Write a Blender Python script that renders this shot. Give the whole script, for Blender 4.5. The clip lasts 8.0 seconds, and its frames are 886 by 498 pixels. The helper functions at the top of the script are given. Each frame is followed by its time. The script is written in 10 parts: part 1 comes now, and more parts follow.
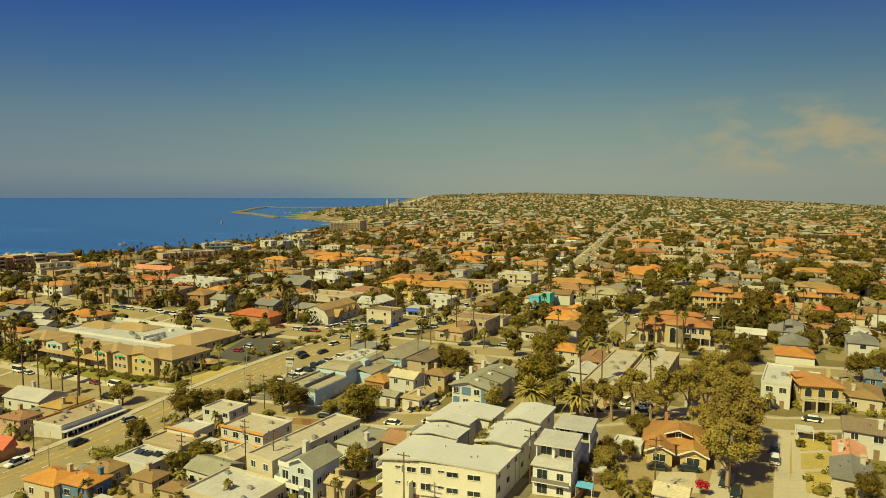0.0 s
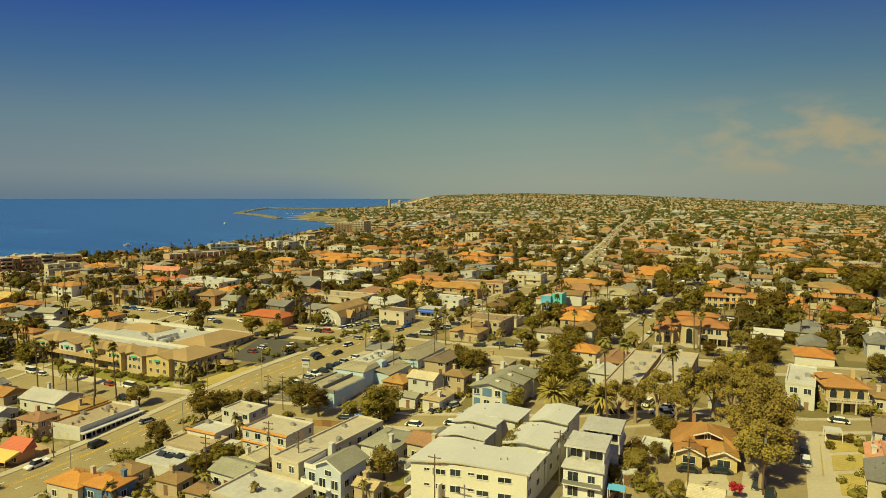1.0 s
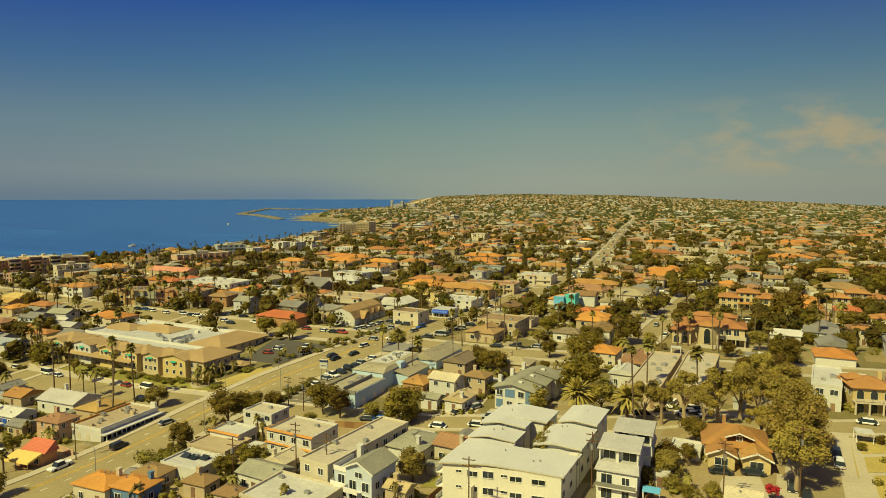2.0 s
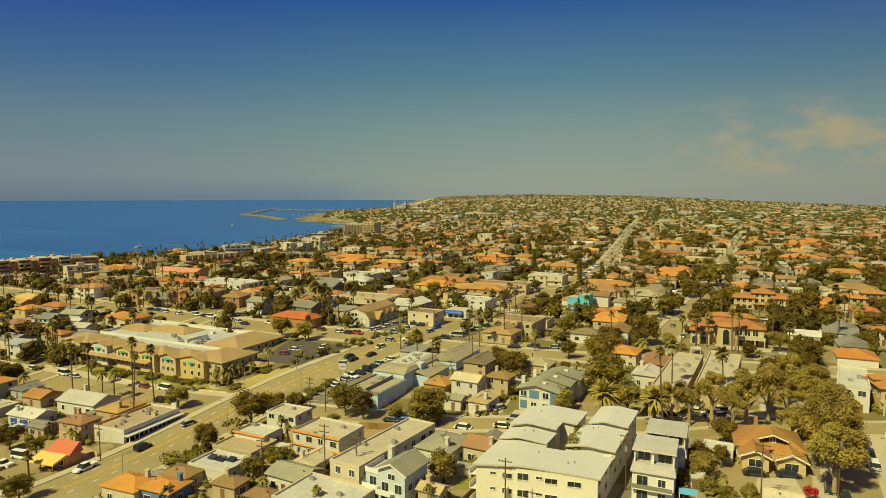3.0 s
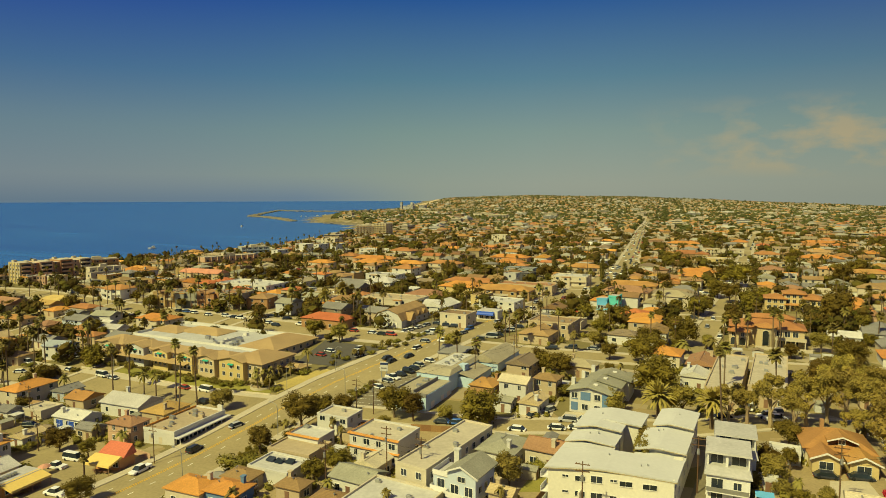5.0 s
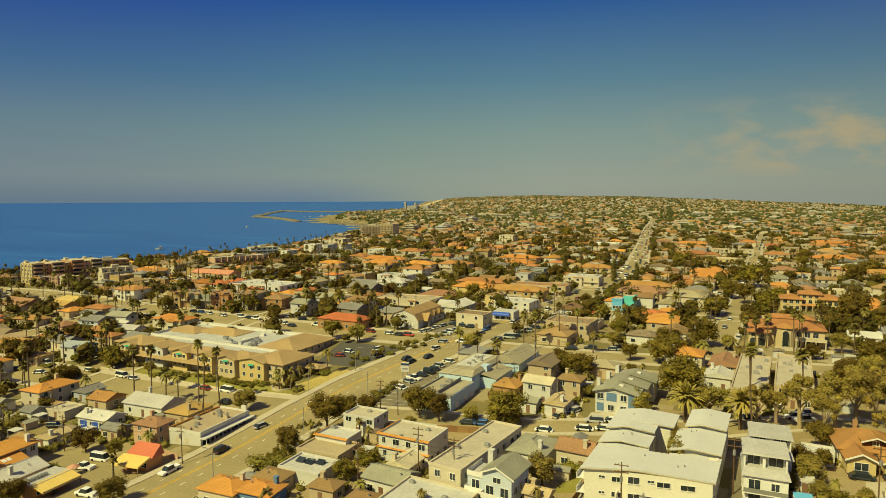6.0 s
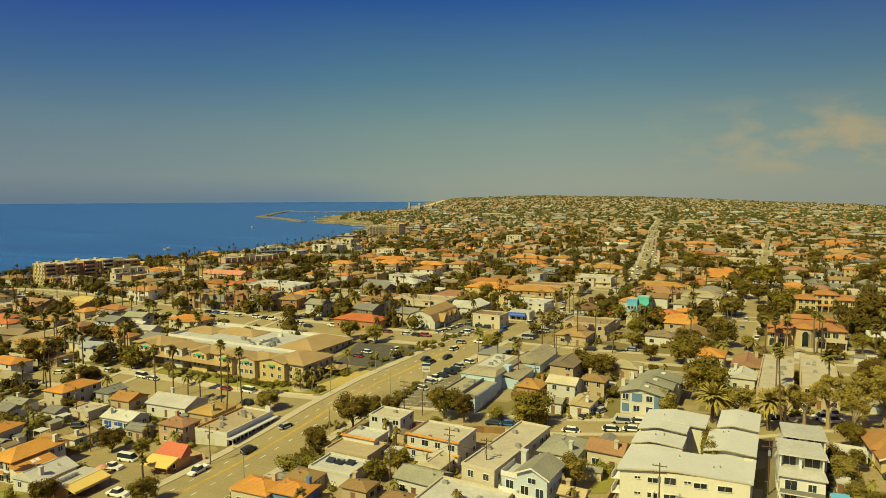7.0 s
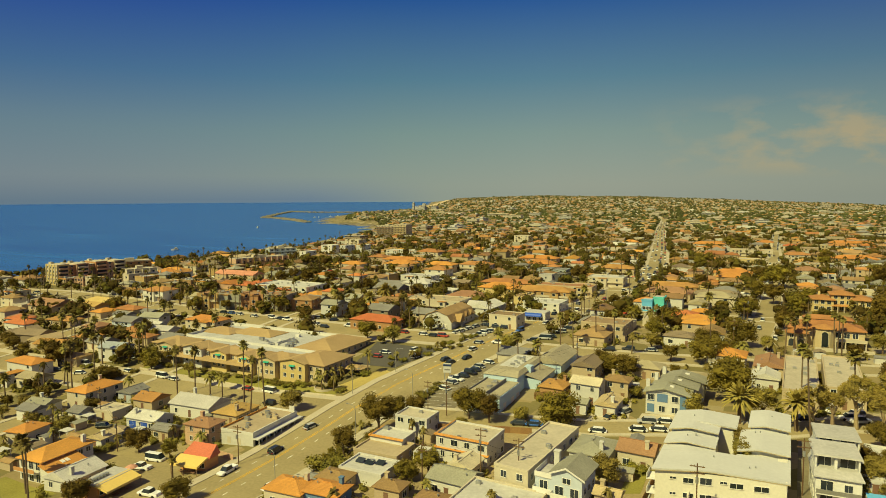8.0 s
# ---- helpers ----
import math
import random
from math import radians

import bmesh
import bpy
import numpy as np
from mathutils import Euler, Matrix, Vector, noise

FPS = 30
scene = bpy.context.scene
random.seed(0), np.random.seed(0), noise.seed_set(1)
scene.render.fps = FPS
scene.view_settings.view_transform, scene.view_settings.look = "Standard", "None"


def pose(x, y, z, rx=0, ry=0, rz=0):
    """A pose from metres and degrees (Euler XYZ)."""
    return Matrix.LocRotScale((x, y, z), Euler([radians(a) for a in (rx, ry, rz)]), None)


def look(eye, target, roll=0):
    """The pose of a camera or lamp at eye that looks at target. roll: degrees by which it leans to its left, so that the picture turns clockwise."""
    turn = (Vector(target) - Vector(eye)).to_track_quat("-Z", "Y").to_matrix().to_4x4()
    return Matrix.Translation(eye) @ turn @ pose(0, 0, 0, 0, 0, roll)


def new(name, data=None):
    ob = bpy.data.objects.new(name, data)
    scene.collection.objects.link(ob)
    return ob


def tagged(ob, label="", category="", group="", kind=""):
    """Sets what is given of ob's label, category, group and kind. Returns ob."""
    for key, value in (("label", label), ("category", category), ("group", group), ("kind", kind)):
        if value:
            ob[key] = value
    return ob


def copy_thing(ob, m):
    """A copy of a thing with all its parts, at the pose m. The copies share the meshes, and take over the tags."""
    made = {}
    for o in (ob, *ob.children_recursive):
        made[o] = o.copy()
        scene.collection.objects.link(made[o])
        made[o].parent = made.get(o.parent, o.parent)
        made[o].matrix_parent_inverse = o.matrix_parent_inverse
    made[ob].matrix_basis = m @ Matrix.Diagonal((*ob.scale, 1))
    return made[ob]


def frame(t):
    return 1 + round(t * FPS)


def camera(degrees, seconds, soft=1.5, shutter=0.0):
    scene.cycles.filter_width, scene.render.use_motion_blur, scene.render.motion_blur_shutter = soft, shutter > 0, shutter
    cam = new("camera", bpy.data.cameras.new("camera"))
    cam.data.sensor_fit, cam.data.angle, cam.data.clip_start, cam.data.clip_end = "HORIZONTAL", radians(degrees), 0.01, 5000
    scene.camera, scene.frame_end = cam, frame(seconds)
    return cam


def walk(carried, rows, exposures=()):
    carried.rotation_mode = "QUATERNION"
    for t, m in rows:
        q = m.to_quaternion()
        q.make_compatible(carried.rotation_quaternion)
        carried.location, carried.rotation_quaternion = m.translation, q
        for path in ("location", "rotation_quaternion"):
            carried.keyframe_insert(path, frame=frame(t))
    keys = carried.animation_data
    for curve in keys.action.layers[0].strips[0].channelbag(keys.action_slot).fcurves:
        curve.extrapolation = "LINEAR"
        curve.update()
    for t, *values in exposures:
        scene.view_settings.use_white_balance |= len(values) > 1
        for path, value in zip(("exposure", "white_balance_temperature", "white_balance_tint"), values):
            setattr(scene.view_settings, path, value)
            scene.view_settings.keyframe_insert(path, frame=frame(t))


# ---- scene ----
cam = camera(70.0, 8.0, soft=0.6)
PATH = [
    (0.0, look((0.000, 0.000, 57.000), (-46.776, 87.974, 48.478), 0.134)),
    (1.0, look((-5.110, -1.492, 56.786), (-52.014, 86.425, 48.373), 0.085)),
    (2.0, look((-10.500, -3.326, 56.626), (-57.573, 84.509, 48.314), 0.033)),
    (3.0, look((-15.999, -5.482, 56.533), (-63.285, 82.247, 48.312), -0.022)),
    (4.0, look((-21.654, -8.008, 56.515), (-69.202, 79.587, 48.373), -0.080)),
    (5.0, look((-27.040, -10.713, 56.573), (-74.879, 76.729, 48.492), -0.136)),
    (6.0, look((-32.370, -13.687, 56.704), (-80.539, 73.578, 48.670), -0.193)),
    (7.0, look((-37.490, -16.832, 56.903), (-86.015, 70.239, 48.899), -0.249)),
    (8.0, look((-42.457, -20.159, 57.164), (-91.364, 66.699, 49.178), -0.304)),
]
walk(cam, PATH, [(0.0, 0.22, 7900, -3), (8.0, 0.22, 7900, -3)])

# ---- light: high hazy afternoon sun from the sea side, clear sky ----
SUN_HEADING, SUN_HEIGHT = 199.0, 47.0
world = bpy.data.worlds.new("sky")
scene.world = world
world.use_nodes = True
wn, wl = world.node_tree.nodes, world.node_tree.links
wn.clear()
sky = wn.new("ShaderNodeTexSky")
sky.sky_type, sky.sun_disc = "NISHITA", False
sky.sun_elevation, sky.sun_rotation = radians(SUN_HEIGHT), radians(SUN_HEADING)
sky.dust_density, sky.air_density, sky.ozone_density = 1.0, 1.0, 2.0
coords = wn.new("ShaderNodeTexCoord")
split = wn.new("ShaderNodeSeparateXYZ")
wl.new(coords.outputs["Generated"], split.inputs[0])
haze = wn.new("ShaderNodeValToRGB")            # marine haze: olive near the horizon, deep blue higher up
wl.new(split.outputs["Z"], haze.inputs[0])
stops = ((0.0, (0.213, 0.268, 0.282)), (0.02, (0.213, 0.268, 0.282)), (0.10, (0.146, 0.235, 0.272)), (0.18, (0.062, 0.164, 0.284)),
         (0.30, (0.002, 0.058, 0.300)), (0.45, (0.055, 0.086, 0.25)), (0.7, (0.145, 0.155, 0.215)))
ramp = haze.color_ramp
while len(ramp.elements) < len(stops):
    ramp.elements.new(0.5)
for el, (at, rgb) in zip(ramp.elements, stops):
    el.position, el.color = at, (*rgb, 1)
# thin cloud banks over the inland horizon
warp = wn.new("ShaderNodeMapping")
warp.inputs["Scale"].default_value = (10.0, 10.0, 22.0)
wl.new(coords.outputs["Generated"], warp.inputs[0])
puff = wn.new("ShaderNodeTexNoise")
puff.inputs["Scale"].default_value, puff.inputs["Detail"].default_value, puff.inputs["Roughness"].default_value = 1.0, 6.0, 0.55
wl.new(warp.outputs[0], puff.inputs[0])
cover = wn.new("ShaderNodeMapRange")
cover.inputs["From Min"].default_value, cover.inputs["From Max"].default_value = 0.45, 0.62
wl.new(puff.outputs["Fac"], cover.inputs[0])
band = wn.new("ShaderNodeValToRGB")            # height of the cloud bank
levels = ((0.025, 0.0), (0.055, 1.0), (0.105, 0.75), (0.145, 0.0))
while len(band.color_ramp.elements) < len(levels):
    band.color_ramp.elements.new(0.5)
for el, (at, v) in zip(band.color_ramp.elements, levels):
    el.position, el.color = at, (v, v, v, 1)
wl.new(split.outputs["Z"], band.inputs[0])
side = wn.new("ShaderNodeMapRange")            # the bank stands inland
side.inputs["From Min"].default_value, side.inputs["From Max"].default_value = -0.22, 0.02
wl.new(split.outputs["X"], side.inputs[0])
m1, m2 = wn.new("ShaderNodeMath"), wn.new("ShaderNodeMath")
m1.operation = m2.operation = "MULTIPLY"
wl.new(band.outputs[0], m1.inputs[0]), wl.new(side.outputs[0], m1.inputs[1])
wl.new(m1.outputs[0], m2.inputs[0]), wl.new(cover.outputs[0], m2.inputs[1])
cloudy = wn.new("ShaderNodeMix")
cloudy.data_type = "RGBA"
cloudy.inputs["B"].default_value = (0.335, 0.30, 0.215, 1)
wl.new(m2.outputs[0], cloudy.inputs["Factor"]), wl.new(haze.outputs[0], cloudy.inputs["A"])
deep = wn.new("ShaderNodeMapRange")            # the sky is deeper over the sea
deep.inputs["From Min"].default_value, deep.inputs["From Max"].default_value = -0.95, -0.35
deep.inputs["To Min"].default_value, deep.inputs["To Max"].default_value = 0.74, 1.0
wl.new(split.outputs["X"], deep.inputs[0])
bg_sky, bg_haze, both = wn.new("ShaderNodeBackground"), wn.new("ShaderNodeBackground"), wn.new("ShaderNodeAddShader")
bg_sky.inputs["Strength"].default_value = 0.006
away = wn.new("ShaderNodeMapRange")            # and deeper again away from the sun
away.inputs["From Min"].default_value, away.inputs["From Max"].default_value = -0.25, 0.15
away.inputs["To Min"].default_value, away.inputs["To Max"].default_value = 1.0, 0.87
wl.new(split.outputs["X"], away.inputs[0])
fall = wn.new("ShaderNodeMath")
fall.operation = "MULTIPLY"
wl.new(deep.outputs[0], fall.inputs[0]), wl.new(away.outputs[0], fall.inputs[1])
wl.new(fall.outputs[0], bg_haze.inputs["Strength"])
marine = wn.new("ShaderNodeMapRange")          # violet marine layer over the water
marine.inputs["From Min"].default_value, marine.inputs["From Max"].default_value = -0.55, -0.92
wl.new(split.outputs["X"], marine.inputs[0])
violet = wn.new("ShaderNodeMix")
violet.data_type, violet.blend_type = "RGBA", "MULTIPLY"
violet.inputs["B"].default_value = (0.84, 0.88, 1.20, 1)
wl.new(marine.outputs[0], violet.inputs["Factor"]), wl.new(cloudy.outputs["Result"], violet.inputs["A"])
inland = wn.new("ShaderNodeMapRange")          # warmer dust haze over the inland side
inland.inputs["From Min"].default_value, inland.inputs["From Max"].default_value = -0.62, -0.30
wl.new(split.outputs["X"], inland.inputs[0])
dusty = wn.new("ShaderNodeMix")
dusty.data_type, dusty.blend_type = "RGBA", "MULTIPLY"
dusty.inputs["B"].default_value = (1.05, 0.955, 0.92, 1)
wl.new(inland.outputs[0], dusty.inputs["Factor"]), wl.new(violet.outputs["Result"], dusty.inputs["A"])
high = wn.new("ShaderNodeMapRange")            # the clear blue higher up deepens on either side of the haze
high.inputs["From Min"].default_value, high.inputs["From Max"].default_value = 0.12, 0.30
wl.new(split.outputs["Z"], high.inputs[0])
clear = dusty
for x_in, x_out, tint in ((-0.60, -0.90, (0.50, 0.70, 1.04, 1)), (-0.18, 0.14, (0.86, 0.76, 1.06, 1))):
    flank, amount, deeper = wn.new("ShaderNodeMapRange"), wn.new("ShaderNodeMath"), wn.new("ShaderNodeMix")
    flank.inputs["From Min"].default_value, flank.inputs["From Max"].default_value = x_in, x_out
    amount.operation = "MULTIPLY"
    deeper.data_type, deeper.blend_type = "RGBA", "MULTIPLY"
    deeper.inputs["B"].default_value = tint
    wl.new(split.outputs["X"], flank.inputs[0]), wl.new(flank.outputs[0], amount.inputs[0]), wl.new(high.outputs[0], amount.inputs[1])
    wl.new(amount.outputs[0], deeper.inputs["Factor"]), wl.new(clear.outputs["Result"], deeper.inputs["A"])
    clear = deeper
low, west, veil = wn.new("ShaderNodeMapRange"), wn.new("ShaderNodeMapRange"), wn.new("ShaderNodeMath")   # blue sea haze low over the water
low.inputs["From Min"].default_value, low.inputs["From Max"].default_value = 0.035, 0.0
west.inputs["From Min"].default_value, west.inputs["From Max"].default_value = -0.50, -0.66
veil.operation = "MULTIPLY"
wl.new(split.outputs["Z"], low.inputs[0]), wl.new(split.outputs["X"], west.inputs[0])
wl.new(low.outputs[0], veil.inputs[0]), wl.new(west.outputs[0], veil.inputs[1])
misty = wn.new("ShaderNodeMix")
misty.data_type = "RGBA"
misty.inputs["B"].default_value = (0.125, 0.195, 0.315, 1)
wl.new(veil.outputs[0], misty.inputs["Factor"]), wl.new(clear.outputs["Result"], misty.inputs["A"])
wl.new(sky.outputs[0], bg_sky.inputs[0]), wl.new(misty.outputs["Result"], bg_haze.inputs[0])
wl.new(bg_sky.outputs[0], both.inputs[0]), wl.new(bg_haze.outputs[0], both.inputs[1])
wl.new(both.outputs[0], wn.new("ShaderNodeOutputWorld").inputs[0])

sun = new("sun", bpy.data.lights.new("sun", "SUN"))
sun.data.energy, sun.data.angle, sun.data.color = 4.15, radians(0.6), (1.0, 0.925, 0.52)
a, e = radians(SUN_HEADING), radians(SUN_HEIGHT)
sun.matrix_world = look((400 * math.sin(a) * math.cos(e), 400 * math.cos(a) * math.cos(e), 400 * math.sin(e)), (0, 0, 0))


# ---- materials ----
def material(name, rgb, rough=0.8, grain=0.25, size=0.6, vary=0.0, bump=0.0, metal=0.0, tone=None, spec=0.3, stretch=None, big=9.0):
    """Base colour broken by fine grain, larger stains and a change from object to object."""
    mat = bpy.data.materials.new(name)
    mat.use_nodes = True
    n, l = mat.node_tree.nodes, mat.node_tree.links
    p = n["Principled BSDF"]
    p.inputs["Roughness"].default_value, p.inputs["Metallic"].default_value = rough, metal
    p.inputs["Specular IOR Level"].default_value = spec
    tc = n.new("ShaderNodeTexCoord")
    mp = n.new("ShaderNodeMapping")
    l.new(tc.outputs["Object"], mp.inputs[0])
    if stretch:
        mp.inputs["Scale"].default_value = stretch
    fine, coarse = n.new("ShaderNodeTexNoise"), n.new("ShaderNodeTexNoise")
    fine.inputs["Scale"].default_value, fine.inputs["Detail"].default_value = 1.0 / size, 4.0
    coarse.inputs["Scale"].default_value, coarse.inputs["Detail"].default_value = 1.0 / big, 3.0
    l.new(mp.outputs[0], fine.inputs[0]), l.new(mp.outputs[0], coarse.inputs[0])
    add = n.new("ShaderNodeMath")
    add.operation = "ADD"
    l.new(fine.outputs["Fac"], add.inputs[0]), l.new(coarse.outputs["Fac"], add.inputs[1])
    mr = n.new("ShaderNodeMapRange")
    mr.inputs["From Min"].default_value, mr.inputs["From Max"].default_value = 0.6, 1.4
    l.new(add.outputs[0], mr.inputs[0])
    mix = n.new("ShaderNodeMix")
    mix.data_type = "RGBA"
    lo = tone if tone else tuple(c * (1 - grain) for c in rgb)
    hi = tuple(min(c * (1 + 0.6 * grain), 0.95) for c in rgb) if not tone else rgb
    mix.inputs["A"].default_value, mix.inputs["B"].default_value = (*lo, 1), (*hi, 1)
    l.new(mr.outputs[0], mix.inputs["Factor"])
    out = mix.outputs["Result"]
    if vary:
        info, hsv, vr, hr = n.new("ShaderNodeObjectInfo"), n.new("ShaderNodeHueSaturation"), n.new("ShaderNodeMapRange"), n.new("ShaderNodeMapRange")
        vr.inputs["To Min"].default_value, vr.inputs["To Max"].default_value = 1 - vary, 1 + vary
        hr.inputs["To Min"].default_value, hr.inputs["To Max"].default_value = 0.5 - 0.06 * vary, 0.5 + 0.06 * vary
        l.new(info.outputs["Random"], vr.inputs[0]), l.new(info.outputs["Random"], hr.inputs[0])
        l.new(vr.outputs[0], hsv.inputs["Value"]), l.new(hr.outputs[0], hsv.inputs["Hue"]), l.new(out, hsv.inputs["Color"])
        out = hsv.outputs[0]
    l.new(out, p.inputs["Base Color"])
    if bump:
        b = n.new("ShaderNodeBump")
        b.inputs["Strength"].default_value, b.inputs["Distance"].default_value = bump, 0.05
        l.new(fine.outputs["Fac"], b.inputs["Height"]), l.new(b.outputs[0], p.inputs["Normal"])
    return mat


def tiled(mat, period, strength=0.6, axis="Y"):
    """Rows of tiles or shingles as relief across the slope."""
    n, l = mat.node_tree.nodes, mat.node_tree.links
    w = n.new("ShaderNodeTexWave")
    w.bands_direction = axis
    w.inputs["Scale"].default_value, w.inputs["Distortion"].default_value, w.inputs["Detail"].default_value = 0.314 / period, 1.2, 2.0
    l.new(n["Texture Coordinate"].outputs["Object"], w.inputs[0])
    b = n.new("ShaderNodeBump")
    b.inputs["Strength"].default_value, b.inputs["Distance"].default_value = strength, 0.06
    l.new(w.outputs["Fac"], b.inputs["Height"]), l.new(b.outputs[0], n["Principled BSDF"].inputs["Normal"])
    return mat


COLOURS = dict(white=(0.60, 0.585, 0.52), cream=(0.57, 0.49, 0.335), tan=(0.50, 0.38, 0.21), peach=(0.56, 0.335, 0.19), greyblue=(0.38, 0.42, 0.46),
               blue=(0.10, 0.22, 0.40), bluegrey=(0.50, 0.58, 0.66), yellow=(0.62, 0.45, 0.15), greywhite=(0.55, 0.55, 0.52), skyblue=(0.06, 0.46, 0.80),
               teal=(0.03, 0.62, 0.58), orange=(0.60, 0.262, 0.055), greybrown=(0.27, 0.205, 0.13), greylight=(0.52, 0.50, 0.46), darkgrey=(0.10, 0.10, 0.11),
               orangebrown=(0.43, 0.215, 0.065), grey=(0.24, 0.23, 0.21), goldtan=(0.46, 0.285, 0.09), brownred=(0.36, 0.19, 0.10), olive=(0.42, 0.36, 0.22),
               brown=(0.31, 0.19, 0.08), greygreen=(0.33, 0.32, 0.24), salmon=(0.66, 0.29, 0.17), orangetan=(0.46, 0.21, 0.068), red=(0.56, 0.17, 0.055),
               tanbrown=(0.37, 0.23, 0.10), redpink=(0.50, 0.22, 0.16), greyteal=(0.34, 0.40, 0.40))
WORDS = dict(greyblue="grey-blue", bluegrey="pale blue-grey", greywhite="off-white", skyblue="sky-blue", greybrown="grey-brown", greylight="light grey",
             darkgrey="dark grey", orangebrown="orange-brown", goldtan="golden tan", brownred="red-brown", greygreen="grey-green", orangetan="orange-tan",
             tanbrown="tan-brown", redpink="dull red", greyteal="grey-teal")


def muted(c, k=0.22):
    y = 0.3 * c[0] + 0.6 * c[1] + 0.1 * c[2]
    return tuple(v + (y - v) * k for v in c)


def word(c):
    return WORDS[c] if c in WORDS else c


WALL = {k: material("stucco " + k, muted(c), 0.9, 0.12, 0.5, 0.05, 0.15) for k, c in COLOURS.items()}
TILE_ROOF = {k: tiled(material("clay tile " + k, muted(c, 0.06), 0.85, 0.30, 0.35, 0.10, big=6.0), 0.32, 0.5) for k, c in COLOURS.items()}
FLAT_ROOF = {k: material("roof felt " + k, muted(tuple(0.92 * v for v in c), 0.22), 0.95, 0.22, 0.8, 0.05, 0.2, big=5.0) for k, c in COLOURS.items()}
M_WHITE_ROOF = material("white roof coating", (0.565, 0.565, 0.535), 0.9, 0.09, 0.8, bump=0.1, big=7.0)
M_GLASS = material("window glass", (0.03, 0.04, 0.05), 0.12, 0.3, 0.6, 0.4, spec=0.6)
M_FRAME = material("painted frame", (0.74, 0.72, 0.66), 0.6, 0.1)
M_DOOR = material("door paint", (0.24, 0.14, 0.09), 0.6, 0.2, 0.5, 0.3)
M_GARAGE = material("garage door paint", (0.70, 0.67, 0.60), 0.6, 0.1, 0.5, 0.1)
M_BLUE_DOOR = material("blue door paint", (0.03, 0.10, 0.50), 0.5, 0.1)
M_ASPHALT = material("asphalt", (0.335, 0.272, 0.140), 0.95, 0.25, 0.7, bump=0.2, big=14.0)
M_LOT = material("lot asphalt", (0.21, 0.18, 0.12), 0.95, 0.3, 0.7, bump=0.2, big=8.0)
M_NEW_LOT = material("sealed lot asphalt", (0.10, 0.093, 0.08), 0.95, 0.2, 0.7, bump=0.2, big=8.0)
M_CONCRETE = material("concrete", (0.50, 0.44, 0.32), 0.9, 0.2, 0.5, bump=0.15)
M_YELLOW = material("yellow road paint", (0.80, 0.46, 0.03), 0.8, 0.25, 0.4)
M_WHITE_PAINT = material("white road paint", (0.82, 0.80, 0.72), 0.8, 0.3, 0.4)
M_SAND = material("sand", (0.60, 0.46, 0.27), 0.95, 0.15, 2.0)
M_DRY = material("dry grass", (0.46, 0.36, 0.12), 0.95, 0.3, 0.5, bump=0.3)
M_LAWN = material("lawn", (0.27, 0.245, 0.06), 0.95, 0.3, 0.4, bump=0.3)
M_EARTH = material("bare earth", (0.36, 0.28, 0.15), 0.95, 0.3, 0.6, bump=0.3)
M_WOOD = material("weathered timber", (0.16, 0.095, 0.05), 0.9, 0.3, 0.3, 0.15)
M_FENCE = material("brown fence boards", (0.27, 0.15, 0.07), 0.9, 0.25, 0.3, 0.2)
M_STEEL = material("galvanised steel", (0.45, 0.45, 0.43), 0.45, 0.15, 0.3, metal=0.7)
M_ROCK = material("breakwater rock", (0.20, 0.175, 0.125), 0.95, 0.4, 3.0, bump=0.4)
M_BARK = material("bark", (0.16, 0.11, 0.07), 0.95, 0.35, 0.25, 0.2, 0.4)
M_PALE_BARK = material("eucalyptus bark", (0.36, 0.27, 0.17), 0.9, 0.35, 0.4, 0.15, 0.3)
M_PALM_BARK = material("palm bark", (0.17, 0.12, 0.075), 0.95, 0.3, 0.3, 0.2, 0.4)
LEAF = dict(round=material("dark broad leaves", (0.225, 0.162, 0.030), 0.8, 0.45, 0.9, 0.25, tone=(0.068, 0.050, 0.011), spec=0.15),
            gold=material("olive gold leaves", (0.35, 0.27, 0.065), 0.8, 0.45, 0.9, 0.2, tone=(0.14, 0.115, 0.03), spec=0.15),
            mid=material("street tree leaves", (0.125, 0.096, 0.020), 0.85, 0.4, 2.0, 0.0, tone=(0.042, 0.035, 0.009), big=20.0, spec=0.12),
            # far foliage: base colour lifted a little to stand in for air haze
            far=material("distant haze-lifted leaves", (0.105, 0.110, 0.036), 0.85, 0.4, 4.0, 0.0, tone=(0.046, 0.050, 0.018), big=40.0, spec=0.12),
            cypress=material("cypress leaves", (0.15, 0.12, 0.03), 0.7, 0.4, 0.5, 0.2, tone=(0.06, 0.05, 0.015), spec=0.15),
            euc=material("eucalyptus leaves", (0.40, 0.285, 0.072), 0.7, 0.4, 0.9, 0.2, tone=(0.16, 0.125, 0.035), spec=0.15),
            hedge=material("hedge leaves", (0.27, 0.22, 0.045), 0.7, 0.4, 0.5, 0.3, tone=(0.09, 0.085, 0.02), spec=0.15),
            palm=material("palm fronds", (0.28, 0.22, 0.06), 0.6, 0.3, 0.5, 0.25, tone=(0.11, 0.095, 0.03), spec=0.15),
            date=material("date palm fronds", (0.46, 0.35, 0.095), 0.55, 0.3, 0.5, 0.15, tone=(0.17, 0.135, 0.04), spec=0.15),
            bougain=material("red bougainvillea", (0.55, 0.03, 0.05), 0.7, 0.3, 0.5, tone=(0.25, 0.02, 0.03), spec=0.15))
M_DEAD = material("dead frond skirt", (0.20, 0.13, 0.06), 0.9, 0.3)
M_TYRE = material("tyre rubber", (0.02, 0.02, 0.02), 0.85, 0.2)
M_LAMP = material("lamp lens", (0.75, 0.72, 0.66), 0.2, 0.05)
M_TAIL = material("tail light", (0.35, 0.02, 0.02), 0.3, 0.05)
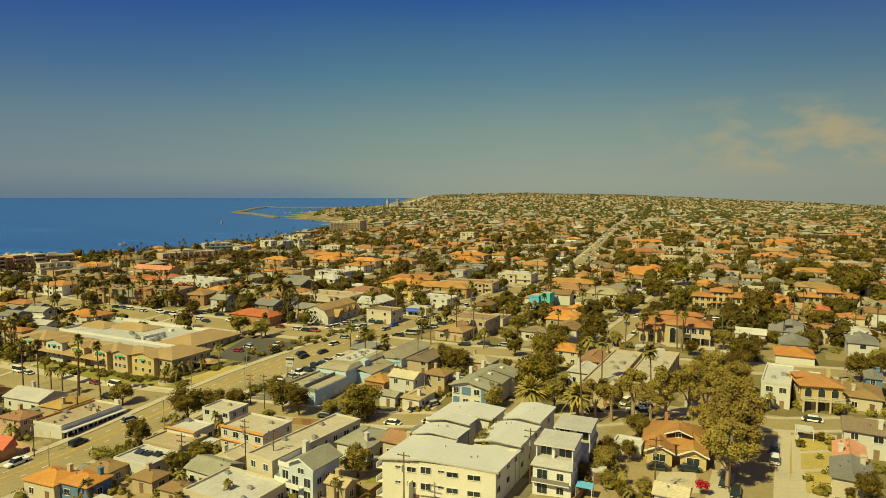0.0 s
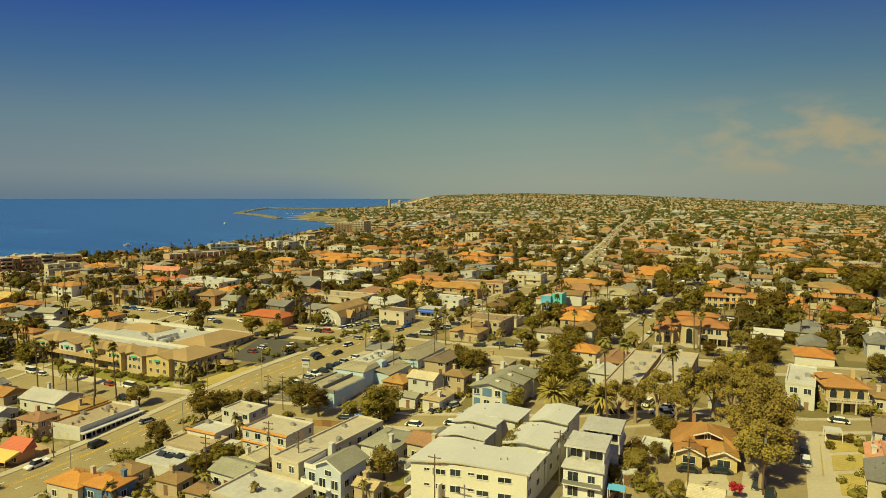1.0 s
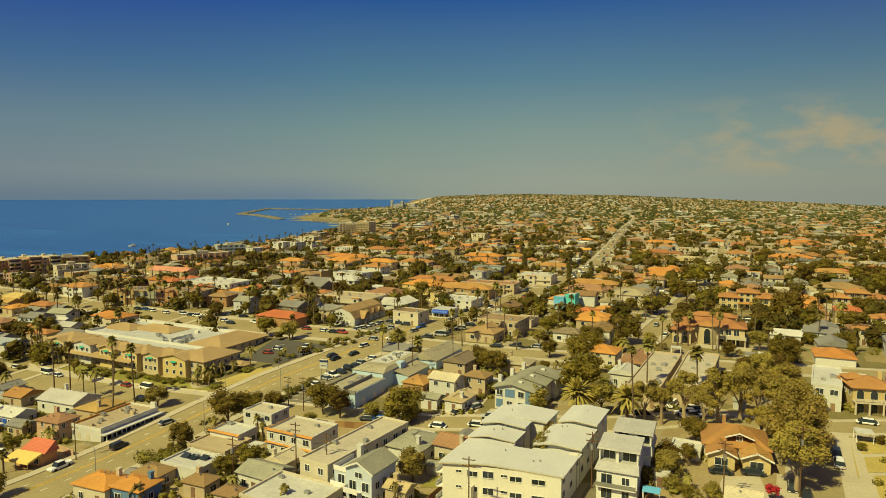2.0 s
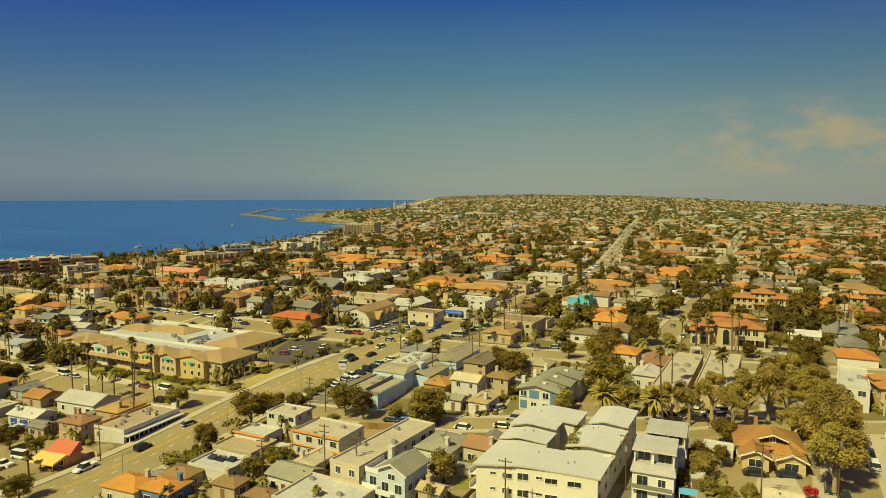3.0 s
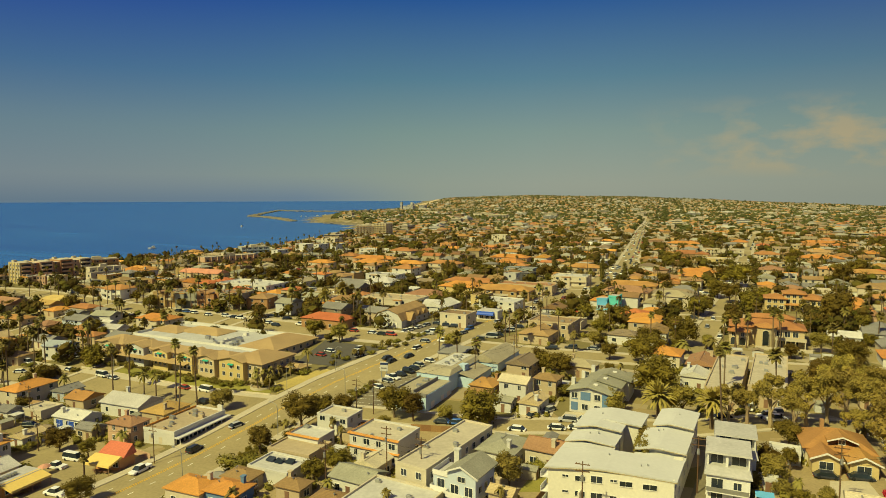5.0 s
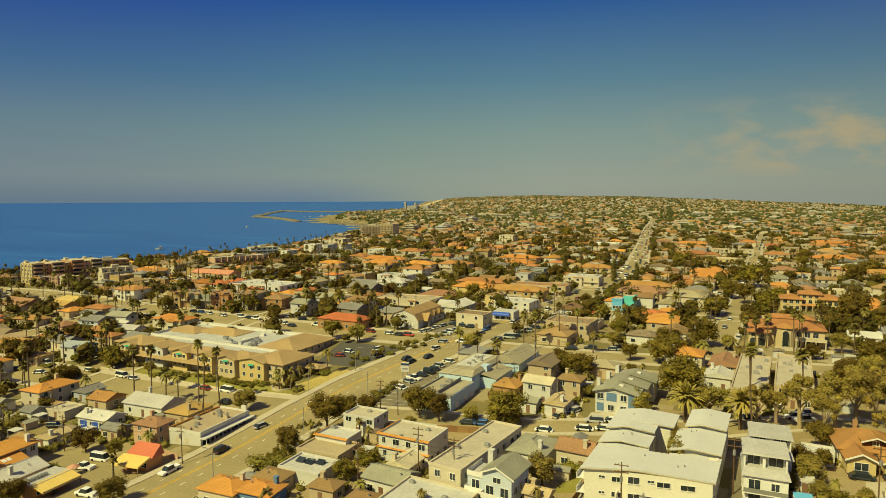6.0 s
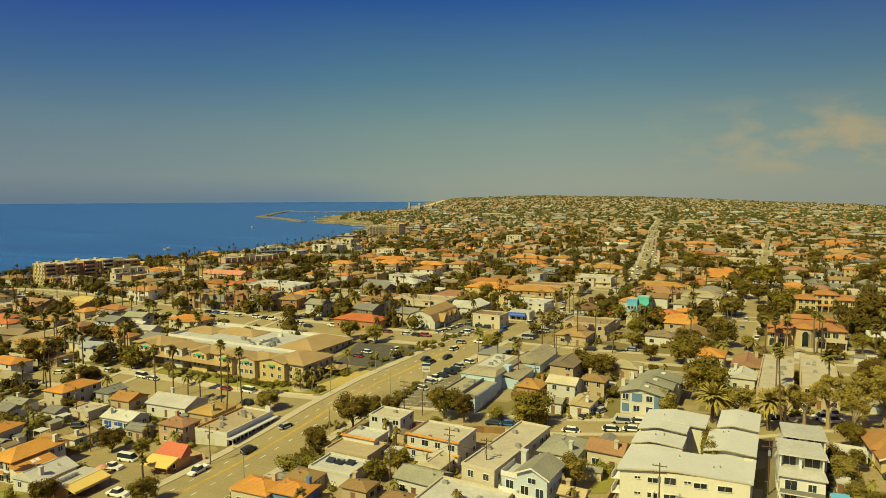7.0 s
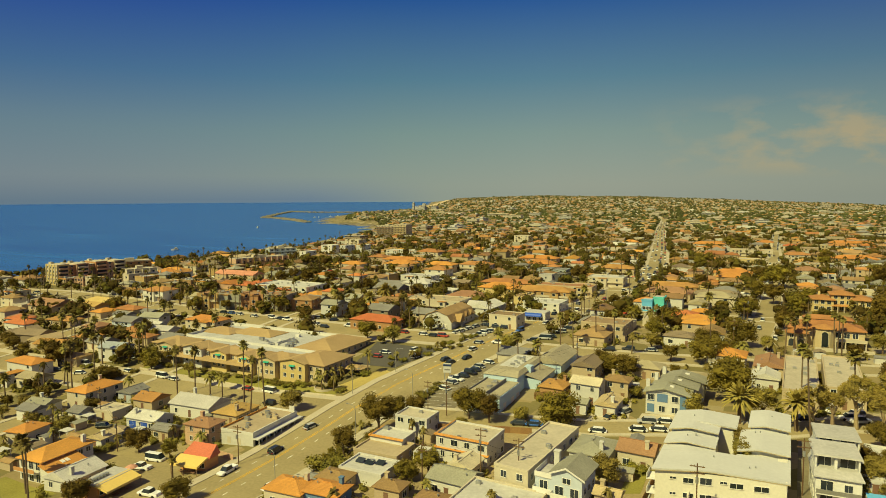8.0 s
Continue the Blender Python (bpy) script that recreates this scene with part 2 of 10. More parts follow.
PAINT = {k: material("car paint " + k, c, 0.3, 0.05, 0.5, spec=0.6) for k, c in dict(white=(0.80, 0.80, 0.78), silver=(0.45, 0.45, 0.44), dark=(0.03, 0.035, 0.045),
         black=(0.015, 0.015, 0.017), red=(0.45, 0.05, 0.03), blue=(0.03, 0.12, 0.42), tan=(0.45, 0.36, 0.22)).items()}


# ---- geometry helpers ----
class Geo:
    """Collects faces of one mesh."""

    def __init__(self):
        self.v, self.f, self.k = [], [], []

    def poly(self, pts, k=0):
        n = len(self.v)
        self.v.extend(tuple(p) for p in pts)
        self.f.append(tuple(range(n, n + len(pts))))
        self.k.append(k)
        return self

    def box(self, x0, x1, y0, y1, z0, z1, k=0):
        n = len(self.v)
        self.v.extend([(x0, y0, z0), (x1, y0, z0), (x1, y1, z0), (x0, y1, z0), (x0, y0, z1), (x1, y0, z1), (x1, y1, z1), (x0, y1, z1)])
        self.f.extend([(n, n + 3, n + 2, n + 1), (n + 4, n + 5, n + 6, n + 7), (n, n + 1, n + 5, n + 4), (n + 1, n + 2, n + 6, n + 5), (n + 2, n + 3, n + 7, n + 6), (n + 3, n, n + 4, n + 7)])
        self.k.extend([k] * 6)
        return self

    def loft(self, rings, k=0, caps=True):
        """Skin over rings of equal length."""
        n, m = len(self.v), len(rings[0])
        for r in rings:
            self.v.extend(tuple(p) for p in r)
        for i in range(len(rings) - 1):
            for j in range(m):
                a, b = n + i * m + j, n + i * m + (j + 1) % m
                self.f.append((a, b, b + m, a + m))
                self.k.append(k)
        if caps:
            self.f.append(tuple(n + j for j in reversed(range(m))))
            self.f.append(tuple(n + (len(rings) - 1) * m + j for j in range(m)))
            self.k.extend([k, k])
        return self

    def tube(self, pts, radii, sides=6, k=0):
        rings = []
        for i, p in enumerate(pts):
            q = Vector(pts[min(i + 1, len(pts) - 1)]) - Vector(pts[max(i - 1, 0)])
            q.normalize()
            u = q.orthogonal().normalized()
            w = q.cross(u)
            rings.append([Vector(p) + radii[i] * (math.cos(2 * math.pi * j / sides) * u + math.sin(2 * math.pi * j / sides) * w) for j in range(sides)])
        return self.loft(rings, k)

    def mesh(self, name, *mats, smooth=False):
        me = bpy.data.meshes.new(name)
        me.from_pydata([tuple(v) for v in self.v], [], self.f)
        for m in mats:
            me.materials.append(m)
        if len(mats) > 1:
            me.polygons.foreach_set("material_index", self.k)
        if smooth:
            me.polygons.foreach_set("use_smooth", [True] * len(self.f))
        me.update()
        return me


def part(name, geo, mat, parent, label="", at=None, smooth=False):
    """One mesh under a thing or under a part. geo: a Geo, or a mesh already made."""
    me = geo if isinstance(geo, bpy.types.Mesh) else geo.mesh(name, *(mat if isinstance(mat, tuple) else (mat,)), smooth=smooth)
    ob = new(name, me)
    ob.parent = parent
    if at is not None:
        ob.matrix_basis = at
    return tagged(ob, label) if label else ob


def step(v, a, b):
    s = min(max((v - a) / (b - a), 0.0), 1.0)
    return s * s * (3 - 2 * s)


# ---- terrain ----
COAST = ((-600, -640), (300, -640), (620, -640), (770, -704), (960, -777), (1117, -855), (1370, -1026), (1425, -1190), (1900, -1540), (2217, -1600), (2700, -1735), (4170, -2400), (5200, -2920))
SEA = -11.0
HILLS = ((-36, -8), (-31, -4), (-28, 8), (-25, 20), (-21, 28), (-12, 14), (-3.3, -16), (5, -52), (15, -66))   # bearing, height of the skyline


def coast(y):
    for (y0, x0), (y1, x1) in zip(COAST, COAST[1:]):
        if y <= y1:
            return x0 + (x1 - x0) * (y - y0) / (y1 - y0)
    return COAST[-1][1]


def rise(x, y):
    """The far distance climbs gently towards the skyline."""
    d = math.hypot(x, y)
    return 40.0 * (max(min(d, 5000.0) - 1500.0, 0.0) / 3400.0) ** 2 - 0.0051 * max(d - 5000.0, 0.0)


def ground(x, y):
    s = step(235 - y, 0, 162)
    z = 1.5 - 5.5 * s + (0.012 + 0.068 * s) * (min(max(x, -200), 20) + 110) + rise(x, y)
    d = math.hypot(x, y)
    if d > 1500:
        b = math.degrees(math.atan2(x, y))
        hill = HILLS[-1][1]
        for (b0, h0), (b1, h1) in zip(HILLS, HILLS[1:]):
            if b < b1:
                hill = h0 + (h1 - h0) * min(max((b - b0) / (b1 - b0), 0), 1)
                break
        z += step(d, 1500, 4400) * (hill + 5.0 * noise.noise((x / 420, y / 420, 0)))
    inland = x - coast(y)
    z -= 6.0 * step(230 - inland, 0, 170) * step(1500 - y, 0, 400)
    if inland < 60:
        low = SEA + rise(x, y) - 4
        z = low + (z - low) * step(inland, -45, 45)
    return z


def axis(a, b, near, far, centre):
    """Coordinates from a to b, close together round the centre."""
    out, s = [centre], near
    v = centre
    while v < b:
        s = min(s * 1.09, far)
        v += s
        out.append(v)
    v, s = centre, near
    while v > a:
        s = min(s * 1.09, far)
        v -= s
        out.insert(0, v)
    return out


def sheet(name, xs, ys, height, mat, keep=None):
    g = Geo()
    n = len(ys)
    g.v = [(x, y, height(x, y)) for x in xs for y in ys]
    for i in range(len(xs) - 1):
        for j in range(n - 1):
            if keep is None or keep(xs[i], ys[j]) or keep(xs[i + 1], ys[j + 1]):
                g.f.append((i * n + j, (i + 1) * n + j, (i + 1) * n + j + 1, i * n + j + 1))
    return new(name, g.mesh(name, mat, smooth=True))


def ground_material():
    """Lots of dry grass, earth, paving and green in patches the size of yards."""
    mat = material("town ground", (0.31, 0.245, 0.12), 0.95, 0.35, 0.8, bump=0.3)
    n, l = mat.node_tree.nodes, mat.node_tree.links
    base = n["Mix"].outputs["Result"]
    cells = n.new("ShaderNodeTexVoronoi")
    cells.inputs["Scale"].default_value = 1 / 9.0
    cells.distance = "CHEBYCHEV"
    l.new(n["Texture Coordinate"].outputs["Object"], cells.inputs[0])
    sep = n.new("ShaderNodeSeparateColor")
    l.new(cells.outputs["Color"], sep.inputs[0])
    r = n.new("ShaderNodeValToRGB")
    r.color_ramp.interpolation = "CONSTANT"
    cols = ((0.0, (0.12, 0.11, 0.034)), (0.34, (0.26, 0.205, 0.09)), (0.48, (0.33, 0.28, 0.18)), (0.60, (0.13, 0.12, 0.035)), (0.80, (0.29, 0.22, 0.11)), (0.92, (0.44, 0.38, 0.27)))
    while len(r.color_ramp.elements) < len(cols):
        r.color_ramp.elements.new(0.5)
    for el, (p, c) in zip(r.color_ramp.elements, cols):
        el.position, el.color = p, (*c, 1)
    l.new(sep.outputs["Red"], r.inputs[0])
    mix = n.new("ShaderNodeMix")
    mix.data_type = "RGBA"
    mix.inputs["Factor"].default_value = 0.6
    l.new(base, mix.inputs["A"]), l.new(r.outputs[0], mix.inputs["B"])
    l.new(mix.outputs["Result"], n["Principled BSDF"].inputs["Base Color"])
    return mat


def sea_material():
    mat = bpy.data.materials.new("sea water")
    mat.use_nodes = True
    n, l = mat.node_tree.nodes, mat.node_tree.links
    p = n["Principled BSDF"]
    p.inputs["Roughness"].default_value, p.inputs["IOR"].default_value, p.inputs["Specular IOR Level"].default_value = 0.26, 1.33, 0.40
    tc, mp = n.new("ShaderNodeTexCoord"), n.new("ShaderNodeMapping")
    mp.inputs["Scale"].default_value, mp.inputs["Rotation"].default_value = (1 / 420, 1 / 60, 1), (0, 0, radians(25))
    l.new(tc.outputs["Object"], mp.inputs[0])
    swell, chop = n.new("ShaderNodeTexNoise"), n.new("ShaderNodeTexNoise")
    swell.inputs["Scale"].default_value, swell.inputs["Detail"].default_value = 1.0, 5.0
    chop.inputs["Scale"].default_value, chop.inputs["Detail"].default_value = 0.12, 6.0
    l.new(mp.outputs[0], swell.inputs[0]), l.new(tc.outputs["Object"], chop.inputs[0])
    r = n.new("ShaderNodeValToRGB")
    r.color_ramp.elements[0].position, r.color_ramp.elements[0].color = 0.34, (0.005, 0.080, 0.37, 1)
    r.color_ramp.elements[1].position, r.color_ramp.elements[1].color = 0.70, (0.016, 0.14, 0.47, 1)
    l.new(swell.outputs["Fac"], r.inputs[0]), l.new(r.outputs[0], p.inputs["Base Color"])
    b = n.new("ShaderNodeBump")
    b.inputs["Strength"].default_value, b.inputs["Distance"].default_value = 0.25, 0.8
    l.new(chop.outputs["Fac"], b.inputs["Height"]), l.new(b.outputs[0], p.inputs["Normal"])
    return mat


M_GROUND, M_SEA = ground_material(), sea_material()
gx, gy = sorted(axis(-4700, 4700, 7, 150, -110) + [-200.0, 20.0]), axis(-400, 5000, 6, 150, 130)
tagged(sheet("ground", gx, gy, ground, M_GROUND, lambda x, y: x > coast(y) - 130), "dry coastal town ground of yards and earth", "ground", kind="structure")
sx, sy = axis(-4900, 900, 25, 150, -800), axis(-600, 5000, 30, 150, 500)
tagged(sheet("water", sx, sy, lambda x, y: SEA + rise(x, y), M_SEA, lambda x, y: x < coast(y) + 170), "deep blue calm open sea", "sea", kind="structure")


def along(pts, pace=6.0):
    """Points every few metres along a line, with the sideways direction at each."""
    out = []
    for (x0, y0), (x1, y1) in zip(pts, pts[1:]):
        n = max(1, int(math.hypot(x1 - x0, y1 - y0) / pace))
        out += [(x0 + (x1 - x0) * i / n, y0 + (y1 - y0) * i / n) for i in range(n)]
    out.append(pts[-1])
    res = []
    for i, (x, y) in enumerate(out):
        a, b = out[max(i - 1, 0)], out[min(i + 1, len(out) - 1)]
        d = math.hypot(b[0] - a[0], b[1] - a[1])
        res.append((x, y, (b[1] - a[1]) / d, -(b[0] - a[0]) / d))
    return res


def ribbon(name, pts, profile, mat, parent=None, pace=6.0, label=""):
    """A strip along a line over the terrain; profile: (sideways, height) from left to right."""
    g = Geo()
    rows = along(pts, pace)
    n = len(profile)
    for x, y, nx, ny in rows:
        g.v.extend((x + nx * s, y + ny * s, ground(x + nx * s, y + ny * s) + h) for s, h in profile)
    for i in range(len(rows) - 1):
        for j in range(n - 1):
            a = i * n + j
            g.f.append((a, a + 1, a + n + 1, a + n))
    return part(name, g, mat, parent, label)


ROADS = []


def street(name, pts, width, label, paved=2.2, lift=0.10, sides=(1, 1), mat=None):
    """A street: carriageway, and on each side kerb, verge and pavement."""
    ROADS.append((pts, width / 2 + paved + 0.5))
    h = width / 2
    road = tagged(ribbon(name, pts, ((-h, lift), (0, lift + 0.05), (h, lift)), mat or M_ASPHALT), label, "street", kind="structure")
    for s, on in zip((-1, 1), sides):
        if on and paved:
            prof = [(s * h, lift - 0.1), (s * h, lift + 0.15), (s * (h + 0.3), lift + 0.15), (s * (h + paved), lift + 0.15), (s * (h + paved), lift - 0.2)]
            ribbon("pavement", pts, prof if s > 0 else prof[::-1], M_CONCRETE, road)
    return road


def stripes(road, pts, offset, mat, name, dash=0.0, gap=0.0, width=0.13, lift=0.16, start=0.0):
    """Painted lines beside a street's axis; with dash and gap, one piece for each dash."""
    if not dash:
        return ribbon(name, pts, ((offset - width / 2, lift), (offset + width / 2, lift)), mat, road)
    rows, s, run = along(pts, 0.5), 0.0, []
    for (x, y, nx, ny), (x1, y1, _, _) in zip(rows, rows[1:]):
        if (s - start) % (dash + gap) < dash:
            run.append((x + nx * offset, y + ny * offset))
        elif len(run) > 1:
            ribbon(name, (run[0], run[-1]), ((-width / 2, lift), (width / 2, lift)), mat, road, 3.0)
            run = []
        else:
            run = []
        s += math.hypot(x1 - x, y1 - y)


BLVD = ((-149, -40), (-150.5, 40), (-151, 70), (-152, 95), (-154.2, 127), (-153.5, 150), (-149.5, 175), (-146, 205), (-140.5, 260), (-136.5, 330), (-136, 415), (-141, 505), (-174, 695), (-237, 1040), (-330, 1600), (-420, 2100))
street("road_boulevard_north", BLVD[8:], 14.0, "wide asphalt boulevard running north between shops", 3.0)
boulevard = street("road_boulevard", BLVD[:9], 19.5, "wide asphalt boulevard with yellow centre lines", 3.0)
near_blvd = BLVD[1:9]
stripes(boulevard, near_blvd, -2.5, M_YELLOW, "centre_line", width=0.2)
stripes(boulevard, near_blvd, -1.9, M_YELLOW, "centre_line", width=0.2)
stripes(boulevard, BLVD[1:9], -5.5, M_WHITE_PAINT, "lane_dash", 2.1, 3.2, width=0.22)
stripes(boulevard, BLVD[1:9], 1.2, M_WHITE_PAINT, "lane_dash", 2.1, 3.2, width=0.22)
PALM_ST = ((-165, 124.5), (-200, 123.5), (-262, 119.5), (-330, 115), (-480, 106), (-620, 100))
street("road_west", PALM_ST, 15.0, "asphalt side street lined with palms", 3.0)
CROSS_W = ((-158, 203), (-200, 201.5), (-260, 199), (-340, 200), (-480, 206), (-630, 210))
street("road_crossing_west", CROSS_W, 14.0, "asphalt cross street with parked cars", 3.0)
CROSS_E = ((-136, 202), (-100, 202), (-58, 207), (-10, 217), (60, 232), (200, 255))
street("road_crossing_east", CROSS_E, 10.0, "asphalt residential cross street", 2.5)
LANE = ((-141, 129), (-117, 131), (-105, 131.3), (-87, 133.6), (-69, 139.5), (-45, 146.5), (-31, 156), (3.7, 164), (16, 170), (60, 182), (150, 200))
street("road_lane", LANE, 8.0, "asphalt residential lane with parked cars", 1.6)
HILL_ST = ((-56, 211), (-55.5, 240), (-54.5, 280), (-53.8, 354), (-57, 520), (-64, 700), (-70, 1000))
street("road_hill", HILL_ST, 9.0, "tree-lined residential street running uphill", 2.5)
EAST_ST = ((-3.4, 20), (-2.4, 90), (-2.2, 130), (-1.6, 159))
street("road_east", EAST_ST, 6.6, "asphalt residential street under eucalyptus shade", 2.6)
for x0, name in ((-255, "a"), (-345, "b"), (-440, "c")):
    street("road_west_" + name, tuple((x0 - 0.04 * (y - 210), y) for y in (60, 140, 214, 300, 450, 640, 850)), 9.0, "narrow asphalt beach-side street", 2.0)
for y0, name in ((285, "a"), (365, "b"), (450, "c"), (560, "d"), (690, "e"), (850, "f")):
    street("road_north_" + name, ((-600, y0 + 20), (-400, y0 + 8), (-155, y0), (-130, y0), (80, y0 + 25), (500, y0 + 85)), 9.0, "asphalt residential street between houses", 2.0)


def on_road(x, y, r):
    for pts, half in ROADS:
        for (x0, y0), (x1, y1) in zip(pts, pts[1:]):
            dx, dy = x1 - x0, y1 - y0
            t = min(max(((x - x0) * dx + (y - y0) * dy) / (dx * dx + dy * dy), 0), 1)
            if math.hypot(x0 + t * dx - x, y0 + t * dy - y) < half + r:
                return True
    return False


TAKEN = []


def free(x, y, r):
    return all((x - a) ** 2 + (y - b) ** 2 > (r + c) ** 2 for a, b, c in TAKEN)


def empty(name, x, y, rot=0, z=None, sink=0.0, tall=1.0, wide=1.0, deep=1.0):
    ob = new(name)
    ob.empty_display_size = 0.5
    ob.matrix_basis = pose(x, y, (ground(x, y) if z is None else z) - sink, 0, 0, rot)
    ob.scale = (wide, deep, tall)
    return ob


CACHE = {}


def cached(key, make):
    if key not in CACHE:
        CACHE[key] = make()
    return CACHE[key]


def window_meshes(w, h):
    def make():
        f = Geo()
        t = 0.09
        f.box(-w / 2 - t, w / 2 + t, -0.07, 0.02, h, h + t).box(-w / 2 - t, w / 2 + t, -0.12, 0.02, -t, 0)
        f.box(-w / 2 - t, -w / 2, -0.07, 0.02, 0, h).box(w / 2, w / 2 + t, -0.07, 0.02, 0, h).box(-0.03, 0.03, -0.05, 0.02, 0, h)
        p = Geo().box(-w / 2, w / 2, -0.02, 0.03, 0, h)
        return f.mesh("window", M_FRAME), p.mesh("pane", M_GLASS)
    return cached(("window", w, h), make)


def window(parent, x, y, z, turn, w=1.2, h=1.2, plain=False):
    """A framed window; far-off ones are a single piece."""
    if plain:
        me = cached(("plain", w, h), lambda: Geo().box(-w / 2 - 0.1, w / 2 + 0.1, -0.06, 0.03, -0.1, h + 0.1, 0).box(-w / 2, w / 2, -0.08, 0.02, 0, h, 1).mesh("window", M_FRAME, M_GLASS))
        return part("window", me, None, parent, at=pose(x, y, z, 0, 0, turn))
    f, p = window_meshes(w, h)
    ob = part("window", f, None, parent, at=pose(x, y, z, 0, 0, turn))
    part("pane", p, None, ob)
    return ob


def door(parent, x, y, z, turn, w=1.0, h=2.1, mat=None):
    mat = mat or M_DOOR
    me = cached(("door", w, h, mat.name), lambda: Geo().box(-w / 2, w / 2, -0.06, 0.03, 0, h).box(-w / 2 - 0.08, w / 2 + 0.08, -0.09, 0.03, h, h + 0.1).mesh("door", mat))
    ob = part("door", me, None, parent, at=pose(x, y, z, 0, 0, turn))
    return ob


def hip_roof(w, d, z, pitch, over=0.45, gable=False, thick=0.18):
    """Hip or gable roof over a w x d block, its ridge along the longer side."""
    a, b = w / 2 + over, d / 2 + over
    long_x = a >= b
    s = min(a, b)
    top = z + s * pitch
    run = 0 if gable else s
    if long_x:
        r0, r1 = (-(a - run), 0, top), ((a - run), 0, top)
    else:
        r0, r1 = (0, -(b - run), top), (0, (b - run), top)
    c = [(-a, -b, z), (a, -b, z), (a, b, z), (-a, b, z)]
    lo = [(x, y, zz - thick) for x, y, zz in c]
    g = Geo()
    if long_x:
        g.poly([c[0], c[1], r1, r0]).poly([c[2], c[3], r0, r1]).poly([c[1], c[2], r1]).poly([c[3], c[0], r0])
    else:
        g.poly([c[1], c[2], r1, r0]).poly([c[3], c[0], r0, r1]).poly([c[0], c[1], r0]).poly([c[2], c[3], r1])
    for i in range(4):
        g.poly([lo[i], lo[(i + 1) % 4], c[(i + 1) % 4], c[i]])
    g.poly(lo[::-1])
    return g, r0, r1, top


def wall_box(w, d, h, base=1.2):
    return Geo().box(-w / 2, w / 2, -d / 2, d / 2, -base, h)


ROOF_WORDS = dict(hip="hip roof", gable="gable roof", flat="flat roof")
HOUSES = []


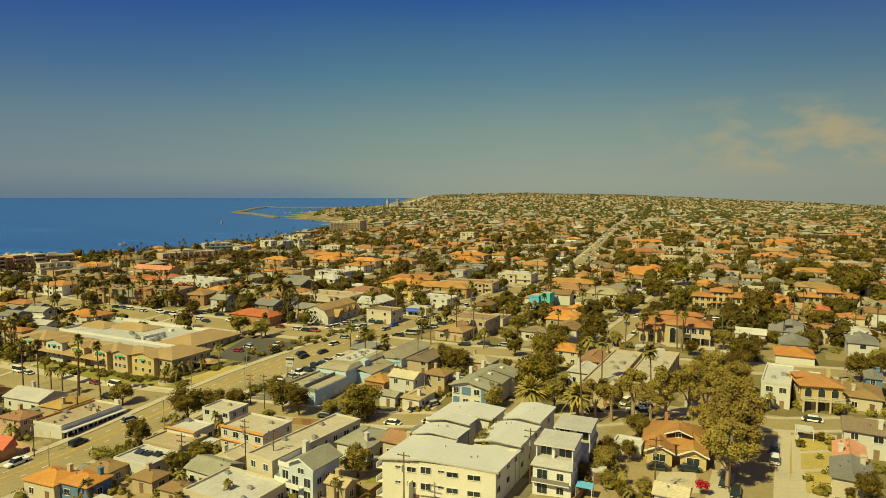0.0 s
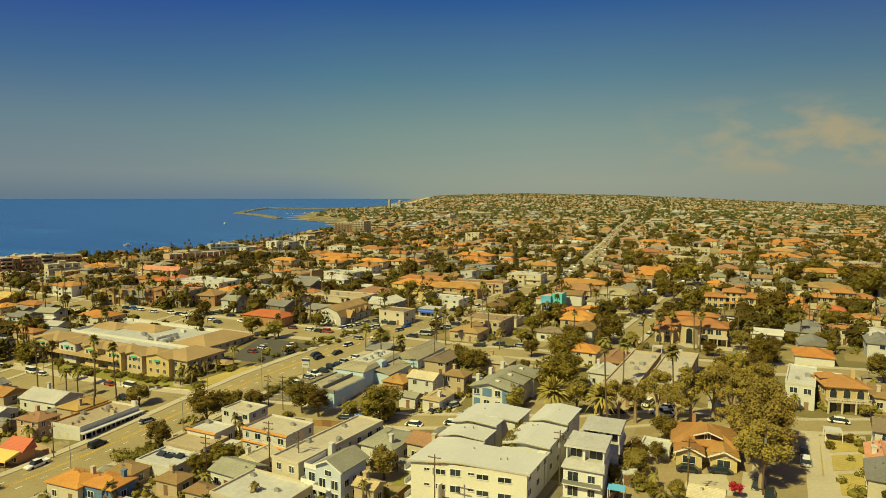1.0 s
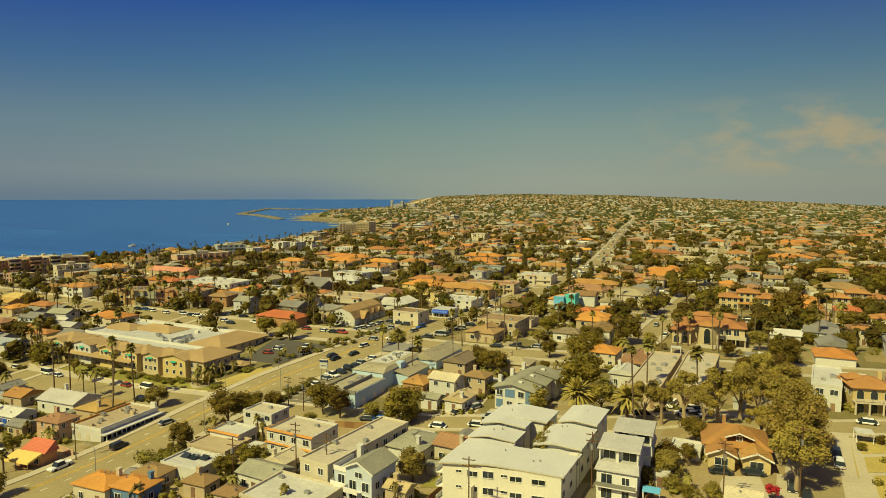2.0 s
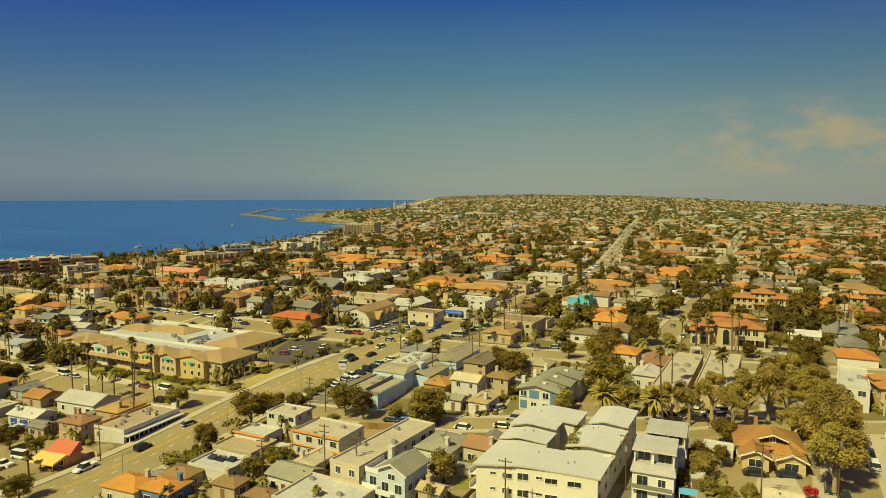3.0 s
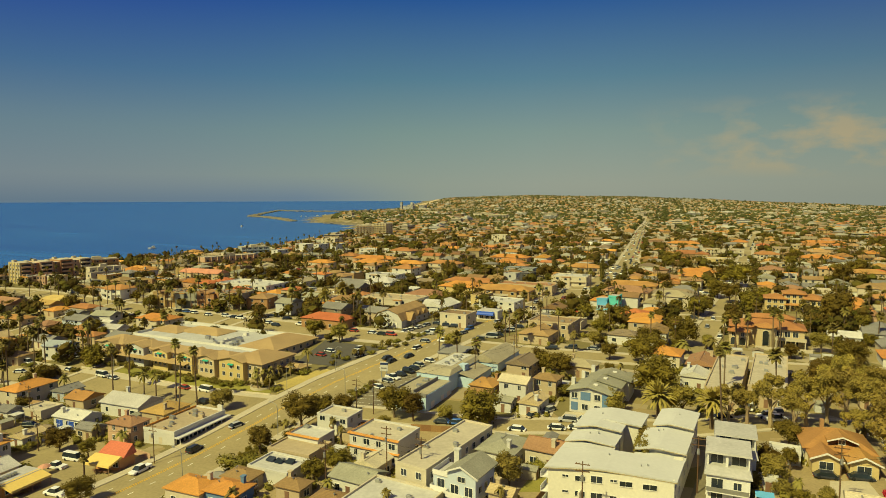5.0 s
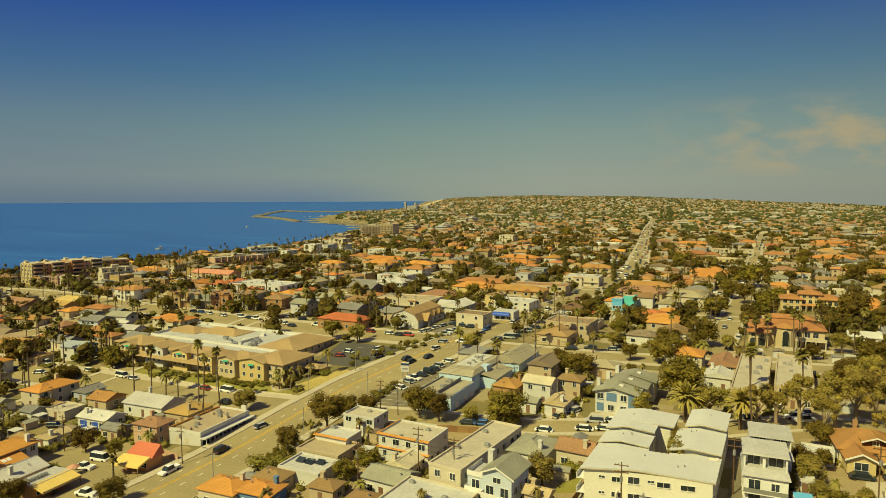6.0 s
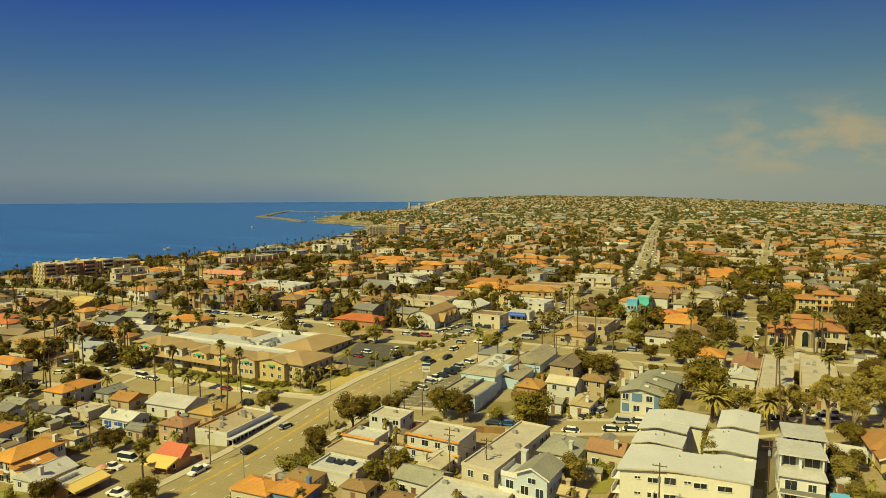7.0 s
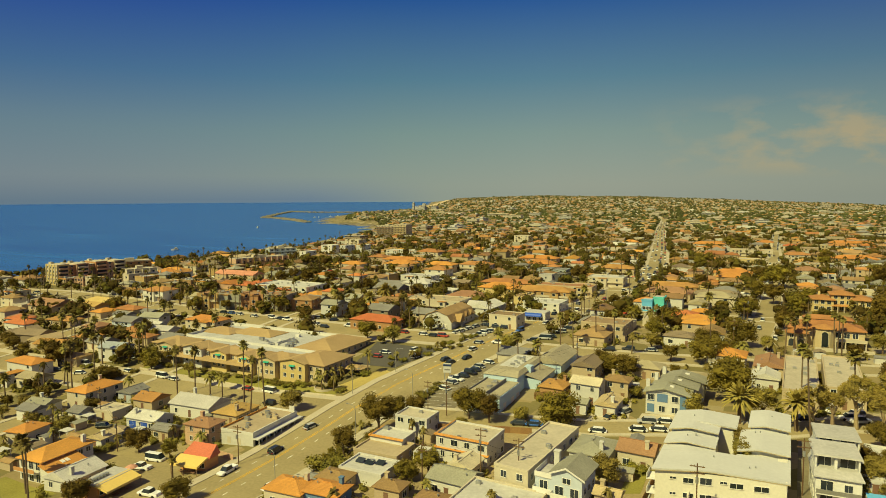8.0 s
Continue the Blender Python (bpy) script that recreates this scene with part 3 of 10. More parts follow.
def house(x, y, w, d, h, rot, roof, wall, cover, extra="", simple=False, root=None):
    """A town house or small block with its roof, windows, door, chimney and vents."""
    rng = random.Random(int(x * 13 + y * 7))
    storeys = max(1, round(h / 3.0))
    kind = "house" if w * d < 330 else "apartment_building"
    ob = root or empty(kind, x, y, rot)
    size = ("single-storey", "two-storey", "three-storey", "four-storey", "five-storey")[min(storeys, 5) - 1]
    tagged(ob, f"{size} {word(wall)} stucco house with {word(cover)} {ROOF_WORDS[roof]}", "house", "town houses")
    TAKEN.append((x, y, 0.42 * (w + d) / 2 + 0.8 + 0.25 * abs(w - d)))
    HOUSES.append((x, y, w, d))
    if roof == "flat":
        part("wall", wall_box(w, d, h - 0.25), WALL[wall], ob)
        g = Geo().box(-w / 2 + 0.02, w / 2 - 0.02, -d / 2 + 0.02, d / 2 - 0.02, h - 0.3, h - 0.12)
        part("roof", g, FLAT_ROOF[cover], ob)
        r = Geo()
        t = 0.25
        r.box(-w / 2 - 0.08, w / 2 + 0.08, -d / 2 - 0.08, -d / 2 + t, h - 0.35, h + 0.25).box(-w / 2 - 0.08, w / 2 + 0.08, d / 2 - t, d / 2 + 0.08, h - 0.35, h + 0.25)
        r.box(-w / 2 - 0.08, -w / 2 + t, -d / 2 + t, d / 2 - t, h - 0.35, h + 0.25).box(w / 2 - t, w / 2 + 0.08, -d / 2 + t, d / 2 - t, h - 0.35, h + 0.25)
        part("parapet", r, WALL[wall], ob)
        for _ in range(0 if simple or y > 300 else min(6, int(w * d / 45))):
            px, py, s = rng.uniform(-0.38, 0.38) * w, rng.uniform(-0.38, 0.38) * d, rng.uniform(0.3, 0.7)
            part("roof_vent", cached(("vent", round(s, 1)), lambda: Geo().box(-s, s, -s * 0.7, s * 0.7, -0.2, s * 1.1).box(-s * 0.7, s * 0.7, -s * 0.4, s * 0.4, s * 1.1, s * 1.3).mesh("roof_vent", M_STEEL)), None, ob, at=pose(px, py, h - 0.12))
    else:
        wl_ = wall_box(w, d, h)
        pitch = 0.34 if roof == "hip" else 0.38
        g, r0, r1, top = hip_roof(w, d, h + 0.02, pitch, gable=roof == "gable")
        if roof == "gable":
            e = top - 0.12
            if w >= d:
                for s in (-1, 1):
                    wl_.poly([(s * w / 2, -d / 2, h), (s * w / 2, d / 2, h), (s * w / 2, 0, e)][::s])
            else:
                for s in (-1, 1):
                    wl_.poly([(w / 2, s * d / 2, h), (-w / 2, s * d / 2, h), (0, s * d / 2, e)][::s])
        part("wall", wl_, WALL[wall], ob)
        part("roof", g, TILE_ROOF[cover], ob)
        if not simple and math.hypot(x + 20, y) < 260:
            part("ridge_cap", Geo().tube([Vector(r0) + Vector((0, 0, 0.02)), Vector(r1) + Vector((0, 0, 0.02))], [0.12, 0.12], 6) if (Vector(r1) - Vector(r0)).length > 0.4 else Geo().box(-0.15, 0.15, -0.15, 0.15, top - 0.2, top + 0.05), TILE_ROOF[cover], ob)
            pitch_at = lambda px, py: h + 0.02 + pitch * (min(w / 2 - abs(px), d / 2 - abs(py)) + 0.45 if roof == "hip" else (d / 2 - abs(py) if w >= d else w / 2 - abs(px)) + 0.45)
            for _ in range(rng.randint(1, 3)):
                px, py = rng.uniform(-0.36, 0.36) * w, rng.uniform(-0.36, 0.36) * d
                part("roof_pipe", cached("roof_pipe", lambda: Geo().tube([(0, 0, -0.25), (0, 0, 0.35)], [0.09, 0.09], 6).box(-0.16, 0.16, -0.16, 0.16, 0.35, 0.45).mesh("roof_pipe", M_STEEL)), None, ob, at=pose(px, py, pitch_at(px, py)))
            if rng.random() < 0.55:
                cx, cy = rng.choice((-0.3, 0.3)) * w, rng.choice((-0.28, 0.28)) * d
                part("chimney", Geo().box(cx - 0.4, cx + 0.4, cy - 0.4, cy + 0.4, h - 0.3, top + 0.7).box(cx - 0.5, cx + 0.5, cy - 0.5, cy + 0.5, top + 0.7, top + 0.9), WALL[wall], ob)
    near = math.hypot(x + 20, y) < 215 and not simple
    step_w = 3.0 if near else 6.0 if simple or y > 300 or x < -330 else 4.4
    shown = ((0, w, d), (90, d, w)) if x < -30 else ((0, w, d), (-90, d, w))
    for side, length, depth in shown:
        n = max(1, min(int(length / step_w), 8))
        for fl in range(storeys):
            for i in range(n):
                u = (i + 0.5) / n * length - length / 2 + rng.uniform(-0.25, 0.25)
                z = fl * (h / storeys) + 0.95
                th = radians(side)
                px, py = u * math.cos(th) + depth / 2 * math.sin(th), u * math.sin(th) - depth / 2 * math.cos(th)
                if fl == 0 and side == 0 and i == n // 2 and not extra:
                    door(ob, px, py, 0, side)
                elif rng.random() < 0.86:
                    window(ob, px, py, z, side, rng.choice((0.9, 1.2, 1.6)), min(1.3, h / storeys - 1.35), not near)
    if extra == "garage":
        for u in (-0.28, 0.12):
            door(ob, u * w, -d / 2, 0, 0, 2.5, 2.2, M_BLUE_DOOR)
    if extra == "coping":
        for z in (h + 0.2, h / 2 + 0.1) if h > 5 else (h + 0.2,):
            q = Geo().loft([[(-w / 2 - 0.5, y, z - 0.12), (-w / 2 + 0.2, y, z + 0.16), (-w / 2 + 0.2, y, z + 0.05), (-w / 2 - 0.4, y, z - 0.2)] for y in (-d / 2 - 0.3, d / 2)])
            q.loft([[(x, -d / 2 - 0.5, z - 0.12), (x, -d / 2 + 0.2, z + 0.16), (x, -d / 2 + 0.2, z + 0.05), (x, -d / 2 - 0.4, z - 0.2)] for x in (-w / 2 - 0.4, w / 2 + 0.4)])
            part("tile_coping", q, TILE_ROOF["orange"], ob, "orange clay tile coping")
    if extra == "solar":
        for i in range(3):
            px, py = -0.25 * w + i * 2.4, 0.05 * d + (0.8 if i == 2 else 0)
            pn = part("solar_panel", Geo().poly([(px - 1, py - 0.8, h + 0.05), (px + 1, py - 0.8, h + 0.05), (px + 1, py + 0.8, h + 0.6), (px - 1, py + 0.8, h + 0.6)]).box(px - 0.9, px + 0.9, py + 0.6, py + 0.66, h - 0.15, h + 0.5), M_GLASS, ob)
    return ob


# ---- trees ----
def blob(g, c, r, rng, k=0, squash=0.8):
    """A rough low lump."""
    t = (1 + 5 ** 0.5) / 2
    vs = [(-1, t, 0), (1, t, 0), (-1, -t, 0), (1, -t, 0), (0, -1, t), (0, 1, t), (0, -1, -t), (0, 1, -t), (t, 0, -1), (t, 0, 1), (-t, 0, -1), (-t, 0, 1)]
    fs = [(0, 11, 5), (0, 5, 1), (0, 1, 7), (0, 7, 10), (0, 10, 11), (1, 5, 9), (5, 11, 4), (11, 10, 2), (10, 7, 6), (7, 1, 8),
          (3, 9, 4), (3, 4, 2), (3, 2, 6), (3, 6, 8), (3, 8, 9), (4, 9, 5), (2, 4, 11), (6, 2, 10), (8, 6, 7), (9, 8, 1)]
    n = len(g.v)
    for x, y, z in vs:
        s = r / 1.9 * rng.uniform(0.75, 1.25)
        g.v.append((c[0] + x * s, c[1] + y * s, c[2] + z * s * squash))
    g.f.extend(tuple(n + i for i in f) for f in fs)
    g.k.extend([k] * 20)


def crown(seed, kind, leaves, leaf):
    """A crown of radius about 1, its centre at the origin: lumps covered with leaf clumps."""
    rng = random.Random(seed)
    g = Geo()
    lumps = []
    if kind == "cypress":
        lumps = [((rng.uniform(-0.12, 0.12), rng.uniform(-0.12, 0.12), -1.3 + 2.6 * i / 6), 0.72 - 0.075 * abs(i - 2.0)) for i in range(7)]
    elif kind == "hedge":
        lumps = [((rng.uniform(-0.7, 0.7), rng.uniform(-0.7, 0.7), rng.uniform(-0.2, 0.15)), rng.uniform(0.3, 0.45)) for _ in range(9)]
    elif kind == "euc":
        for i in range(17):
            a, q = 2.4 * i + rng.uniform(-0.4, 0.4), rng.uniform(0.25, 0.9)
            lumps.append(((q * math.cos(a), q * math.sin(a), 0.75 - 0.9 * q * q + rng.uniform(-0.55, 0.2)), rng.uniform(0.17, 0.33)))
    else:
        lumps = [((0, 0, 0.05), 0.62)]
        for _ in range(18):
            a, q, z = rng.uniform(0, 6.28), rng.uniform(0.35, 0.72), rng.uniform(-0.45, 0.55)
            lumps.append(((q * math.cos(a), q * math.sin(a), z), rng.uniform(0.20, 0.42)))
    for c, r in lumps:
        blob(g, c, r * 0.78, rng)
    total = sum(r * r for _, r in lumps)
    for c, r in lumps:
        for _ in range(int(leaves * r * r / total)):
            u = Vector((rng.gauss(0, 1), rng.gauss(0, 1), rng.gauss(0.15, 1))).normalized()
            p = Vector(c) + u * r * rng.uniform(0.72, 1.22)
            w = (u + 0.85 * Vector((rng.uniform(-1, 1), rng.uniform(-1, 1), rng.uniform(-1, 1)))).normalized()
            a = w.orthogonal().normalized()
            b = w.cross(a)
            s = leaf * rng.uniform(0.6, 1.4)
            t = rng.uniform(0, 3.14)
            a, b = a * math.cos(t) + b * math.sin(t), b * math.cos(t) - a * math.sin(t)
            g.poly([p - a * s, p - b * s * 0.6, p + a * s, p + b * s * 0.6 + w * s * 0.3])
    return g.mesh("crown", LEAF[kind if kind in LEAF else "round"])


CROWNS = {k: [crown(11 * i + len(k), k, n, s) for i in range(c)] for k, n, s, c in
          (("round", 3500, 0.049, 6), ("euc", 4100, 0.0465, 5), ("gold", 3600, 0.050, 5), ("cypress", 1600, 0.06, 2), ("hedge", 1400, 0.055, 3), ("bougain", 700, 0.08, 1))}
FAR_CROWNS = [crown(77 + 5 * i, "round", 1500, 0.066) for i in range(5)]


def trunk_mesh(seed, h, r, limbs, bark, spread):
    rng = random.Random(seed)
    g = Geo()
    lean = (rng.uniform(-0.1, 0.1) * h, rng.uniform(-0.1, 0.1) * h)
    g.tube([(0, 0, -0.6), (0, 0, 0.0), (lean[0] * 0.5, lean[1] * 0.5, h * 0.5), (lean[0], lean[1], h)], [r * 1.5, r * 1.2, r * 0.9, r * 0.5], 7)
    for i in range(limbs):
        a, z = 6.28 * i / limbs + rng.uniform(-0.4, 0.4), h * rng.uniform(0.45, 0.8)
        e = (math.cos(a) * spread, math.sin(a) * spread, h * rng.uniform(0.95, 1.25))
        m = (math.cos(a) * spread * 0.4, math.sin(a) * spread * 0.4, (z + e[2]) / 2)
        g.tube([(lean[0] * z / h, lean[1] * z / h, z), m, e], [r * 0.55, r * 0.4, r * 0.15], 5)
    return g.mesh("trunk", bark)


TREE_WORDS = dict(gold="small olive gold courtyard tree with open crown", round="dense dark green broadleaf tree with rounded crown", euc="tall olive eucalyptus tree with open clumped crown",
                  cypress="narrow dark green evergreen tree", hedge="low clipped olive green shrub bed", bougain="bright red flowering bougainvillea bush",
                  fan="tall slender fan palm with dark crown", palm="short feathery palm tree in a yard", date="stout date palm with long arching fronds")


def frond(g, a, lift, length, droop, width, segs=5, z0=0.0):
    """One arching frond with two folded halves."""
    ca, sa = math.cos(a), math.sin(a)
    pts = []
    for i in range(segs + 1):
        t = i / segs
        q = length * t * math.cos(lift) * (1 - 0.15 * t)
        z = z0 + length * t * math.sin(lift) - droop * length * t * t
        pts.append((q, z, width * math.sin(math.pi * (0.12 + 0.86 * t)) ** 0.7))
    for (q0, za, w0), (q1, zb, w1) in zip(pts, pts[1:]):
        for s in (-1, 1):
            g.poly([(q0 * ca, q0 * sa, za), (q1 * ca, q1 * sa, zb), (q1 * ca - s * w1 * sa, q1 * sa + s * w1 * ca, zb - 0.45 * w1), (q0 * ca - s * w0 * sa, q0 * sa + s * w0 * ca, za - 0.45 * w0)][::s])


def palm_crown(kind, seed):
    rng = random.Random(seed)
    g = Geo()
    n, w, droop = dict(fan=(52, 0.21, 0.35), palm=(24, 0.17, 0.75), date=(110, 0.075, 0.36))[kind]
    for i in range(n):
        lift = rng.uniform(-0.8, 1.4) if kind == "fan" else rng.uniform(-0.45, 1.5)
        frond(g, 2.4 * i + rng.uniform(-0.2, 0.2), lift, rng.uniform(0.85, 1.1), droop * rng.uniform(0.7, 1.2), w, 4 if kind == "fan" else 5)
    return g.mesh("crown", LEAF["date" if kind == "date" else "palm"])


PALM_CROWNS = {k: [palm_crown(k, 5 * i) for i in range(3)] for k in ("fan", "palm", "date")}
PLANTS = {}


def tree(kind, x, y, r, h, group="town trees"):
    """kind, place, crown radius and height of the crown's centre above the ground."""
    rng = random.Random(int(x * 31 + y * 17))
    ob = empty("palm_tree" if kind in PALM_CROWNS else "shrub" if kind in ("hedge", "bougain") else "tree", x, y, rng.uniform(0, 360))
    tagged(ob, TREE_WORDS[kind], "palm" if kind in PALM_CROWNS else "shrub" if kind in ("hedge", "bougain") else "tree", group)
    if kind not in PALM_CROWNS:
        TAKEN.append((x, y, 0.7 * r))
    if kind in PALM_CROWNS:
        hh = round(h)
        rad = 0.42 if kind == "date" else 0.2
        lean = rng.choice((0, 1, 2))
        trunk = cached(("palm", hh, rad, lean), lambda: Geo().tube([(0, 0, -0.5), (0.02 * hh * lean, 0, hh * 0.4), (0.035 * hh * lean, 0, hh)], [rad * 1.35, rad, rad * 0.85], 7).mesh("trunk", M_PALM_BARK))
        part("trunk", trunk, None, ob)
        s = max(r * (1.2 if kind == "date" else 1.15), 1.5)
        top = 0.035 * hh * lean
        part("crown", rng.choice(PALM_CROWNS[kind]), None, ob, at=pose(top, 0, hh - 0.1) @ Matrix.Diagonal((s, s, s, 1)))
        if kind == "fan" and math.hypot(x + 20, y) < 270:
            skirt = cached("skirt", lambda: Geo().loft([[(q * math.cos(0.9 * j), q * math.sin(0.9 * j), z) for j in range(7)] for q, z in ((0.24, -1.7), (0.62, -1.3), (0.66, -0.5), (0.3, 0.2))]).mesh("dead_skirt", M_DEAD))
            part("dead_skirt", skirt, None, ob, at=pose(top, 0, hh) @ Matrix.Diagonal((s / 2, s / 2, s / 2, 1)))
        return ob
    r *= 1.18 if kind == "euc" else 1.1
    flat = dict(euc=0.95, cypress=1.0, hedge=0.8)[kind] if kind in ("euc", "cypress", "hedge") else rng.uniform(0.78, 0.98)
    sz = r * flat
    if kind == "cypress":
        sz = max(r * 1.1, h / 1.45)
    if kind not in ("cypress", "euc", "hedge", "bougain"):
        sz = min(max(sz, 0.62 * h), 1.3 * r)
    if kind not in ("hedge", "bougain"):
        hh = max(0.8, round(h - 0.45 * sz, 0))
        bark = M_PALE_BARK if kind == "euc" else M_BARK
        tr = round(0.05 * hh + 0.1, 2)
        part("trunk", cached(("trunk", kind, hh, round(r)), lambda: trunk_mesh(int(hh * 7 + r), hh, tr, 5 if kind == "euc" else 4, bark, r * 0.45)), None, ob)
    part("crown", rng.choice(FAR_CROWNS if kind == "round" and math.hypot(x + 20, y) > 260 else CROWNS["gold"] if kind == "round" and r < 4.2 and rng.random() < 0.45 else CROWNS[kind]), None, ob, at=pose(0, 0, h, 0, 0, rng.uniform(0, 360)) @ Matrix.Diagonal((r, r, sz, 1)))
    return ob


# ---- vehicles ----
CAR_SHAPES = dict(sedan=(4.6, 1.8, 0.72, 1.42, (-1.9, -1.0, 1.2, 2.0)), suv=(4.7, 1.9, 0.9, 1.72, (-1.2, -0.6, 2.15, 2.3)),
                  pickup=(5.6, 1.95, 0.95, 1.8, (-1.5, -0.8, 0.7, 0.95)), van=(5.3, 2.0, 1.05, 2.15, (-2.4, -1.6, 2.55, 2.62)))


def car_meshes(kind, colour):
    def make():
        length, width, belt, top, (g0, g1, g2, g3) = CAR_SHAPES[kind]
        hw, hl = width / 2, length / 2
        g = Geo()
        rings = []
        for y, zb, zt, q in ((-hl, 0.42, belt - 0.18, 0.86), (-hl + 0.25, 0.28, belt - 0.06, 0.97), (-0.4 * hl, 0.24, belt, 1.0), (0.5 * hl, 0.24, belt, 1.0), (hl - 0.2, 0.28, belt - 0.02, 0.97), (hl, 0.42, belt - 0.12, 0.88)):
            rings.append([(-hw * q, y, zb + 0.08), (-hw * q + 0.1, y, zb), (hw * q - 0.1, y, zb), (hw * q, y, zb + 0.08), (hw * q, y, zt - 0.14), (hw * q - 0.14, y, zt), (-hw * q + 0.14, y, zt), (-hw * q, y, zt - 0.14)])
        g.loft(rings)
        if kind == "pickup":
            g.box(-hw * 0.97, -hw * 0.82, 0.9, hl - 0.1, belt - 0.05, belt + 0.12).box(hw * 0.82, hw * 0.97, 0.9, hl - 0.1, belt - 0.05, belt + 0.12).box(-hw * 0.9, hw * 0.9, hl - 0.2, hl - 0.08, belt - 0.05, belt + 0.12)
        roof = Geo().loft([[(-hw * 0.72, y, top - 0.08), (hw * 0.72, y, top - 0.08), (hw * 0.66, y, top), (-hw * 0.66, y, top)] for y in (g1, g2)])
        cab = Geo().loft([[(-hw * 0.93, g0, belt - 0.03), (hw * 0.93, g0, belt - 0.03), (hw * 0.93, g3, belt - 0.03), (-hw * 0.93, g3, belt - 0.03)], [(-hw * 0.72, g1, top - 0.05), (hw * 0.72, g1, top - 0.05), (hw * 0.72, g2, top - 0.05), (-hw * 0.72, g2, top - 0.05)]])
        wheel = Geo().loft([[(x, 0.34 * math.cos(0.5236 * i), 0.34 * math.sin(0.5236 * i)) for i in range(12)] for x in (-0.11, 0.11)])
        rim = Geo().loft([[(x, 0.2 * math.cos(0.7854 * i), 0.2 * math.sin(0.7854 * i)) for i in range(8)] for x in (-0.12, 0.12)])
        lamp = Geo().box(-0.2, 0.2, -0.04, 0.06, -0.07, 0.07)
        return (g.mesh("body", PAINT[colour]), roof.mesh("car_roof", PAINT[colour]), cab.mesh("glass_cabin", M_GLASS), wheel.mesh("tyre", M_TYRE), rim.mesh("rim", M_STEEL), lamp.mesh("headlight", M_LAMP), lamp.mesh("tail_light", M_TAIL))
    return cached(("car", kind, colour), make)


CAR_WORDS = dict(sedan="sedan car", suv="sport utility vehicle", pickup="pickup truck", van="cargo van")


def car(x, y, turn, kind, colour):
    """A parked vehicle; its front points along -y before the turn."""
    z = ground(x, y) + (0.13 if on_road(x, y, -3.0) else 0.05)
    ob = empty(kind if kind in ("pickup", "van") else "car", x, y, turn, z)
    tagged(ob, f"{colour if colour != 'dark' else 'dark blue-grey'} {CAR_WORDS[kind]} parked on asphalt", "car", "parked vehicles")
    length, width, belt, top, _ = CAR_SHAPES[kind]
    body, roof, cab, wheel, rim, lamp, tail = car_meshes(kind, colour)
    part("body", body, None, ob), part("car_roof", roof, None, ob), part("glass_cabin", cab, None, ob)
    for sx in (-1, 1):
        for sy in (-0.31, 0.31):
            w = part("wheel", wheel, None, ob, at=pose(sx * (width / 2 - 0.1), sy * length, 0.34))
        if math.hypot(x + 20, y) > 190:
            continue
        part("headlight", lamp, None, ob, at=pose(sx * width * 0.3, -length / 2 + 0.03, belt - 0.26))
        part("tail_light", tail, None, ob, at=pose(sx * width * 0.32, length / 2 - 0.02, belt - 0.24, 0, 0, 180))
    TAKEN.append((x, y, 2.0))
    return ob


# ---- the town: houses ----
def block(ob, name, x0, x1, y0, y1, z0, z1, mat, label=""):
    return part(name, Geo().box(x0, x1, y0, y1, z0, z1), mat, ob, label)


def window_row(ob, a, b, z, n, turn, w=1.2, h=1.2):
    """n windows evenly along the wall from a to b."""
    for i in range(n):
        t = (i + 0.5) / n
        window(ob, a[0] + (b[0] - a[0]) * t, a[1] + (b[1] - a[1]) * t, z, turn, w, h)


def patch(name, pts, mat, label, lift=0.07, category="yard"):
    """A paved or planted piece of ground between four corners, laid over the terrain."""
    g, n = Geo(), 8
    a, b, c, d = (Vector((*p, 0)) for p in pts)
    for i in range(n + 1):
        for j in range(n + 1):
            u, v = i / n, j / n
            p = a * (1 - u) * (1 - v) + b * u * (1 - v) + c * u * v + d * (1 - u) * v
            g.v.append((p.x, p.y, ground(p.x, p.y) + lift))
    g.f = [(i * (n + 1) + j, (i + 1) * (n + 1) + j, (i + 1) * (n + 1) + j + 1, i * (n + 1) + j + 1) for i in range(n) for j in range(n)]
    return tagged(new(name, g.mesh(name, mat)), label, category, kind="structure")


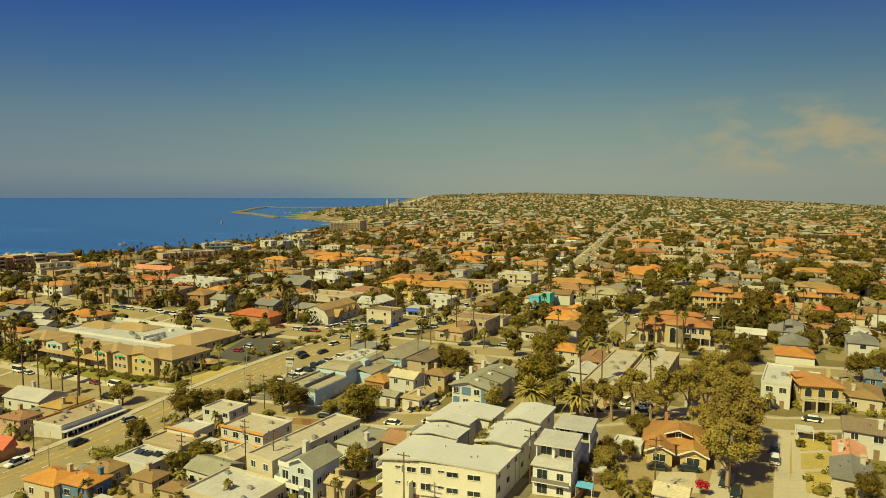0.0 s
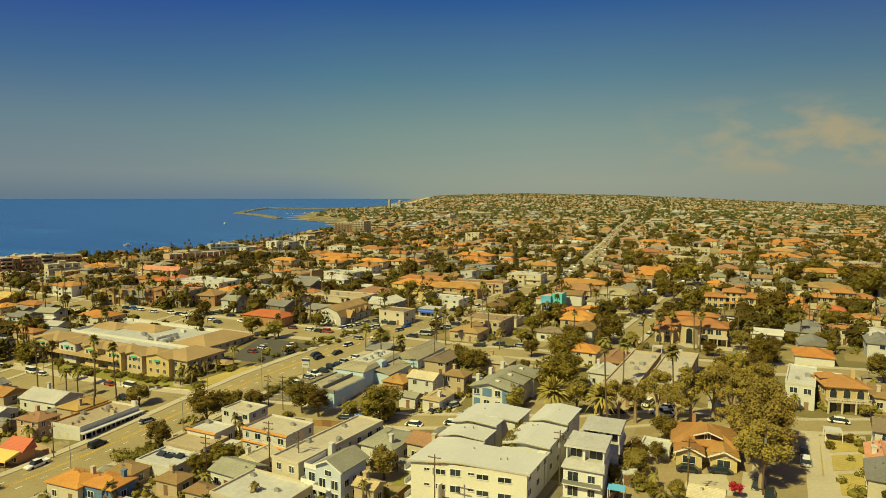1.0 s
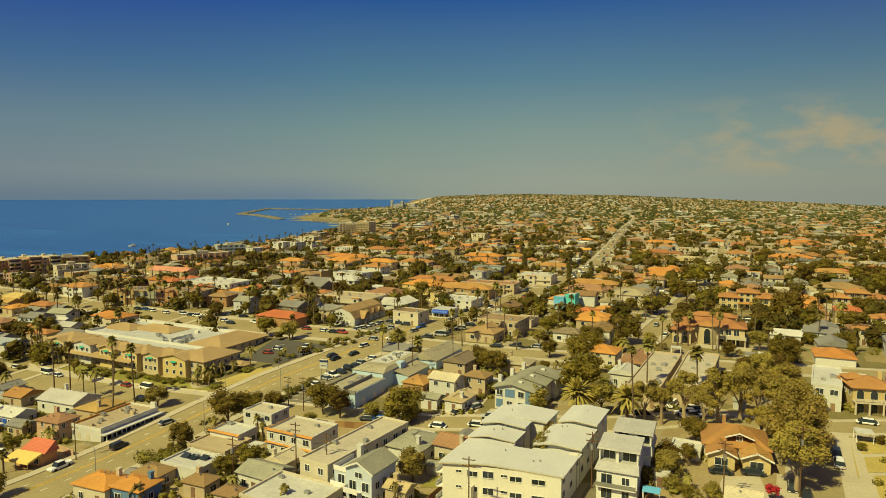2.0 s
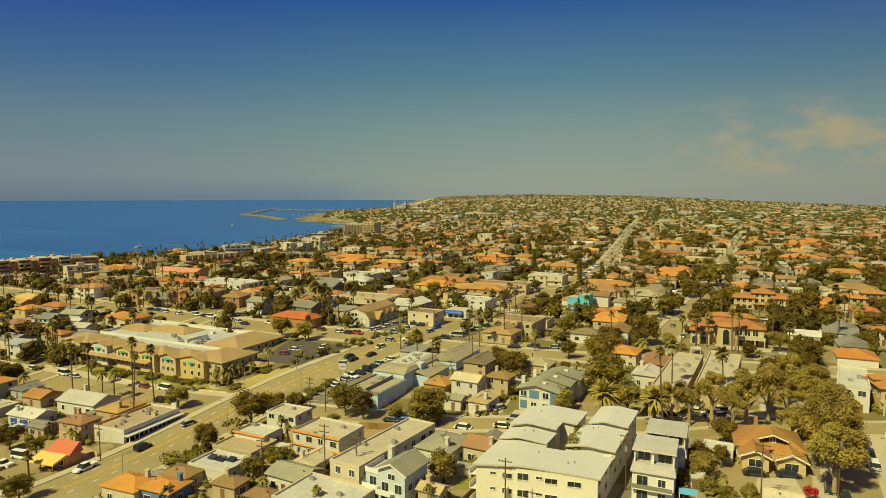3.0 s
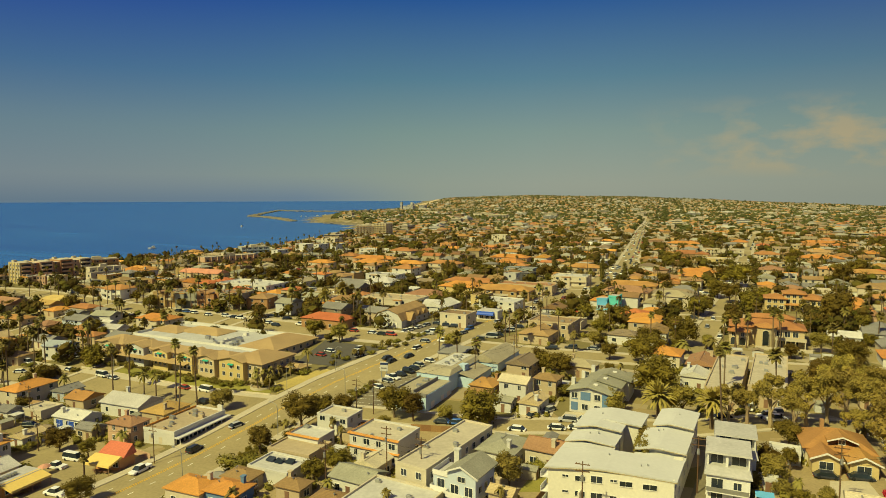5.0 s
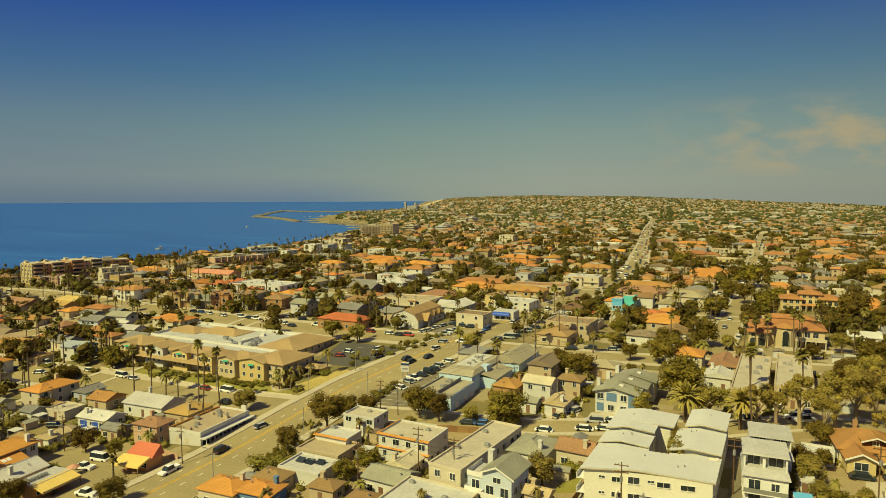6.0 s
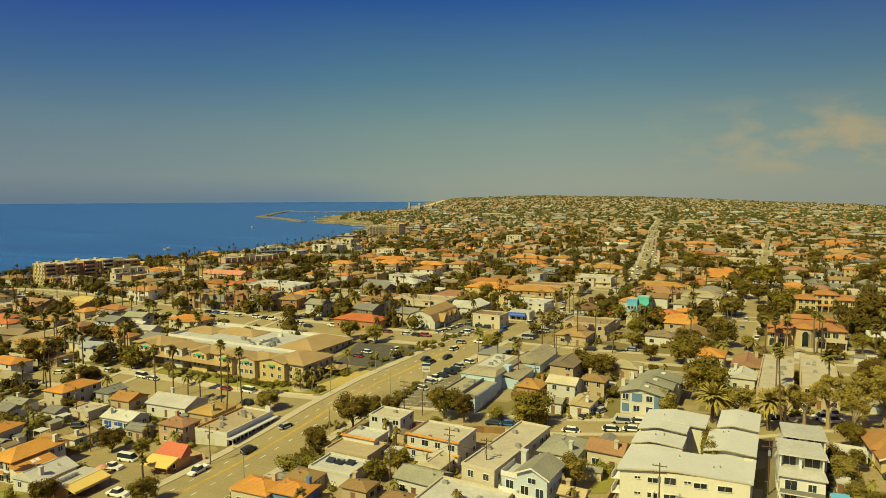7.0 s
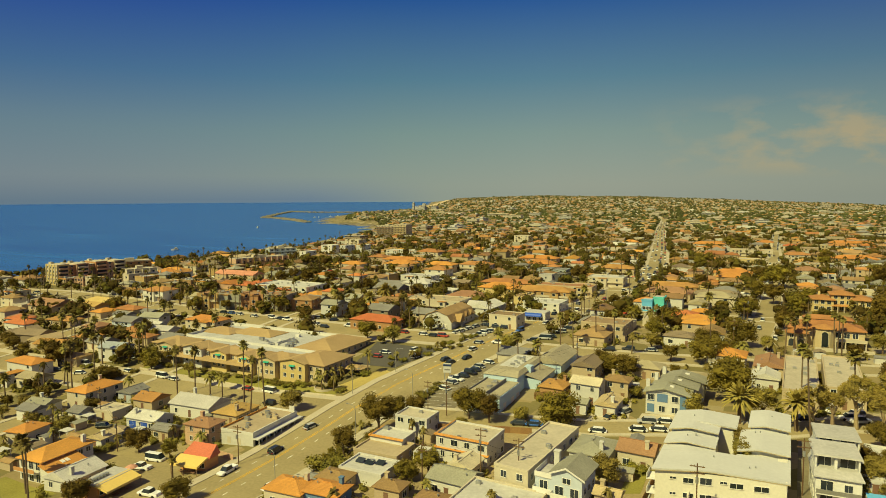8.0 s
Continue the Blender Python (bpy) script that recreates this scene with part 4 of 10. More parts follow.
def white_apartments():
    """Stepped block on a skewed lot: its fronts run along u, its sides along v."""
    ob = tagged(empty("apartment_building", -64.26, 95.27, 13.2, 0.0), "three-storey cream apartment block with stepped white roofs", "apartment building")
    TAKEN.extend([(-53, 100, 11), (-55, 111, 12), (-54, 122, 12), (-48, 126, 8)])
    lean = -12.6

    def at(u, v, z):
        return (u + 0.218 * v, 0.976 * v, z)

    def prism(name, u0, u1, v0, v1, z0, z1, mat, label=""):
        return part(name, Geo().loft([[at(u0, v0, z), at(u1, v0, z), at(u1, v1, z), at(u0, v1, z)] for z in (z0, z1)]), mat, ob, label)

    def slab(u0, u1, v0, v1, z, bend):
        """A thin roof that rises to a crease and falls off again towards one side."""
        us = ((u0, 0.0), (u0 + 0.36 * (u1 - u0), bend), (u0 + 0.46 * (u1 - u0), bend), (u1, -0.25))
        rings = [[at(u, v, z + up) for u, up in us] + [at(u, v, z + up - 0.26) for u, up in reversed(us)] for v in (v0, v1)]
        part("roof", Geo().loft(rings), M_WHITE_ROOF, ob)
        part("fascia", Geo().loft([[at(u, v, z + up - 0.20) for u, up in us] + [at(u, v, z + up - 0.42) for u, up in reversed(us)] for v in (v0 + 0.03, v0 + 0.12)]), WALL["tan2"], ob, "tan fascia board")

    for u0, u1, v0, v1, h in ((0, 22.7, 0, 9.6, 8.2), (0, 9.6, 9.6, 12.6, 8.2), (13.4, 22.7, 9.6, 11.7, 8.2), (0, 9.6, 12.6, 18.5, 8.75), (0, 9.6, 18.5, 22.4, 9.7), (0, 12.7, 22.4, 30.7, 9.7), (13.4, 22.7, 11.7, 23.3, 8.9), (14.7, 22.7, 23.3, 34.2, 9.8)):
        prism("wall", u0 + 0.5, u1 - 0.5, v0 + 0.55, v1 - 0.02, -3, h - 0.3, WALL["apt"])
    for u0, u1, v0, v1, h, bend in ((0, 22.7, 0, 9.6, 8.2, 0.55), (0, 9.6, 9.62, 12.6, 8.2, 0.3), (13.4, 22.7, 9.62, 11.7, 8.0, 0.1), (0, 9.6, 12.5, 18.6, 8.75, 0.55), (0, 9.6, 18.4, 22.4, 9.7, 0.55), (0, 12.7, 22.42, 30.7, 9.7, 0.55), (13.4, 22.7, 11.5, 23.4, 8.9, 0.45), (14.7, 22.7, 23.2, 34.2, 9.8, 0.45)):
        slab(u0, u1, v0, v1, h, bend)
    prism("bay_wall", 7.9, 22.2, 0.1, 0.7, 1.9, 8.0, WALL["apt"])
    prism("base_wall", 9.6, 18.6, 0.3, 0.5, -2.5, 1.5, WALL["yellowtan"], "tan painted ground floor wall")
    for u, z, w, h in ((3.6, 6.4, 1.0, 0.4), (6.2, 5.9, 1.7, 0.9), (3.6, 3.5, 1.0, 0.4), (6.2, 3.1, 1.7, 0.9)):
        window(ob, *at(u, 0.55, z), 0, w, h)
    for u, z, w, h in ((9.2, 6.1, 1.9, 1.2), (12.1, 6.6, 1.1, 0.4), (14.2, 6.0, 2.1, 0.9), (18.2, 5.9, 2.3, 0.9), (9.2, 3.0, 1.9, 1.2), (12.1, 3.6, 1.1, 0.4), (14.2, 3.0, 2.1, 0.9), (18.2, 2.9, 2.3, 0.9)):
        window(ob, *at(u, 0.1, z), 0, w, h)
    window(ob, *at(11.4, 0.3, 0.2), 0, 2.6, 0.8)
    door(ob, *at(7.2, 0.55, -0.6), 0, 1.1, 2.2)
    prism("porch_wall", 6.2, 6.5, -0.9, 0.6, -2.5, 4.4, WALL["apt"])
    for v, z in ((1.4, 0.9), (1.4, 3.6), (1.4, 6.3), (6, 3.6), (6, 6.3), (10, 6.0), (13.5, 6.6), (13.5, 3.6), (18, 6.6), (18, 3.6), (21.5, 6.6), (25, 7.2), (25, 4.0), (30, 7.2), (30, 4.0)):
        window(ob, *at(22.2, v, z), 90 + lean, 1.4, 1.1)
    for v, z in ((4, 5.6), (9, 5.6), (14.5, 6.0), (20, 6.8), (27, 6.8), (9, 2.8), (20, 3.6)):
        window(ob, *at(0.5, v, z), -90 + lean, 1.4, 1.2)
    for z in (0.2, 3.0, 5.7):
        bal = prism("balcony", -1.1, 0.5, 1.2, 4.6, z - 0.15, z, WALL["fresh"])
        part("railing", Geo().loft([[at(-1.1, 1.2, zz), at(-1.0, 1.2, zz), at(-1.0, 4.6, zz), at(-1.1, 4.6, zz)] for zz in (z, z + 0.95)]), WALL["fresh"], bal)
    pipe = cached("pipe", lambda: Geo().tube([(0, 0, -0.3), (0, 0, 0.4)], [0.12, 0.12], 8).mesh("roof_vent", M_STEEL))
    for u, v, z in ((9.8, 6.8, 8.7), (5.5, 16.5, 9.2), (4, 15.8, 9.2), (16.2, 21.0, 9.2), (17.1, 21.4, 9.2), (16, 4.0, 8.3), (17, 4.6, 8.3), (4, 26, 10.1), (19, 30, 9.9)):
        part("roof_vent", pipe, None, ob, at=pose(*at(u, v, z)))
    for x, y, r, h in ((-50.9, 107.6, 1.8, 5.6), (-50.4, 111.6, 2.0, 6.8), (-51.0, 116.0, 1.9, 6.2), (-51.6, 121.0, 1.8, 6.6)):
        tree("gold", x, y, r, h)


def terrace_house(x, y):
    """A modern white town house: two lower storeys, grey skirt roof, set-back upper storey with loggia."""
    ob = tagged(empty("town_house", x, y, 5, tall=0.92, wide=0.77, deep=0.74), "modern white three-storey town house with grey skirt roofs", "house", "modern town houses")
    w, d = 4.6, 6.4
    block(ob, "wall", -w, w, -d, d, -3, 6.0, WALL["fresh"])
    g = Geo().loft([[(-w - 0.5, -d - 0.6, 5.9), (w + 0.5, -d - 0.6, 5.9), (w + 0.5, d, 5.9), (-w - 0.5, d, 5.9)], [(-w - 0.45, -d - 0.55, 6.15), (w + 0.45, -d - 0.55, 6.15), (w + 0.45, d, 6.15), (-w - 0.45, d, 6.15)], [(-w, -d + 2.6, 6.9), (w, -d + 2.6, 6.9), (w, d, 6.9), (-w, d, 6.9)]])
    part("skirt_roof", g, FLAT_ROOF["greylight"], ob)
    up = Geo().box(-w + 0.1, w - 0.1, -d + 4.6, d - 0.1, 6.5, 9.4).box(-w + 0.1, -w + 0.4, -d + 2.6, -d + 4.6, 6.5, 9.4).box(w - 0.4, w - 0.1, -d + 2.6, -d + 4.6, 6.5, 9.4).box(-0.6, 0.0, -d + 2.8, -d + 4.6, 6.5, 9.4)
    part("upper_wall", up, WALL["fresh"], ob)
    part("roof", Geo().loft([[(-w - 0.4, -d + 2.1, 9.35), (w + 0.4, -d + 2.1, 9.35), (w + 0.4, d + 0.3, 9.35), (-w - 0.4, d + 0.3, 9.35)], [(-w - 0.3, -d + 2.2, 9.7), (w + 0.3, -d + 2.2, 9.7), (w + 0.3, d + 0.2, 9.7), (-w - 0.3, d + 0.2, 9.7)]]), FLAT_ROOF["greylight"], ob)
    window(ob, -2.4, -d + 4.6, 6.75, 0, 2.6, 2.2), window(ob, 2.3, -d + 4.6, 6.75, 0, 3.0, 2.2)
    b = part("balcony", Geo().box(-w, w - 0.2, -d - 1.3, -d, 2.75, 2.95), WALL["fresh"], ob)
    part("railing", Geo().box(-w, w - 0.2, -d - 1.3, -d - 1.24, 3.75, 3.82).box(-w, w - 0.2, -d - 1.28, -d - 1.26, 2.95, 3.75), M_STEEL, b)
    for z in (0.3, 3.1):
        window(ob, -2.3, -d, z, 0, 2.4, 2.1), window(ob, 2.0, -d, z + 0.4, 0, 1.6, 1.4)
    for fl in range(2):
        window_row(ob, (w, -d + 1), (w, d - 1), fl * 2.9 + 1.2, 4, 90, 0.9, 1.2), window_row(ob, (-w, d - 1), (-w, -d + 1), fl * 2.9 + 1.2, 4, -90, 0.9, 1.2)
    TAKEN.append((x, y, 7))


def craftsman():
    ob = tagged(empty("bungalow", -17.2, 135.6, 8, tall=0.96, wide=0.88, deep=0.95), "yellow craftsman bungalow with broad brown roof and twin front gables", "house")
    TAKEN.append((-17.2, 134, 9))
    block(ob, "wall", -6.6, 6.6, -3.5, 7.5, -2, 4.0, WALL["cream"])
    g, r0, r1, top = hip_roof(13.2, 11, 4.0, 0.45, 0.8, gable=False)
    part("roof", g, TILE_ROOF["orangebrown"], ob, at=pose(0, 2, 0))
    for x, wmat in ((-3.4, "yellow"), (3.7, "yellow")):
        block(ob, "bay_wall", x - 2.7, x + 2.7, -8.2, -3.4, 0.6, 3.6, WALL[wmat], "mustard yellow bay wall")
        block(ob, "carport_post", x - 2.5, x - 2.2, -8.0, -7.7, -2, 0.7, M_FRAME), block(ob, "carport_post", x + 2.2, x + 2.5, -8.0, -7.7, -2, 0.7, M_FRAME)
        rings = [[(x - 3.3, y, 3.35), (x, y, 4.75), (x + 3.3, y, 3.35), (x + 3.3, y, 3.55), (x, y, 4.98), (x - 3.3, y, 3.55)] for y in (-8.9, -1.5)]
        part("gable_roof", Geo().loft(rings), TILE_ROOF["orangebrown"], ob)
        part("barge_board", Geo().loft([[(x - 3.35, y, 3.25), (x, y, 4.68), (x + 3.35, y, 3.25), (x + 3.35, y, 3.6), (x, y, 5.03), (x - 3.35, y, 3.6)] for y in (-9.0, -8.9)]), M_FRAME, ob, "white barge board")
        part("gable_wall", Geo().poly([(x - 2.7, -8.18, 3.5), (x + 2.7, -8.18, 3.5), (x, -8.18, 4.7)]), WALL["yellow"], ob)
        window(ob, x, -8.2, 1.4, 0, 2.6, 1.5)
    part("dormer_roof", Geo().loft([[(-2.4, y, 5.6), (0.6, y, 6.6), (3.6, y, 5.6), (3.6, y, 5.8), (0.6, y, 6.8), (-2.4, y, 5.8)] for y in (-3.6, 2.0)]), TILE_ROOF["orangebrown"], ob)
    part("dormer_board", Geo().loft([[(-2.5, y, 5.5), (0.6, y, 6.55), (3.7, y, 5.5), (3.7, y, 5.8), (0.6, y, 6.85), (-2.5, y, 5.8)] for y in (-3.7, -3.6)]), M_FRAME, ob, "white barge board")
    window(ob, 0.6, -2.6, 4.9, 0, 1.2, 0.9)
    ch = part("chimney", Geo().box(-2.6, -1.8, 3.2, 4.0, 4.5, 8.0), WALL["orangebrown"], ob)
    window_row(ob, (6.6, -3), (6.6, 7), 1.2, 3, 90), window_row(ob, (-6.6, 7), (-6.6, -3), 1.2, 3, -90)


def strip_shop():
    ob = tagged(empty("shop_building", -172.3, 105.5, 6, tall=0.92, wide=1.10, deep=0.85, sink=0.5), "single-storey white corner shop row with canopy and rooftop units", "shop")
    TAKEN.extend([(-171, 100, 7.5), (-173, 110, 7.5)])
    w, d, h = 4.9, 11.2, 4.2
    block(ob, "wall", -w, w, -d, d, -2, h - 0.3, WALL["white"])
    block(ob, "roof", -w + 0.1, w - 0.1, -d + 0.1, d - 0.1, h - 0.35, h - 0.15, FLAT_ROOF["tan"])
    g = Geo().box(-w - 0.05, w + 0.05, -d - 0.05, -d + 0.25, h - 0.5, h + 0.35).box(-w - 0.05, w + 0.05, d - 0.25, d + 0.05, h - 0.5, h + 0.35).box(w - 0.25, w + 0.05, -d + 0.25, d - 0.25, h - 0.5, h + 0.5)
    part("parapet", g, WALL["white"], ob)
    part("tile_coping", Geo().box(-w - 0.15, -w + 0.1, -d, d, h - 0.3, h + 0.4), TILE_ROOF["orange"], ob, "orange clay tile coping")
    c = part("canopy", Geo().box(w, w + 1.7, -d - 0.3, d + 0.3, 2.75, 3.05), WALL["greywhite"], ob)
    for i in range(7):
        y = -d + 0.4 + i * (2 * d - 0.8) / 6
        part("canopy_post", Geo().box(w + 1.45, w + 1.6, y - 0.08, y + 0.08, -0.6, 2.75), M_FRAME, c)
        if i < 6:
            window(ob, w, y + 1.85, 0.35, 90, 2.9, 2.0)
    for x in (-2.5, 0.5):
        part("wall_panel", Geo().box(x - 0.55, x + 0.55, -d - 0.05, -d + 0.02, 0.4, 2.3), WALL["cream"], ob)
    part("sign_box", Geo().box(w - 1.9, w - 0.3, d - 1.0, d - 0.4, h, h + 1.9).box(w - 1.3, w - 1.0, d - 0.8, d - 0.6, h - 0.2, h + 0.1), WALL["white"], ob)
    rng = random.Random(5)
    for i in range(9):
        x, y, s = rng.uniform(-3.6, 3), rng.uniform(-9.5, 8), rng.uniform(0.35, 0.7)
        u = part("roof_unit", Geo().box(x - s, x + s, y - s * 0.8, y + s * 0.8, h - 0.2, h + s * 1.3), WALL["tan"] if i % 2 else M_STEEL, ob)
        part("fan_cap", Geo().tube([(x, y, h + s * 1.25), (x, y, h + s * 1.45)], [s * 0.5, s * 0.5], 8), M_STEEL, u)


def canopy_restaurant(x, y, rot, w, d, roof_colour, name_words):
    """A small roadside eatery with a big yellow canvas canopy."""
    ob = tagged(empty("restaurant", x, y, rot), name_words, "restaurant")
    TAKEN.append((x, y, 6))
    block(ob, "wall", -w / 2, w / 2, -d / 2, d / 2, -1.5, 3.2, WALL["orange"])
    if roof_colour == "red":
        part("roof", Geo().poly([(-w / 2 - 0.4, -d / 2 + 0.6, 2.9), (w / 2 + 0.4, -d / 2 + 0.6, 2.9), (w / 2 - 0.3, d / 2, 5.2), (-w / 2 + 0.3, d / 2, 5.2)]).poly([(w / 2 + 0.4, d / 2 + 0.4, 3.0), (-w / 2 - 0.4, d / 2 + 0.4, 3.0), (-w / 2 + 0.3, d / 2, 5.2), (w / 2 - 0.3, d / 2, 5.2)])
             .poly([(-w / 2 - 0.4, d / 2 + 0.4, 3.0), (-w / 2 - 0.4, -d / 2 + 0.6, 2.9), (-w / 2 + 0.3, d / 2, 5.2)]).poly([(w / 2 + 0.4, -d / 2 + 0.6, 2.9), (w / 2 + 0.4, d / 2 + 0.4, 3.0), (w / 2 - 0.3, d / 2, 5.2)]), TILE_ROOF["redroof"], ob)
    else:
        block(ob, "roof", -w / 2 - 0.2, w / 2 + 0.2, -d / 2 - 0.2, d / 2 + 0.2, 3.2, 3.5, FLAT_ROOF["greylight"])
        for i in range(6):
            part("roof_unit", Geo().box(-w / 2 + 0.6 + i * 0.8, -w / 2 + 1.1 + i * 0.8, -0.4, 0.4, 3.4, 4.2), M_STEEL, ob)
    c = part("canopy", Geo().loft([[(-w / 2 - 0.2, -d / 2 - 3.4, 2.2), (w / 2 + 0.2, -d / 2 - 3.4, 2.2), (w / 2 + 0.2, -d / 2 + 0.5, 3.1), (-w / 2 - 0.2, -d / 2 + 0.5, 3.1)], [(-w / 2 - 0.2, -d / 2 - 3.3, 2.65), (w / 2 + 0.2, -d / 2 - 3.3, 2.65), (w / 2 + 0.2, -d / 2 + 0.5, 3.6), (-w / 2 - 0.2, -d / 2 + 0.5, 3.6)]]), WALL["canvas"], ob, "yellow canvas canopy")
    for sx in (-w / 2, 0, w / 2):
        part("canopy_post", Geo().box(sx - 0.06, sx + 0.06, -d / 2 - 3.3, -d / 2 - 3.2, -1.2, 2.3), M_DOOR, c)
    for sx in (-1.6, 0.2, 1.9):
        part("bench_table", Geo().box(sx - 0.6, sx + 0.6, -d / 2 - 2.6, -d / 2 - 1.8, 0.65, 0.75).box(sx - 0.1, sx + 0.1, -d / 2 - 2.3, -d / 2 - 2.1, -1.0, 0.65), M_DOOR, ob)
    door(ob, 0, -d / 2, 0, 0), window(ob, -w / 3, -d / 2, 1, 0, 1.6, 1.2), window(ob, w / 3, -d / 2, 1, 0, 1.6, 1.2)


def care_home():
    ob = tagged(empty("care_home", -224, 163.6, 2, tall=0.92, wide=1.07, deep=0.93, sink=1.0), "large two-storey tan residential complex with tiled hip roofs", "apartment building")
    TAKEN.extend([(x, y, 14) for x, y in ((-252, 147), (-236, 148), (-218, 149), (-200, 151), (-252, 166), (-234, 168), (-216, 168), (-201, 176))])
    block(ob, "wall", -40, 27, -14, 22, -2, 5.2, WALL["cream"])
    block(ob, "roof", -39.8, 26.8, -13.8, 21.8, 5.2, 5.6, FLAT_ROOF["greywhite"])
    block(ob, "link_wall", -38, 36, -21.2, -13, -2, 5.6, WALL["tan2"])
    part("parapet", Geo().box(-40, 27, 21.6, 22.1, 5.0, 6.9).box(-40, 24, -6.2, -5.7, 5.5, 6.5).box(-40.1, -39.7, -6, 21.6, 5.0, 6.6).box(2.4, 2.8, -5.6, 10, 5.5, 6.6), WALL["white"], ob, "white roof parapet walls")

    def wing(x0, x1, y0, y1, h, cover="tanbrown", pitch=0.32, over=0.8):
        block(ob, "wing_wall", x0, x1, y0, y1, -2, h, WALL["tan2"])
        g, r0, r1, top = hip_roof(x1 - x0, y1 - y0, h, pitch, over)
        part("wing_roof", g, TILE_ROOF["hometile"], ob, at=pose((x0 + x1) / 2, (y0 + y1) / 2, 0))

    wing(-41, -27, -22.5, -10, 6.2), wing(-26, -13, -21.5, -12, 6.0), wing(-12, 12, -22, -13, 5.9), wing(12.5, 25, -22, -12, 6.0)
    wing(13, 29, -3, 24, 6.0), wing(24.5, 38.5, -22, -4, 6.3)
    wing(-41, -26, 4, 15, 5.8), wing(-28, -8, 8, 19, 5.8)
    for x, q, hh, colour in ((-33, 4.0, 6.6, "tan2"), (-19, 4.6, 6.9, "greywhite"), (-6, 3.6, 6.4, "yellowtan"), (6, 3.4, 6.4, "yellowtan"), (16, 3.6, 6.4, "tan2"), (27, 5.2, 6.9, "yellowtan")):
        block(ob, "bay", x - q, x + q, -24, -21.5, -2, hh - 0.4, WALL[colour])
        part("bay_roof", Geo().loft([[(x - q - 0.5, y, hh - 0.6), (x, y, hh + 0.9), (x + q + 0.5, y, hh - 0.6), (x + q + 0.5, y, hh - 0.4), (x, y, hh + 1.15), (x - q - 0.5, y, hh - 0.4)] for y in (-24.6, -15)]), TILE_ROOF["hometile"], ob)
        part("bay_gable", Geo().poly([(x - q, -23.98, hh - 0.5), (x + q, -23.98, hh - 0.5), (x, -23.98, hh + 0.85)]), WALL[colour], ob)
        for z in (0.6, 3.6):
            window_row(ob, (x - q + 0.4, -24), (x + q - 0.4, -24), z, 3, 0, 1.1, 1.5)
        part("window_awning", Geo().loft([[(x - 1.2, -24.8, 5.0), (x + 1.2, -24.8, 5.0), (x + 1.2, -24.0, 5.4), (x - 1.2, -24.0, 5.4)], [(x - 1.2, -24.8, 5.05), (x + 1.2, -24.8, 5.05), (x + 1.2, -24.0, 5.45), (x - 1.2, -24.0, 5.45)]]), WALL["awning"], ob, "green canvas window awning")
    for a, b in ((-41, -37), (-29, -23.6), (-14.4, -9.6), (-2.4, 2.6), (9.4, 12.4), (19.6, 21.8), (32.2, 37)):
        for z in (0.6, 3.6):
            window_row(ob, (a, -22), (b, -22), z, max(1, int((b - a) / 2)), 0, 1.1, 1.5)
    for z in (0.6, 3.6):
        window_row(ob, (38.5, -20), (38.5, -3), z, 5, 90, 1.3, 1.5), window_row(ob, (29, -2), (29, 24), z, 6, 90, 1.3, 1.5)
        window_row(ob, (-41, 4), (-26, 4), z, 4, 0, 1.1, 1.5), window_row(ob, (-26, 8), (-8, 8), z, 5, 0, 1.1, 1.5)
    part("ground_roof", Geo().loft([[(-36, -26.4, 2.5), (8, -26.4, 2.5), (8, -22, 3.3), (-36, -22, 3.3)], [(-36, -26.4, 2.65), (8, -26.4, 2.65), (8, -22, 3.45), (-36, -22, 3.45)]]), TILE_ROOF["hometile"], ob)
    part("porte_cochere", Geo().loft([[(38.6, -12, 2.9), (46, -12, 2.9), (46, -5, 2.9), (38.6, -5, 2.9)], [(39, -11.5, 3.2), (45, -11.5, 3.2), (45, -5.5, 3.2), (39, -5.5, 3.2)], [(41, -9, 3.9), (44, -9, 3.9), (44, -8, 3.9), (41, -8, 3.9)]]), TILE_ROOF["hometile"], ob)
    for x, y in ((45, -11), (45, -6)):
        block(ob, "porch_post", x - 0.25, x + 0.25, y - 0.25, y + 0.25, -1.5, 2.95, WALL["cream"])
    rng = random.Random(9)
    for i in range(14):
        x, y, s = rng.uniform(-10, 12), rng.uniform(-3, 16), rng.uniform(0.5, 1.2)
        block(ob, "roof_unit", x - s, x + s, y - s * 0.7, y + s * 0.7, 5.5, 5.6 + s * 1.3, M_STEEL if i % 3 else WALL["white"])


